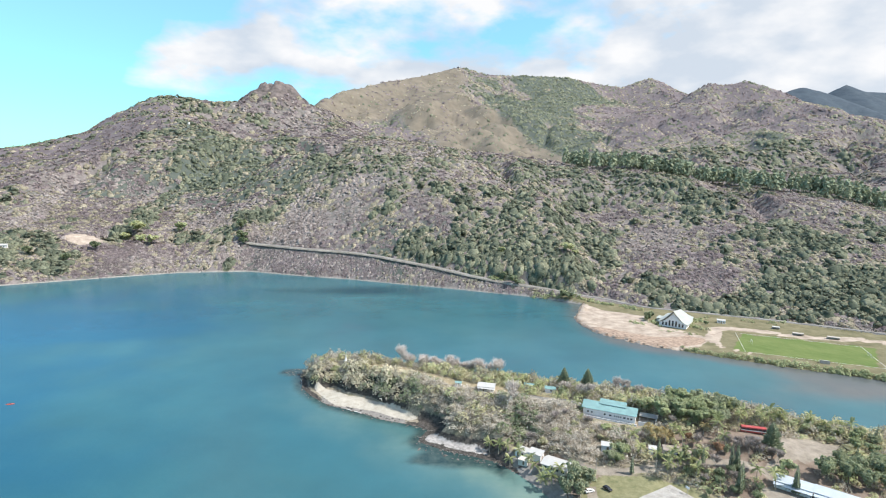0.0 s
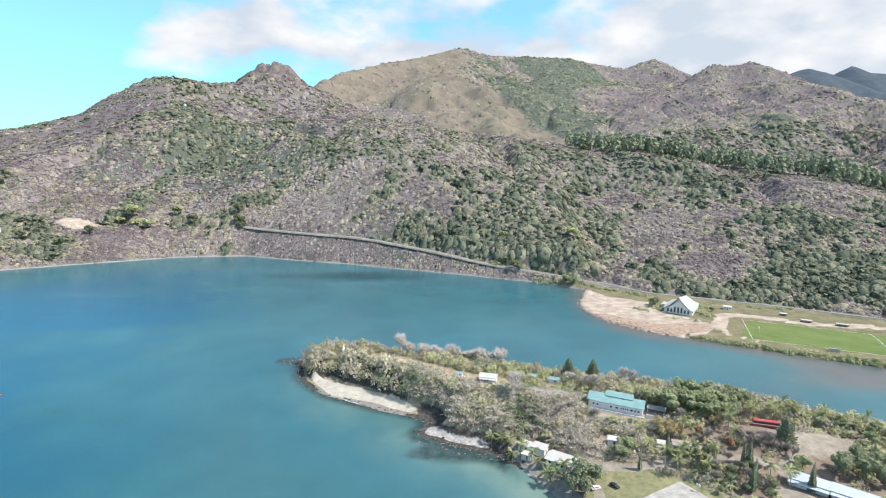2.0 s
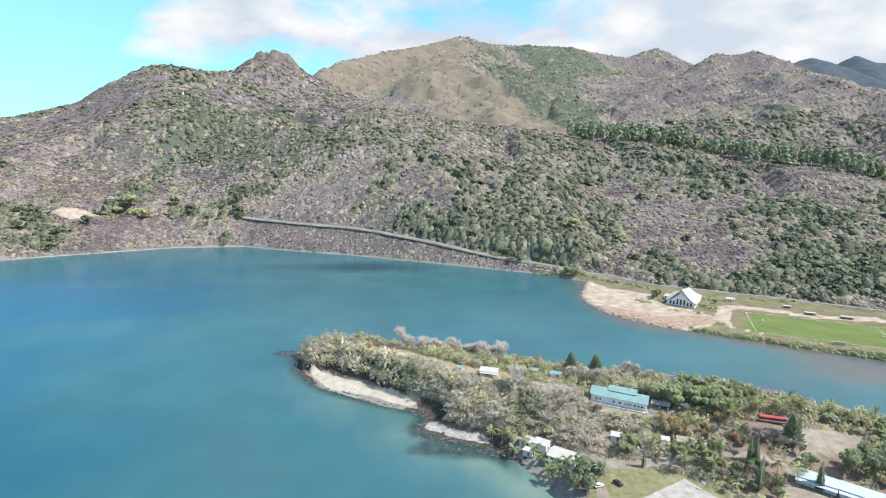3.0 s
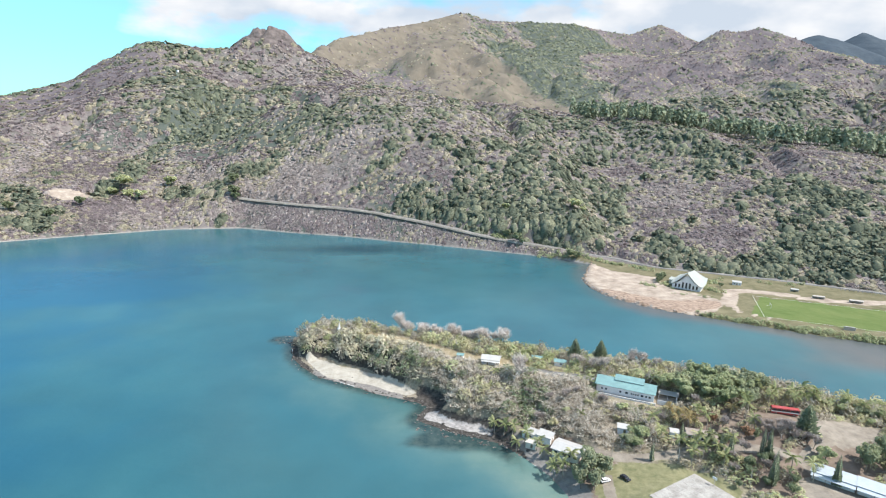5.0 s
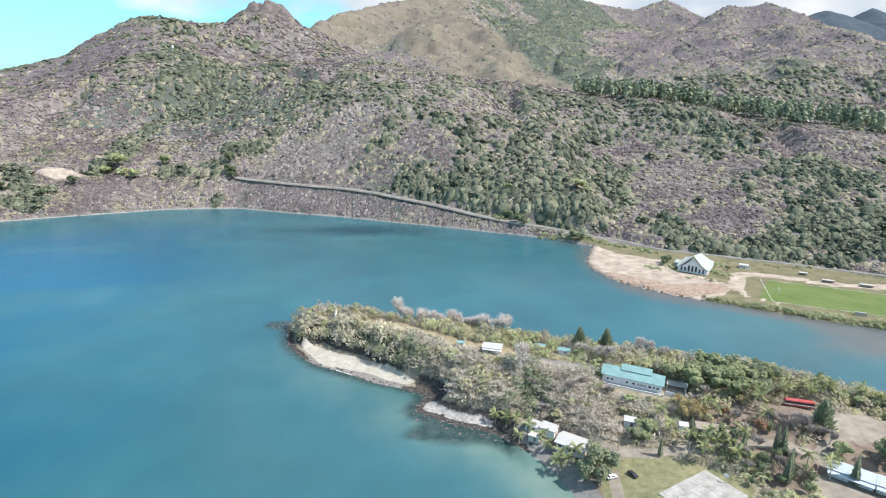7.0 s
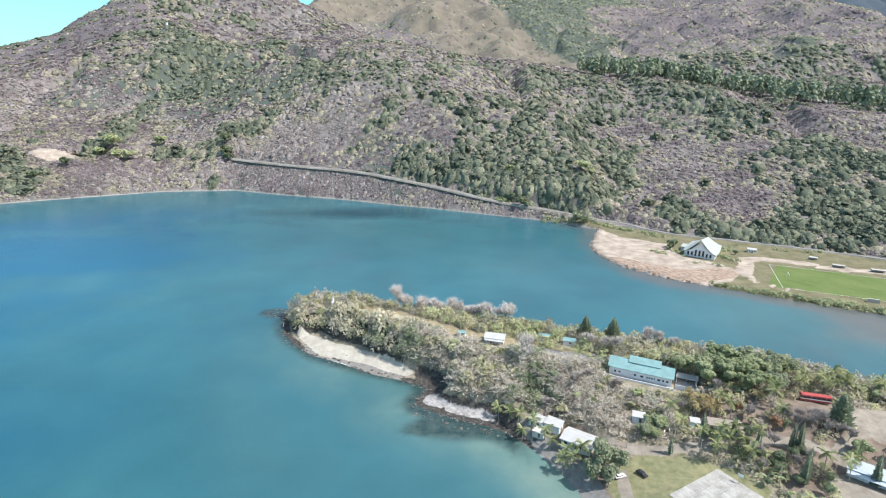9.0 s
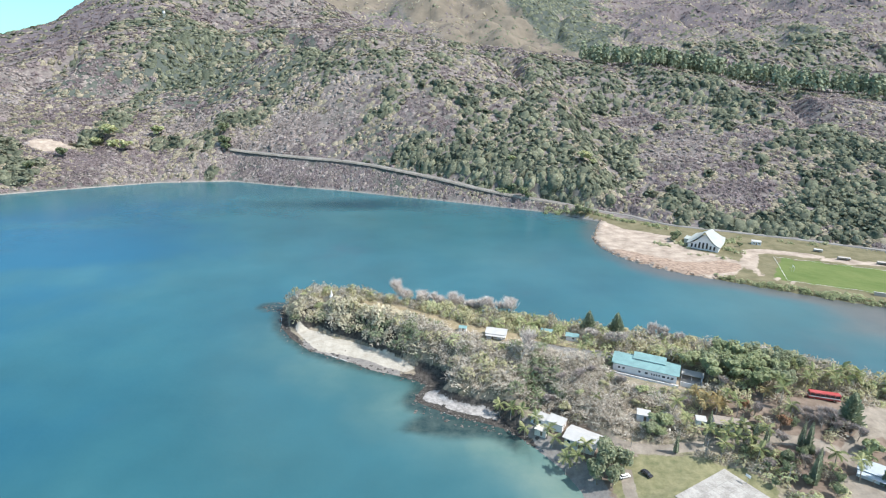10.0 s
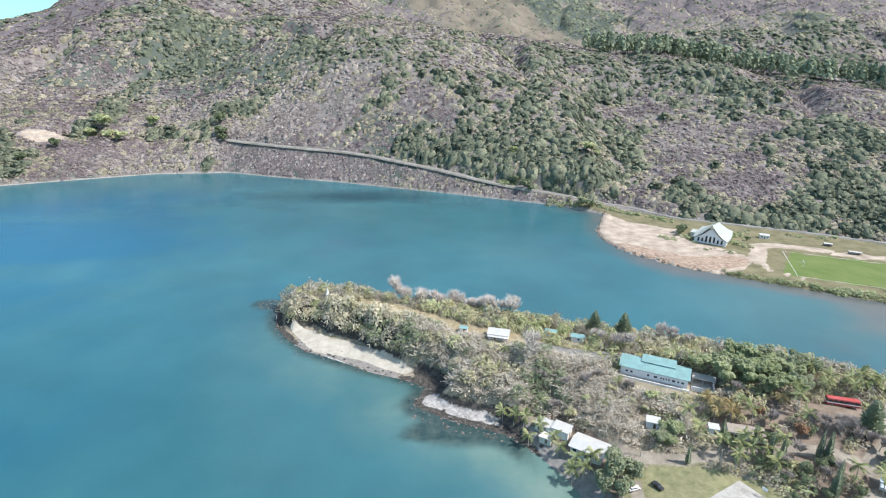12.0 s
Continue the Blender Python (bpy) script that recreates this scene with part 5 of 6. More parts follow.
house("beach_house", 70.2, 234.8, -36, (11.5, 8.2, 3.0), "gable", 1.0, "white-roofed beach house with shuttered windows", wall_mat=M_CREAM, over=0.8, windows=row("s", 4, -4.2, 4.2, 1.0, 1.4, 1.1) + row("w", 2, -2, 2, 1.0, 1.0, 1.0), door=("s", 0.0), group="beach houses")
house("beach_house", 62.6, 245.4, -36, (6.4, 4.6, 3.0), "shed", 0.5, "small white flat-roofed beach house block", over=0.35, windows=[("s", -1.2, 1.0, 1.0, 1.0)], door=("e", 0.0), group="beach houses")
house("beach_house", 57.0, 249.4, -36, (6.4, 4.2, 2.7), "shed", 0.4, "low white-roofed beach house wing", over=0.35, windows=[("s", 0.8, 1.0, 1.0, 1.0)], door=("s", -1.5), group="beach houses")
house("lean_to", 56.5, 243.8, -36, (4.6, 3.0, 2.1), "shed", 0.3, "low cream lean-to shelter by the beach", wall_mat=M_CREAM, roof_mat=M_CREAM, over=0.3, door=("s", 0.5), category="shed")
house("shed", 95.4, 241.6, -20, (4.6, 3.4, 2.5), "shed", 0.4, "small white-roofed shed among trees", over=0.3, door=("s", 0.6), category="shed", windows=[("e", 0.0, 1.0, 0.8, 0.8)])
house("store_building", 125.2, 232.2, -17, (12.0, 4.6, 2.6), "shed", 0.4, "low grey building with a dusty sheet roof", wall_mat=M_CREAM, roof_mat=M_DUSTY, over=0.3, windows=row("s", 3, -3.5, 3.5, 1.0, 1.0, 0.8), door=("s", -5), category="building")
house("shed", 115.2, 235.6, -17, (3.4, 3.0, 2.5), "shed", 0.3, "small white shed with a dark opening", over=0.25, door=("s", 0.5), category="shed", windows=[("e", 0.0, 0.9, 1.0, 0.9)])
for i, (bx, by, ln) in enumerate(((161.8, 204.0, 13.5), (172.8, 194.2, 14.5))):
    house("classroom_block", bx, by, -42, (ln, 5.6, 3.0), "shed", 0.6, "long white classroom block with a pale blue roof and porch", roof_mat=M_BLUEROOF, over=0.5, porch=2.4,
          windows=row("s", 4, -ln / 2 + 2, ln / 2 - 2, 0.95, 1.5, 1.1), door=("s", 0.0), group="classroom blocks", category="building", z=12.5 + 0.15 * i)


# the church across the water
def church():
    x, y = 256.0, 507.0
    t = thing("church", x, y, mground(x, y), -36.0, "white church with a sweeping pale grey roof and tall windows", "church")
    t.scale = (1.12, 1.12, 1.22)
    A, B = 10.5, 16.0            # half the front's width, half the length
    n = 8
    bm = bmesh.new()
    rows = []
    for i in range(n + 1):
        s = i / n
        yy = -B - 2.5 + (2 * B + 3.5) * s
        ridge_z = 13.2 - 4.6 * s
        eave_z = 3.4 + 0.4 * s
        half = A + 1.6 - 3.5 * (s - 0.35) ** 2
        line = []
        for j in range(-6, 7):
            u = j / 6
            line.append((u * half, yy + 2.2 * abs(u) * (1 - s), eave_z + (ridge_z - eave_z) * (1 - abs(u)) ** 1.45))
        rows.append(line)
    top = [[bm.verts.new(p) for p in line] for line in rows]
    low = [[bm.verts.new((p[0], p[1], p[2] - 0.3)) for p in line] for line in rows]
    for i in range(n):
        for j in range(12):
            bm.faces.new((top[i][j], top[i][j + 1], top[i + 1][j + 1], top[i + 1][j]))
            bm.faces.new((low[i][j], low[i + 1][j], low[i + 1][j + 1], low[i][j + 1]))
    for j in range(12):
        bm.faces.new((top[0][j], low[0][j], low[0][j + 1], top[0][j + 1]))
        bm.faces.new((top[n][j], top[n][j + 1], low[n][j + 1], low[n][j]))
    for i in range(n):
        bm.faces.new((top[i][0], top[i + 1][0], low[i + 1][0], low[i][0]))
        bm.faces.new((top[i][12], low[i][12], low[i + 1][12], top[i + 1][12]))
    part("roof", bm, M_CHURCHROOF, t)
    prof = [(-A, -0.6), (A, -0.6), (A, 3.2)] + [(A * (1 - k / 5), 3.2 + 8.0 * (k / 5) ** 1.45) for k in range(1, 6)] + [(-A * (1 - k / 5), 3.2 + 8.0 * (k / 5) ** 1.45) for k in range(4, 0, -1)] + [(-A, 3.2)]
    bm = bmesh.new()
    a = [bm.verts.new((px, -B, pz)) for px, pz in prof]
    b = [bm.verts.new((px, -B + 0.3, pz)) for px, pz in prof]
    bm.faces.new(a)
    bm.faces.new(b[::-1])
    for i in range(len(prof)):
        j = (i + 1) % len(prof)
        bm.faces.new((a[i], b[i], b[j], a[j]))
    part("front_wall", bm, M_WHITE, t)
    for sx in (-1, 1):
        part("side_wall", boxes((sx * A - 0.15, sx * A + 0.15, -B + 0.31, B - 2, -0.6, 3.3)), M_WHITE, t)
    part("back_wall", boxes((-A - 0.15, A + 0.15, B - 1.99, B - 1.7, -0.6, 3.6)), M_WHITE, t)
    for k in range(7):
        px = -7.8 + 2.6 * k
        h = 2.6 if abs(px) > 5 else 4.2
        add_window(t, px, -B, 1.0, 1.3, h, "s")
    for k in range(5):
        add_window(t, A + 0.15, -10 + 5 * k, 0.8, 1.2, 1.9, "e")
    for k in range(8):
        px = -9.1 + 2.6 * k
        part("pillar", boxes((px - 0.18, px + 0.18, -B - 0.5, -B - 0.14, -0.6, 4.4 if abs(px) < 5 else 3.2)), M_WHITE, t)
    part("annex", boxes((-A - 5, -A - 0.2, -4, 6, -0.6, 3.0)), M_CREAM, t)
    part("annex_roof", boxes((-A - 5.4, -A - 0.2, -4.4, 6.4, 3.01, 3.2)), M_CHURCHROOF, t)


church()
house("pavilion", 303.0, 512.0, -24, (7.2, 4.5, 2.7), "shed", 0.4, "small white clubhouse by the football pitch", over=0.3, z=mground(303, 512), windows=row("s", 2, -2, 2, 1.0, 1.2, 0.9), door=("s", 0.0), category="clubhouse")
house("roadside_house", -505, 712, 18, (14, 8, 3.2), "gable", 1.3, "white-roofed house by the far shore", z=mground(-505, 712), windows=row("s", 3, -4, 4, 1.0, 1.4, 1.1), door=("s", 1.5))


# the football pitch
def football():
    e1 = Vector((91, -39.6, 0)).normalized()       # along the touchline
    e2 = Vector((36.8, 49.3, 0)).normalized()
    c = Vector((329.5, 430.5, mground(329, 430) + 0.05))
    e2 = (e2 - e1 * e2.dot(e1)).normalized()
    ang = math.degrees(math.atan2(e1.y, e1.x))
    L, W = 96.0, 60.0
    t = thing("pitch_markings", c.x, c.y, c.z, ang, "white painted football pitch lines on the grass", "pitch lines")
    w = 0.16

    def line(x0, x1, y0, y1):
        part("line", boxes((x0, x1, y0, y1, -0.03, 0.03)), M_PAINT, t)
    line(-L / 2, L / 2, -W / 2 - w, -W / 2)
    line(-L / 2, L / 2, W / 2, W / 2 + w)
    line(-L / 2 - 0.22, -L / 2, -W / 2 - w, W / 2 + w)
    line(L / 2, L / 2 + 0.22, -W / 2 - w, W / 2 + w)
    for sx in (-1, 1):
        g = thing("football_goal", *(c + e1 * sx * (L / 2 - 8.5 if sx < 0 else L / 2 - 3)), ang, "white football goal with posts and a crossbar", "goal", "football goals")
        for sy in (-3.66, 3.66):
            part("post", boxes((-0.1, 0.1, sy - 0.1, sy + 0.1, -0.1, 2.5)), M_PAINT, g)
            part("stay", prism([(sy - 0.05, -0.1), (sy + 0.05, -0.1), (sy + 0.05, 0.05), (sy - 0.05, 0.05)], 0.1 if sx > 0 else -2.0, 2.0 if sx > 0 else -0.1), M_PAINT, g)
        part("crossbar", boxes((-0.1, 0.1, -3.76, 3.76, 2.5, 2.7)), M_PAINT, g)


football()


def shelter(x, y, turn, length, label, roof=None):
    t = thing("team_shelter", x, y, mground(x, y), turn, label, "shelter", "shelters by the pitch")
    part("roof", prism([(-1.3, 2.1), (1.3, 2.5), (1.3, 2.62), (-1.3, 2.22)], -length / 2, length / 2), roof or M_WROOF, t)
    part("back_wall", boxes((-length / 2, length / 2, 1.0, 1.12, -0.2, 2.44)), M_GREY, t)
    for sx in (-1, 1):
        part("post", boxes((sx * (length / 2 - 0.15) - 0.07, sx * (length / 2 - 0.15) + 0.07, -1.1, -0.96, -0.2, 2.12)), M_STEEL, t)
    part("bench", boxes((-length / 2 + 0.4, length / 2 - 0.4, 0.3, 0.75, 0.0, 0.48)), M_WOOD, t)


shelter(345, 492, -24, 6.5, "small white-roofed shelter beside the pitch")
shelter(352, 471, -24, 9.0, "grey-roofed spectator shelter by the touchline", M_GREY)
shelter(377, 460, -24, 10.0, "grey-roofed spectator shelter by the touchline", M_GREY)
shelter(320, 395, 156, 7.0, "white team shelter on the water side of the pitch")


def guard_rail():
    t = thing("guard_rail", 0, 0, 0, 0, "pale concrete guard rail along the coast road", "guard rail")
    a, b = Vector((392, 497, 0)), Vector((456, 464, 0))
    n = 22
    for i in range(n + 1):
        p = a.lerp(b, i / n)
        z = mground(p.x, p.y)
        part("post", boxes((p.x - 0.2, p.x + 0.2, p.y - 0.2, p.y + 0.2, z - 0.2, z + 1.2)), M_CONCRETE, t)
    d = (b - a).normalized()
    s = Vector((-d.y, d.x, 0)) * 0.1
    bm = bmesh.new()
    vs = [bm.verts.new(Vector(p) + Vector((0, 0, 3.05 + h))) for h in (0.85, 1.3) for p in (a - s, b - s, b + s, a + s)]
    for f in ((3, 2, 1, 0), (4, 5, 6, 7), (0, 1, 5, 4), (1, 2, 6, 5), (2, 3, 7, 6), (3, 0, 4, 7)):
        bm.faces.new([vs[i] for i in f])
    part("rail", bm, M_CONCRETE, t)


guard_rail()


# vehicles
def wheel(parent, x, y, r, w):
    bm = bmesh.new()
    bmesh.ops.create_cone(bm, cap_ends=True, segments=14, radius1=r, radius2=r, depth=w, matrix=pose(x, y, r, 90, 0, 0))
    wh = part("wheel", bm, M_TYRE, parent)
    bm = bmesh.new()
    bmesh.ops.create_cone(bm, cap_ends=True, segments=10, radius1=r * 0.55, radius2=r * 0.55, depth=w + 0.03, matrix=pose(x, y, r, 90, 0, 0))
    part("rim", bm, M_STEEL, wh)


def bus():
    x, y = 167.4, 242.6
    t = thing("bus", x, y, ground(x, y) + 0.12, -17.0, "red single-deck bus with a pale waistband parked on dirt", "bus")
    part("body", boxes((-5.6, 5.6, -1.25, 1.25, 0.45, 1.5), (-5.6, 5.6, -1.25, 1.25, 2.55, 2.75), bevel=0.08), M_RED, t)
    part("roof", boxes((-5.5, 5.5, -1.2, 1.2, 2.751, 3.05), bevel=0.1), M_RED, t)
    part("waistband", boxes((-5.62, 5.62, -1.27, 1.27, 1.2, 1.55)), M_CARWHITE, t)
    part("window_band", boxes((-5.57, 5.57, -1.22, 1.22, 1.551, 2.56)), M_GLASS, t)
    for k in range(7):
        px = -5.3 + 10.6 * k / 6
        part("window_pillar", boxes((px - 0.1, px + 0.1, -1.26, 1.26, 1.551, 2.56)), M_RED, t)
    for px in (-3.6, 3.4):
        for py in (-1.1, 1.1):
            wheel(t, px, py, 0.5, 0.3)
    for py in (-0.85, 0.85):
        part("headlight", boxes((5.58, 5.66, py - 0.16, py + 0.16, 0.75, 0.98)), M_GLASS, t)


bus()


def car(x, y, turn, paint, label):
    t = thing("car", x, y, ground(x, y) + 0.03, turn, label, "car", "parked cars")
    prof = [(-2.1, 0.35), (2.1, 0.35), (2.15, 0.75), (1.9, 0.95), (-2.05, 1.0), (-2.15, 0.7)]
    bm = bmesh.new()
    for sy in (1,):
        a = [bm.verts.new((px, -0.86, pz)) for px, pz in prof]
        b = [bm.verts.new((px, 0.86, pz)) for px, pz in prof]
        bm.faces.new(a)
        bm.faces.new(b[::-1])
        for i in range(len(prof)):
            j = (i + 1) % len(prof)
            bm.faces.new((a[i], b[i], b[j], a[j]))
    bmesh.ops.bevel(bm, geom=list(bm.edges), offset=0.06, segments=1, affect="EDGES")
    bmesh.ops.recalc_face_normals(bm, faces=bm.faces)
    part("body", bm, paint, t)

    def cab(z0, z1, k0, k1, inset):
        bm = bmesh.new()
        lo = [bm.verts.new(v) for v in ((-1.75 + k0, -0.8 + inset, z0), (1.1 - k0, -0.8 + inset, z0), (1.1 - k0, 0.8 - inset, z0), (-1.75 + k0, 0.8 - inset, z0))]
        hi = [bm.verts.new(v) for v in ((-1.75 + k1, -0.72 + inset, z1), (1.1 - k1 * 1.5, -0.72 + inset, z1), (1.1 - k1 * 1.5, 0.72 - inset, z1), (-1.75 + k1, 0.72 - inset, z1))]
        bm.faces.new(hi)
        for i in range(4):
            bm.faces.new((lo[i], lo[(i + 1) % 4], hi[(i + 1) % 4], hi[i]))
        return bm
    part("windows", cab(0.95, 1.36, 0.0, 0.38, 0.0), M_GLASS, t)
    part("roof", cab(1.36, 1.46, 0.36, 0.46, 0.06), paint, t)
    for px in (-1.3, 1.35):
        for py in (-0.78, 0.78):
            wheel(t, px, py, 0.33, 0.2)


car(87.2, 215.3, -62, M_BLACK, "dark hatchback parked on the lawn")
car(79.6, 215.9, 15, M_CARWHITE, "white car parked beside bushes")
car(147.0, 217.0, -8, M_BLACK, "dark car parked on the dirt lane")


# court, poles, statue, tower
def court():
    ang = math.degrees(math.atan2(COURT_E1[1], COURT_E1[0]))
    t = thing("concrete_court", *COURT, ang, "worn pale concrete sports court", "court")
    for i in range(6):
        for j in range(4):
            x0, y0 = -13.5 + 4.5 * i, -8.5 + 4.25 * j
            part("slab", boxes((x0 + 0.03, x0 + 4.47, y0 + 0.03, y0 + 4.22, -1.2, 0.0)), M_CONCRETE, t)
    for sx in (-1, 1):
        h = thing("hoop_board", *(Vector(COURT) + Vector((*COURT_E1, 0)) * sx * -13.0), ang, "white goal board on a steel pole beside the court", "goal board", "court goal boards")
        part("pole", tube(bmesh.new(), [(0, 0, -0.4), (0, 0, 3.0)], [0.08, 0.07]), M_STEEL, h)
        part("board", boxes((-0.06, 0.06, -0.9, 0.9, 2.6, 3.6)), M_PAINT, h)


court()


def fence(points, label, step=2.4, z_of=ground):
    t = thing("fence", 0, 0, 0, 0, label, "fence")
    for a, b in zip(points, points[1:]):
        d = math.dist(a, b)
        n = max(1, int(d / step))
        tops = []
        for i in range(n + 1):
            x, y = a[0] + (b[0] - a[0]) * i / n, a[1] + (b[1] - a[1]) * i / n
            z = z_of(x, y)
            tops.append((x, y, z))
            part("post", boxes((x - 0.05, x + 0.05, y - 0.05, y + 0.05, z - 0.3, z + 1.3)), M_STEEL, t)
        for h in (0.5, 1.15):
            part("wire", tube(bmesh.new(), [(x, y, z + h) for x, y, z in tops], [0.025] * len(tops), 3), M_STEEL, t)


fence([(119, 217), (127, 209), (136, 199)], "low wire fence with steel posts above the lawn")


def pole(x, y, h, z, label, arms=1):
    t = thing("utility_pole", x, y, z, 25, label, "utility pole", "utility poles")
    part("pole", tube(bmesh.new(), [(0, 0, -0.5), (0, 0, h)], [0.15, 0.10], 8), M_CONCRETE, t)
    for i in range(arms):
        part("crossarm", boxes((-0.9, 0.9, -0.06, 0.06, h - 0.5 - 0.8 * i, h - 0.38 - 0.8 * i)), M_WOOD, t)


pole(110.5, 221, 7.5, ground(110.5, 221), "grey concrete utility pole beside the lane")
pole(86.5, 229, 7.0, ground(86.5, 229), "grey concrete utility pole near the bushes")
pole(132, 207, 6.5, ground(132, 207), "grey concrete utility pole by the fence")
pole(484, 676, 13, mground(484, 676), "tall pale power pole on the hillside", 2)
pole(489, 680, 13, mground(489, 680), "tall pale power pole on the hillside", 2)


def statue():
    x, y = -40.4, 350.0
    bm = bmesh.new()
    for i, (z, r) in enumerate(((-0.4, 1.5), (0.6, 1.1), (1.2, 0.8))):
        bmesh.ops.create_cone(bm, cap_ends=True, segments=7, radius1=r, radius2=r * 0.75, depth=0.9, matrix=pose(0.1 * i, 0.05 * i, z, 4 * i, 3, 20 * i))
    prof = [(1.6, 0.42), (2.0, 0.48), (2.6, 0.40), (3.1, 0.46), (3.5, 0.36), (3.7, 0.16), (3.85, 0.22), (4.05, 0.20), (4.2, 0.05)]
    tube(bm, [(0.1, 0, z) for z, r in prof], [r for z, r in prof], 10)
    me = bpy.data.meshes.new("statue")
    bm.to_mesh(me)
    bm.free()
    me.materials.append(M_WHITE)
    ob = new("statue", me)
    ob.matrix_basis = pose(x, y, ground(x, y) + 0.2) @ Matrix.Scale(0.8, 4)
    tagged(ob, "white standing statue on a stepped stone base", "statue")


statue()


def hill_tower():
    x, y = -468, 1222
    t = thing("water_tank", x, y, mground(x, y), 0, "white water tank on a steel stand on the hill", "water tank")
    bm = bmesh.new()
    bmesh.ops.create_cone(bm, cap_ends=True, segments=16, radius1=2.4, radius2=2.4, depth=4.5, matrix=pose(0, 0, 10.5))
    part("tank", bm, M_WHITE, t)
    for px, py in ((-1.6, -1.6), (1.6, -1.6), (1.6, 1.6), (-1.6, 1.6)):
        part("leg", boxes((px - 0.2, px + 0.2, py - 0.2, py + 0.2, -1.0, 8.3)), M_STEEL, t)


hill_tower()


def kayak():
    t = thing("kayak", -227.4, 314.5, 0.0, 12, "small orange kayak floating on the bay", "kayak")
    prof = [(-2.4, 0.04), (-1.6, 0.3), (0, 0.42), (1.6, 0.3), (2.4, 0.04)]
    bm = bmesh.new()
    tube(bm, [(px, 0, 0.12) for px, r in prof], [r for px, r in prof], 8)
    part("hull", bm, M_ORANGE, t)
    part("seat", boxes((-0.45, 0.45, -0.22, 0.22, 0.46, 0.62), bevel=0.05), M_BLACK, t)


M_ORANGE = plain("orange_plastic", (0.62, 0.10, 0.04), 0.4, 0.05)
kayak()


# ---- trees as things ----
def palm(x, y, h, seed, dry=False, label=""):
    rng = random.Random(seed)
    t = thing("palm_tree", x, y, ground(x, y) - 0.1, rng.uniform(0, 360), label or ("coconut palm with yellowing fronds" if dry else "coconut palm with a leaning grey trunk"), "palm tree", "palm trees")
    lean = rng.uniform(0.05, 0.16) * h
    pts = [(lean * s * s, 0, h * s) for s in (0, 0.25, 0.5, 0.75, 1.0)]
    part("trunk", tube(bmesh.new(), pts, [0.22, 0.17, 0.15, 0.13, 0.12], 6), M_PALE_BARK, t)
    n = 15
    for i in range(n):
        me = FRONDS[rng.randrange(len(FRONDS))] if not dry else FRONDS_DRY[rng.randrange(len(FRONDS_DRY))]
        f = part("frond", me, None, t)
        tilt = 58 - 92 * ((i * 7) % n) / n + rng.uniform(-8, 8)
        k = rng.uniform(0.85, 1.15) * min(1.0, 0.55 + h / 14)
        f.matrix_basis = pose(lean, 0, h, 0, 0, 360 * i / n * 2.4 + rng.uniform(-10, 10)) @ pose(0, 0, 0, 0, -tilt, 0) @ Matrix.Scale(k, 4)
    return t


def frond_mesh(seed, mat, droop):
    """An arching rib with leaflets hanging to both sides, along +x."""
    rng = np.random.RandomState(seed)
    L, n = 3.5, 13
    vs, qs = [], []

    def quad(*p):
        qs.append([len(vs) + i for i in range(4)])
        vs.extend(p)
    ctr = [(L * math.cos(droop * s * s * 0.6) * s, 0.0, -droop * L * 0.42 * s * s) for s in np.linspace(0, 1, n + 1)]
    for i in range(n):
        a, b = ctr[i], ctr[i + 1]
        quad((a[0], -0.04, a[2]), (b[0], -0.03, b[2]), (b[0], 0.03, b[2]), (a[0], 0.04, a[2]))
        if i < 1:
            continue
        ln = 0.78 * math.sin(math.pi * (0.12 + 0.86 * i / n)) + 0.12
        for sy in (-1, 1):
            for k in range(2):
                f = k * 0.5 + rng.uniform(0, 0.1)
                bx, bz = a[0] + (b[0] - a[0]) * f, a[2] + (b[2] - a[2]) * f
                tip = (bx + 0.42 * ln, sy * ln * rng.uniform(0.8, 1.0), bz - ln * rng.uniform(0.3, 0.6))
                quad((bx, 0, bz), (bx + 0.13, 0, bz - 0.01), (tip[0] + 0.04, tip[1], tip[2]), tip)
    return mesh_of("frond", np.array(vs), np.array(qs), mat)


FRONDS = [frond_mesh(40 + i, M_FROND, 0.5 + 0.35 * i) for i in range(4)]
FRONDS_DRY = [frond_mesh(50 + i, M_FROND_DRY, 0.8 + 0.35 * i) for i in range(3)]


def limb_mesh(seed, h, spread, levels, base, mat, twigs=0):
    """A trunk that forks into tapering limbs; returns the mesh and the ends of its limbs."""
    rng = random.Random(seed)
    bm = bmesh.new()
    ends = []

    def grow(p, d, length, r, lv):
        mid = p + d * length * 0.5 + Vector((rng.uniform(-1, 1), rng.uniform(-1, 1), rng.uniform(-0.3, 0.3))) * length * 0.10
        q = p + d * length
        tube(bm, [p, mid, q], [r, r * 0.8, r * 0.62], 5 if lv > 1 else 3)
        ends.append(q)
        if lv == 0:
            return
        k = rng.choice((2, 3, 3)) + twigs
        for i in range(k):
            a = 2 * math.pi * (i + rng.random()) / k
            e = Vector((math.cos(a) * spread, math.sin(a) * spread, rng.uniform(0.25, 0.9)))
            nd = (d * 0.55 + e).normalized()
            grow(q, nd, length * rng.uniform(0.55, 0.85), r * 0.55, lv - 1)
    grow(Vector((0, 0, -0.2)), Vector((rng.uniform(-0.1, 0.1), rng.uniform(-0.1, 0.1), 1)).normalized(), h, base, levels)
    me = bpy.data.meshes.new("trunk")
    bm.to_mesh(me)
    bm.free()
    me.materials.append(mat)
    return me, ends


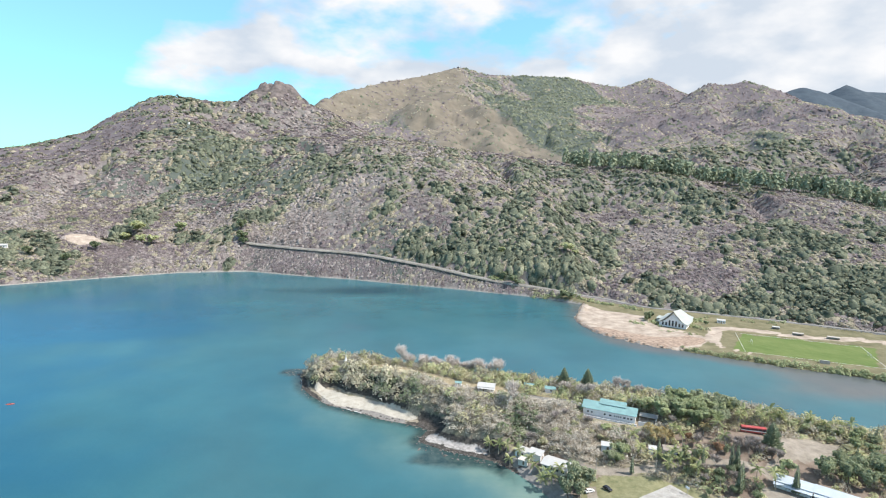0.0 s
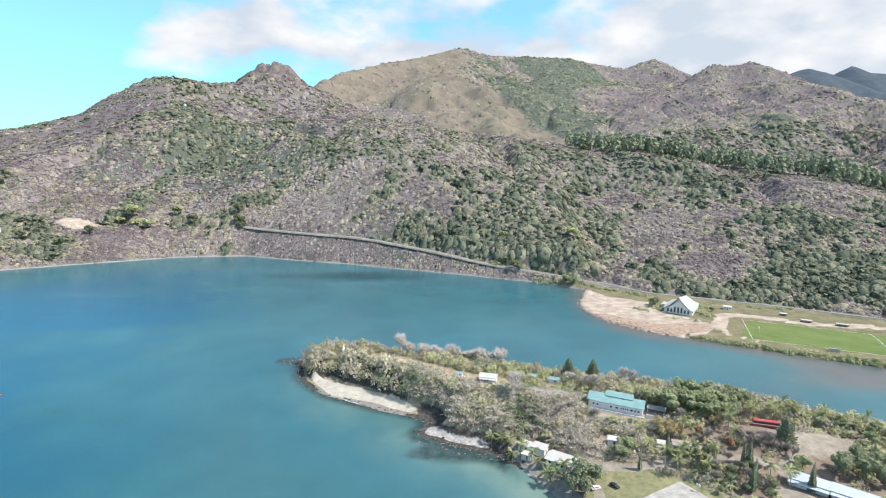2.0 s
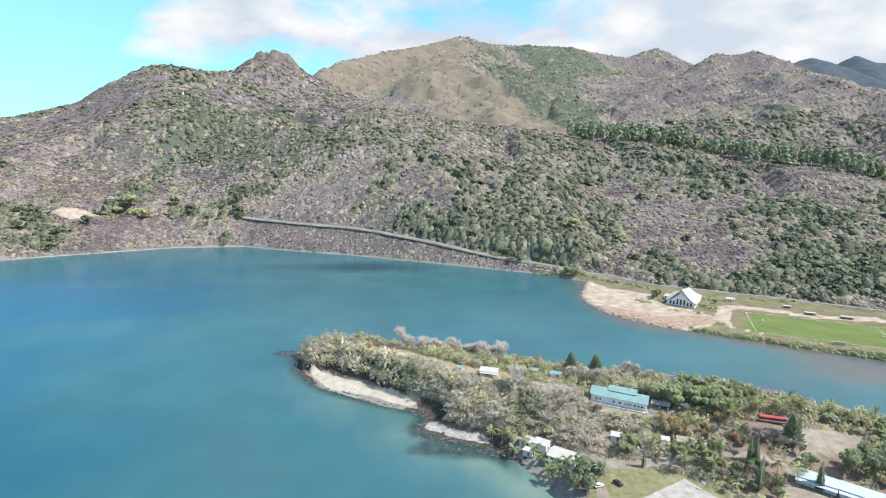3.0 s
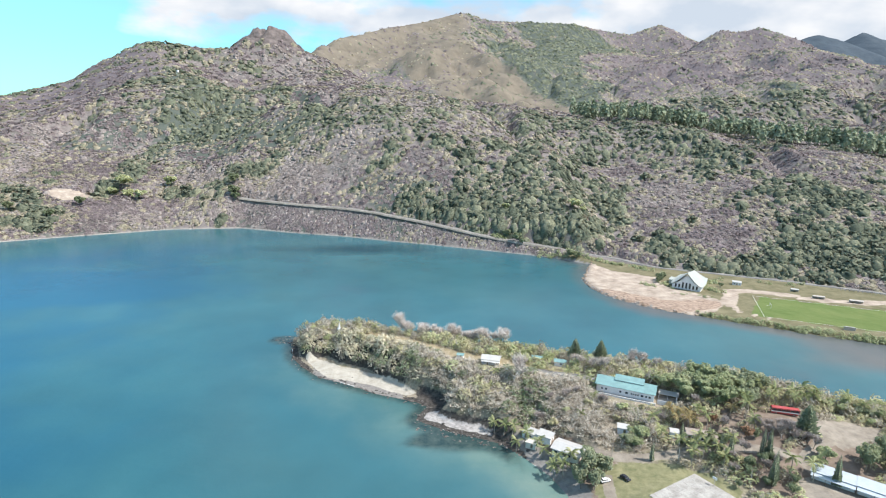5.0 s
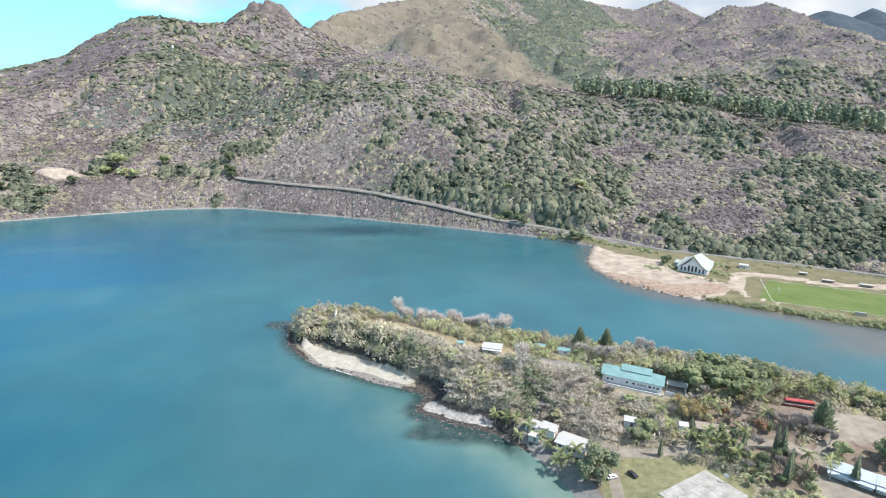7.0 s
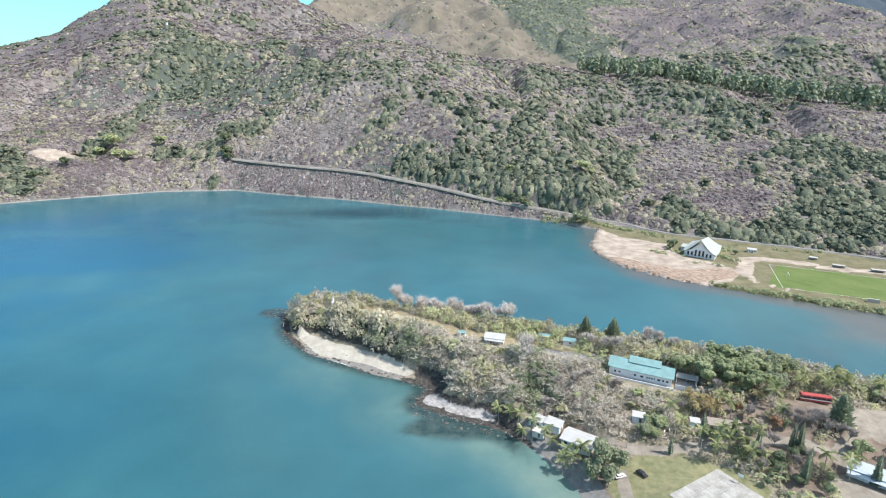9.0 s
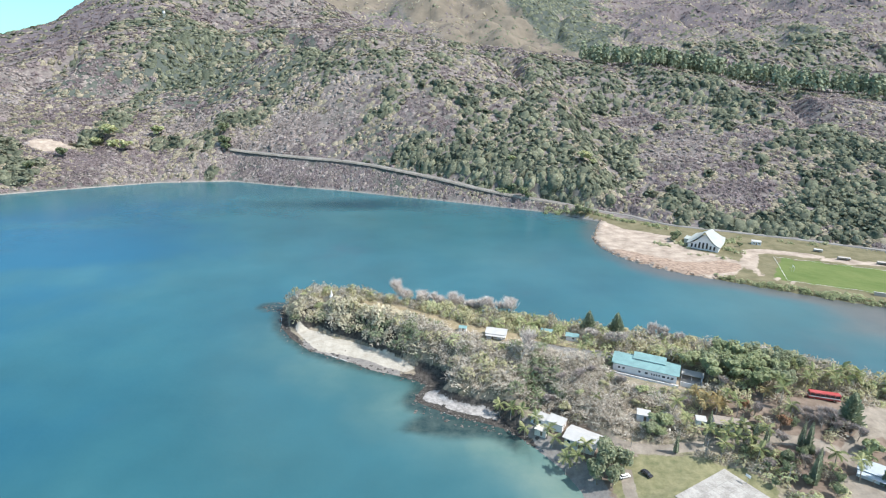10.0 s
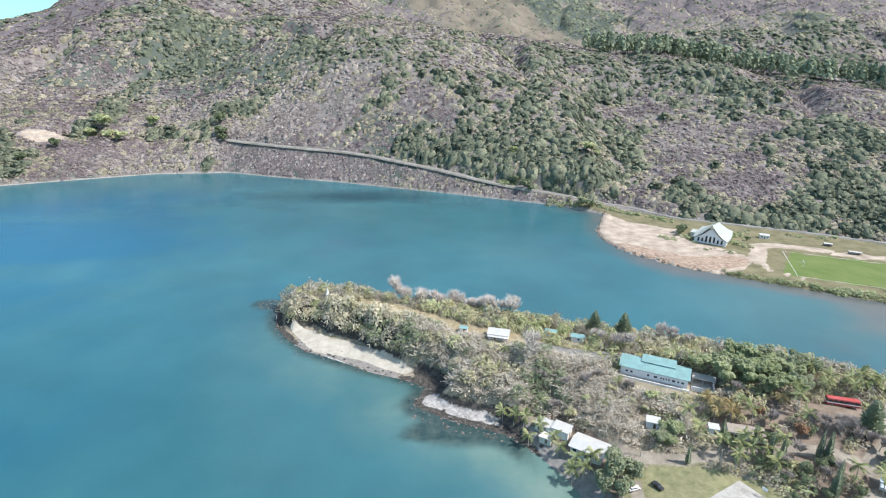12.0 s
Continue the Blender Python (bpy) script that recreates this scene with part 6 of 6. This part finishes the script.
def broadleaf_proto(name, seed, mat, h, r, label, leaves=80, flat=0.8, size=0.34):
    """A tree with a forked trunk and a crown of leafy clumps at its limbs' ends."""
    rng = np.random.RandomState(seed)
    t = thing(name, 0, 0, -500, 0, label, "tree", "trees on the peninsula")
    me, ends = limb_mesh(seed, h * 0.38, 0.95, 2, 0.22, M_BARK)
    part("trunk", me, None, t)
    quads = []
    tips = ends[-13:] + [Vector((0, 0, h * 0.75)), Vector((0.3 * r, 0.2 * r, h * 0.66))]
    c = [np.array((e.x, e.y, max(e.z, h * 0.4))) for e in tips]
    far = max(math.hypot(p[0], p[1]) for p in c) or 1
    for p in c:
        p[0], p[1] = p[0] / far * r * 0.72, p[1] / far * r * 0.72
        s = r * rng.uniform(0.26, 0.44)
        q = leaf_cloud(leaves, size / s * 1.25, rng, lobes=4, low=-0.5, tilt=1.5)
        quads.append(q * np.array((s, s, s * flat)) + np.array((p[0], p[1], min(p[2], h * 0.82))))
    q = np.concatenate(quads)
    part("crown", mesh_of("crown", q.reshape(-1, 3), np.arange(q.size // 3).reshape(-1, 4), mat), None, t)
    return t


def conifer_proto(seed, h, r, label, tiers=14, k=9):
    """A columnar island pine: whorls of short upcurved branches on a straight stem."""
    rng = np.random.RandomState(seed)
    t = thing("island_pine", 0, 0, -500, 0, label, "conifer", "island pines")
    part("trunk", tube(bmesh.new(), [(0, 0, -0.2), (0, 0, h * 0.5), (0, 0, h)], [0.2, 0.14, 0.03], 6), M_BARK, t)
    out = []
    for i in range(tiers):
        s = i / (tiers - 1)
        z = h * (0.10 + 0.88 * s)
        rr = r * (1 - s) ** 0.75 + 0.12
        for j in range(k):
            a = 2 * math.pi * (j + rng.rand() * 0.8) / k + i
            d = np.array((math.cos(a), math.sin(a), 0))
            e = np.array((-d[1], d[0], 0))
            l = rr * rng.uniform(0.75, 1.15)
            p0, p1, p2 = d * 0.1 + (0, 0, z), d * l * 0.6 + (0, 0, z - l * 0.12), d * l + (0, 0, z + l * 0.16)
            w = 0.16 + 0.10 * rr
            out.append(np.stack([p0 - e * w * 0.5, p0 + e * w * 0.5, p1 + e * w, p1 - e * w]))
            out.append(np.stack([p1 - e * w, p1 + e * w, p2 + e * w * 0.4, p2 - e * w * 0.4]))
            out.append(np.stack([p1 - (0, 0, w), p1 + (0, 0, w), p2 + (0, 0, w * 0.4), p2 - (0, 0, w * 0.4)]))
    q = np.array(out)
    part("crown", mesh_of("crown", q.reshape(-1, 3), np.arange(q.size // 3).reshape(-1, 4), LEAF["pine"]), None, t)
    return t


def bare_proto(seed, h, label, mat):
    t = thing("bare_tree", 0, 0, -500, 0, label, "tree", "leafless trees")
    me, ends = limb_mesh(seed, h * 0.30, 0.9, 4, 0.16, mat, 0)
    part("trunk", me, None, t)
    rng = np.random.RandomState(seed)
    q = np.concatenate([twig_cloud(10, 0.042, rng, rise=0.8, droop=0.4, parts=2) * 1.5 + np.array(e) for e in ends[len(ends) // 3:]])
    part("crown", mesh_of("crown", q.reshape(-1, 3), np.arange(q.size // 3).reshape(-1, 4), mat), None, t)
    return t


def plant(proto, x, y, scale, rng, sink=0.1, z_of=ground):
    return copy_thing(proto, pose(x, y, z_of(x, y) - sink, 0, 0, rng.uniform(0, 360)) @ Matrix.Scale(scale, 4))


def remove(proto):
    for o in (*proto.children_recursive, proto):
        bpy.data.objects.remove(o)


def plant_trees():
    rng = random.Random(4)
    # coconut palms: along the beach, round the buildings, by the bus
    beach = [(46, 255), (50, 244), (54, 246), (58, 241), (59, 236), (69, 229), (65, 224), (61, 223), (49, 251), (42, 258), (63, 229)]
    inland = [(118, 224), (121, 222), (126, 222), (125.5, 215), (165, 257), (168, 250), (182, 254.5), (189, 252.5), (147.5, 232), (149.5, 210), (154, 204),
              (133, 223), (201, 248), (175, 250), (206, 245), (215, 242), (178, 248), (112.4, 226), (108.4, 232.7), (121, 227), (127, 228), (147.6, 239), (161.5, 246),
              (174.6, 246), (158, 208), (115, 219), (130, 237), (151, 243), (106, 240), (186, 250), (128, 243)]
    dry = [(120.8, 244), (125, 241.5), (143, 243), (118, 241), (122, 238), (118, 247), (126, 240)]
    small = [(82, 283), (87, 279), (91, 277), (93, 272), (121, 277), (122.5, 275), (125, 273), (38, 281), (42, 277), (48, 324), (53, 321), (68, 309), (-18, 345), (-7, 340), (108, 291),
             (62, 305), (74, 300), (77, 303), (65, 309), (46, 285), (88, 262), (80, 252)]
    for i, (x, y) in enumerate(beach):
        palm(x, y, rng.uniform(5.0, 7.5), 100 + i, label="coconut palm leaning over the beach")
    for i, (x, y) in enumerate(inland):
        palm(x, y, rng.uniform(6.0, 9.0), 200 + i)
    for i, (x, y) in enumerate(dry):
        palm(x, y, rng.uniform(5.0, 7.0), 300 + i, dry=True)
    for i, (x, y) in enumerate(small):
        palm(x, y, rng.uniform(2.4, 4.2), 400 + i, label="young palm with a short trunk")

    big = [broadleaf_proto("shade_tree", 3 + i, (LEAF["green"], LEAF["sage"], LEAF["green"])[i], 9.0, 5.0, "large shade tree with a loose grey-green crown", 210, size=0.30) for i in range(3)]
    for i, (x, y) in enumerate([(126, 268), (133, 265), (140, 260), (148, 260), (163, 261), (155, 258), (142, 272), (151, 267), (130, 259), (137, 266), (158, 265), (146, 266), (143, 249), (154, 248), (138, 256), (148, 252)]):
        plant(big[i % 3], x, y, rng.uniform(1.1, 1.45), rng)
    for i, (x, y) in enumerate([(94, 233), (190, 249), (196, 246), (203, 244), (209, 240), (215, 236), (220, 232), (212, 224), (208, 228), (187, 253), (201, 250)]):
        plant(big[(i * 2 + 1) % 3], x, y, rng.uniform(0.62, 0.9), rng)
    grey_tree = broadleaf_proto("grey_tree", 15, LEAF["sage"], 7.0, 4.2, "feathery grey-green tree beside the beach house", 170, 1.25, 0.30)
    for x, y, s in ((73, 221, 1.8), (76, 227, 1.15), (70, 215, 1.35), (78, 219, 1.45), (74, 212, 1.2), (146, 228, 0.7), (131, 226, 0.9), (135, 214, 0.8)):
        plant(grey_tree, x, y, s, rng)
    casuarina = broadleaf_proto("casuarina", 17, LEAF["dark"], 9.0, 4.0, "tall dark feathery casuarina tree beside the classrooms", 190, 1.3, 0.28)
    for x, y, s in ((179, 210, 1.15), (184, 213, 1.0), (188.5, 208, 1.3), (196, 212, 1.1), (202, 209, 1.25), (206, 214, 1.0), (193, 203, 1.1), (192, 218, 0.9), (200, 202, 1.0), (128, 213, 0.5), (133, 210, 0.6), (137, 205, 0.5), (131, 217, 0.45), (136, 214, 0.55), (141, 215, 0.6), (145, 216, 0.5), (127, 206, 0.4),
                    (124, 220, 0.45), (117, 223, 0.4), (147, 204, 0.5), (143, 199, 0.55)):
        plant(casuarina, x, y, s, rng)
    rust = broadleaf_proto("rust_tree", 18, M_RUST, 6.5, 2.6, "small tree with rusty brown withering leaves", 90, 1.0, 0.24)
    for x, y, s in ((142, 228, 1.1), (134, 240, 0.8)):
        plant(rust, x, y, s, rng)
    bush = broadleaf_proto("green_tree", 16, LEAF["green"], 6.5, 4.4, "round bright green tree among the scrub", 200, 0.9, 0.38)
    for x, y, s in ((100, 236, 1.05), (97, 232, 0.8), (-46.5, 347.5, 0.8), (-45.5, 345, 0.6), (118, 229, 0.6)):
        plant(bush, x, y, s, rng)
    round_tree = broadleaf_proto("mango_tree", 9, LEAF["green"], 6.0, 4.2, "round dark green mango tree", 190, 0.9, 0.40)
    for x, y, s in ((167.3, 215.7, 0.95), (163, 207.5, 0.5)):
        plant(round_tree, x, y, s, rng)
    light = [broadleaf_proto("small_tree", 20 + i, LEAF["lime" if i else "olive"], 5.5, 2.8, "small tree with light green leaves", 100, size=0.30) for i in range(2)]
    for i, (x, y) in enumerate([(67, 252), (74, 255), (94, 248), (118, 292), (112, 290), (102, 292), (-50, 352), (-57, 357), (-52, 354), (202, 236), (198, 246), (192, 249), (206, 243), (212, 238),
                                (182, 243), (210, 232), (221, 230), (195, 252), (203, 250), (163, 226), (84, 258), (99, 253), (136, 233), (60, 261), (108, 252), (172, 262), (168, 265), (34, 331),
                                (60, 322), (75, 318), (88, 313), (98, 309), (110, 304), (128, 297), (138, 292), (2, 340), (20, 336), (216, 250), (225, 245), (186, 268), (178, 272)]):
        plant(light[i % 2], x, y, rng.uniform(0.7, 1.15), rng)
    pines = [conifer_proto(30 + i, 9.5 + i, (1.1, 1.4, 4.0)[i], ("slender dark green island pine", "tall dark green island pine", "broad pyramidal pine beside the water")[i], 14 + 2 * i, 9 + 2 * i) for i in range(3)]
    for i, (x, y) in enumerate([(101, 224), (139, 205), (144.4, 220.5), (146, 219), (128, 222), (141, 207), (131, 220), (160.5, 201), (222.6, 234), (199, 217), (126, 228), (116, 231)]):
        plant(pines[i % 2], x, y, rng.uniform(0.95, 1.3), rng)
    for x, y, s in ((91, 304, 1.1), (104, 301, 1.15), (167.5, 228.5, 1.25)):
        plant(pines[2], x, y, s, rng)
    bares = [bare_proto(60 + i, 7.5, "leafless pale grey tree with spreading branches", M_BARE) for i in range(3)]
    tangles = [bare_proto(64 + i, 5.5, "low leafless grey-brown tree with a tangled crown", M_BARE_BROWN) for i in range(2)]
    for i, (x, y) in enumerate([(-5, 348), (9, 343), (26, 336), (42, 331), (50, 328), (17, 340), (35, 334), (57, 325), (124, 294), (118, 296), (89, 292), (96, 289), (101, 288), (131, 290), (30, 337), (22, 341),
                                (113, 244), (152, 229), (156, 227), (160, 225), (164, 223), (161, 229), (131, 252), (136, 236), (138, 222), (128, 212), (129, 217), (154, 232), (158, 231), (163, 227), (149, 232), (166, 221), (146, 214), (141, 212),
                                (76, 262), (68, 264), (60, 269), (82, 266), (91, 258), (54, 278), (62, 257), (150, 277), (158, 273), (165, 270), (143, 282), (46, 330), (38, 335), (12, 345), (3, 347)]):
        plant(bares[i % 3] if y > 270 else tangles[i % 2], x, y, (rng.uniform(1.55, 2.1) if x < 80 else rng.uniform(1.0, 1.4)) if y > 270 else rng.uniform(0.9, 1.25), rng)
    # single trees that stand out on the far shore
    shore_tree = broadleaf_proto("shore_tree", 71, LEAF["lime"], 12.0, 7.0, "spreading tree with pale yellow-green leaves on the slope", 120, 0.75, 0.9)
    for x, y, s in ((191, 674, 1.15), (198, 679, 1.05), (205, 675, 0.8), (114, 687, 0.85), (-387, 807, 1.7), (-372, 796, 1.5), (-355, 777, 1.4), (-334, 826, 1.5), (-400, 800, 1.3)):
        plant(shore_tree, x, y, s, rng, 0.5, mground)
    dark_tree = broadleaf_proto("roadside_tree", 73, LEAF["dark"], 14.0, 7.0, "tall dark green tree beside the coast road", 120, 1.0, 0.9)
    for x, y, s in ((-237, 792, 1.3), (-231, 780, 0.9), (112, 656, 0.8), (-423, 703, 0.9), (-410, 743, 1.0), (-470, 705, 0.9), (234, 522, 0.62), (240, 527, 0.55), (231, 515, 0.5), (-242, 812, 1.2), (121, 643, 0.85), (126, 640, 0.6), (172, 606, 0.75), (178, 601, 0.7), (268, 522, 0.4), (283, 503, 0.35)):
        plant(dark_tree, x, y, s, rng, 0.5, mground)
    for p in (*big, grey_tree, bush, round_tree, *light, *pines, *bares, *tangles, rust, casuarina, shore_tree, dark_tree):
        remove(p)


plant_trees()


# ---- shore rocks and surf ----
def rock_proto(rng):
    bm = bmesh.new()
    bmesh.ops.create_icosphere(bm, subdivisions=1, radius=1.0)
    for v in bm.verts:
        v.co *= rng.uniform(0.65, 1.2)
        v.co.z *= 0.6
    t = np.array([[v.co[:] for v in f.verts] for f in bm.faces])
    bm.free()
    return t


def shore_rocks():
    rng = np.random.RandomState(33)
    pts, r = [], []
    edge = PEN_SHORE[16:] + PEN_SHORE[:4]
    for a, b in zip(edge, edge[1:]):
        for _ in range(int(math.dist(a, b) * 2.6)):
            t = rng.rand()
            pts.append((a[0] + (b[0] - a[0]) * t + rng.normal() * 1.9, a[1] + (b[1] - a[1]) * t + rng.normal() * 1.9))
            r.append(0.25 + 0.9 * rng.rand() ** 3)
    for _ in range(260):                      # the reef off the point and the shelf off the houses
        a = rng.rand() * 2 * math.pi
        d = math.sqrt(rng.rand())
        if rng.rand() < 0.55:
            pts.append((-77 + 9 * d * math.cos(a), 370 + 7 * d * math.sin(a)))
        else:
            pts.append((24 + 20 * d * math.cos(a), 255.5 - 0.45 * (24 + 20 * d * math.cos(a) - 24) * 0.9 + 3 * d * math.sin(a)))
        r.append(0.3 + 0.9 * rng.rand() ** 2)
    p, r = np.array(pts), np.array(r)
    z = np.maximum(pen_height(p[:, 0], p[:, 1]), -0.25)
    scatter("shore_rocks", np.column_stack([p, z]), r, r * 0.8, [rock_proto(rng) for _ in range(6)], M_ROCK, "dark wet rocks along the waterline", "rocks", 91)
    # broken rock edge of the sand spit across the water
    pts, r = [], []
    for a, b in zip(MAIN_SHORE[13:20], MAIN_SHORE[14:20]):
        for _ in range(int(math.dist(a, b) * 1.6)):
            t = rng.rand()
            pts.append((a[0] + (b[0] - a[0]) * t + rng.normal() * 0.8 + 1, a[1] + (b[1] - a[1]) * t + rng.normal() * 0.8 + 0.6))
            r.append(0.4 + 0.8 * rng.rand() ** 2)
    p, r = np.array(pts), np.array(r)
    z = np.maximum(main_height(p[:, 0], p[:, 1]), 0.0)
    scatter("spit_rocks", np.column_stack([p, z]), r, r * 0.8, [rock_proto(rng) for _ in range(5)], M_SPITROCK, "pinkish broken stones edging the sand spit", "rocks", 92)


M_SPITROCK = material("pink_stones", [(0.3, (0.26, 0.19, 0.14)), (0.5, (0.40, 0.30, 0.23)), (0.72, (0.55, 0.45, 0.36))], scale=0.3, island=0.5, rough=0.9)
shore_rocks()


def surf():
    """Thin foam where small waves run up the beaches."""
    vs, qs = [], []
    edge = PEN_SHORE[13:] + PEN_SHORE[:2]
    run = []
    for a, b in zip(edge, edge[1:]):
        d = math.dist(a, b)
        n = max(2, int(d / 0.6))
        run += [(a[0] + (b[0] - a[0]) * i / n, a[1] + (b[1] - a[1]) * i / n) for i in range(n)]
    run = np.array(run)
    for _ in range(6):                        # round the corners off
        run[1:-1] = (run[:-2] + 2 * run[1:-1] + run[2:]) / 4
    tan = unit(np.gradient(run, axis=0))
    nrm = np.stack([-tan[:, 1], tan[:, 0]], -1)
    s = np.arange(len(run)) * 0.6
    for k, (off, wide, lo) in enumerate(((0.3, 0.5, 0.02), (2.0, 0.35, 0.22), (3.8, 0.25, 0.34))):
        w = wide * np.clip(fbm(s + 140 * k, s * 0 + 0.3, 24, 6, 0.75) - lo, 0, 1) * 2.2
        o = off + 1.1 * fbm(s + 90 * k, s * 0 + 5, 14, 3)
        for side in (1,):
            p = run - nrm * (o - w / 2)[:, None]
            q = run - nrm * (o + w / 2)[:, None]
            for i in range(len(run) - 1):
                if (w[i] > 0.02 or w[i + 1] > 0.02) and not (2 < run[i, 0] < 14 and 268 < run[i, 1] < 290):
                    j = len(vs)
                    vs += [(*p[i], 0.04), (*p[i + 1], 0.04), (*q[i + 1], 0.04), (*q[i], 0.04)]
                    qs.append((j, j + 1, j + 2, j + 3))
    ob = new("surf", mesh_of("surf", np.array(vs), np.array(qs), M_FOAM))
    tagged(ob, "thin white surf along the beach", "surf", kind="stuff")


surf()
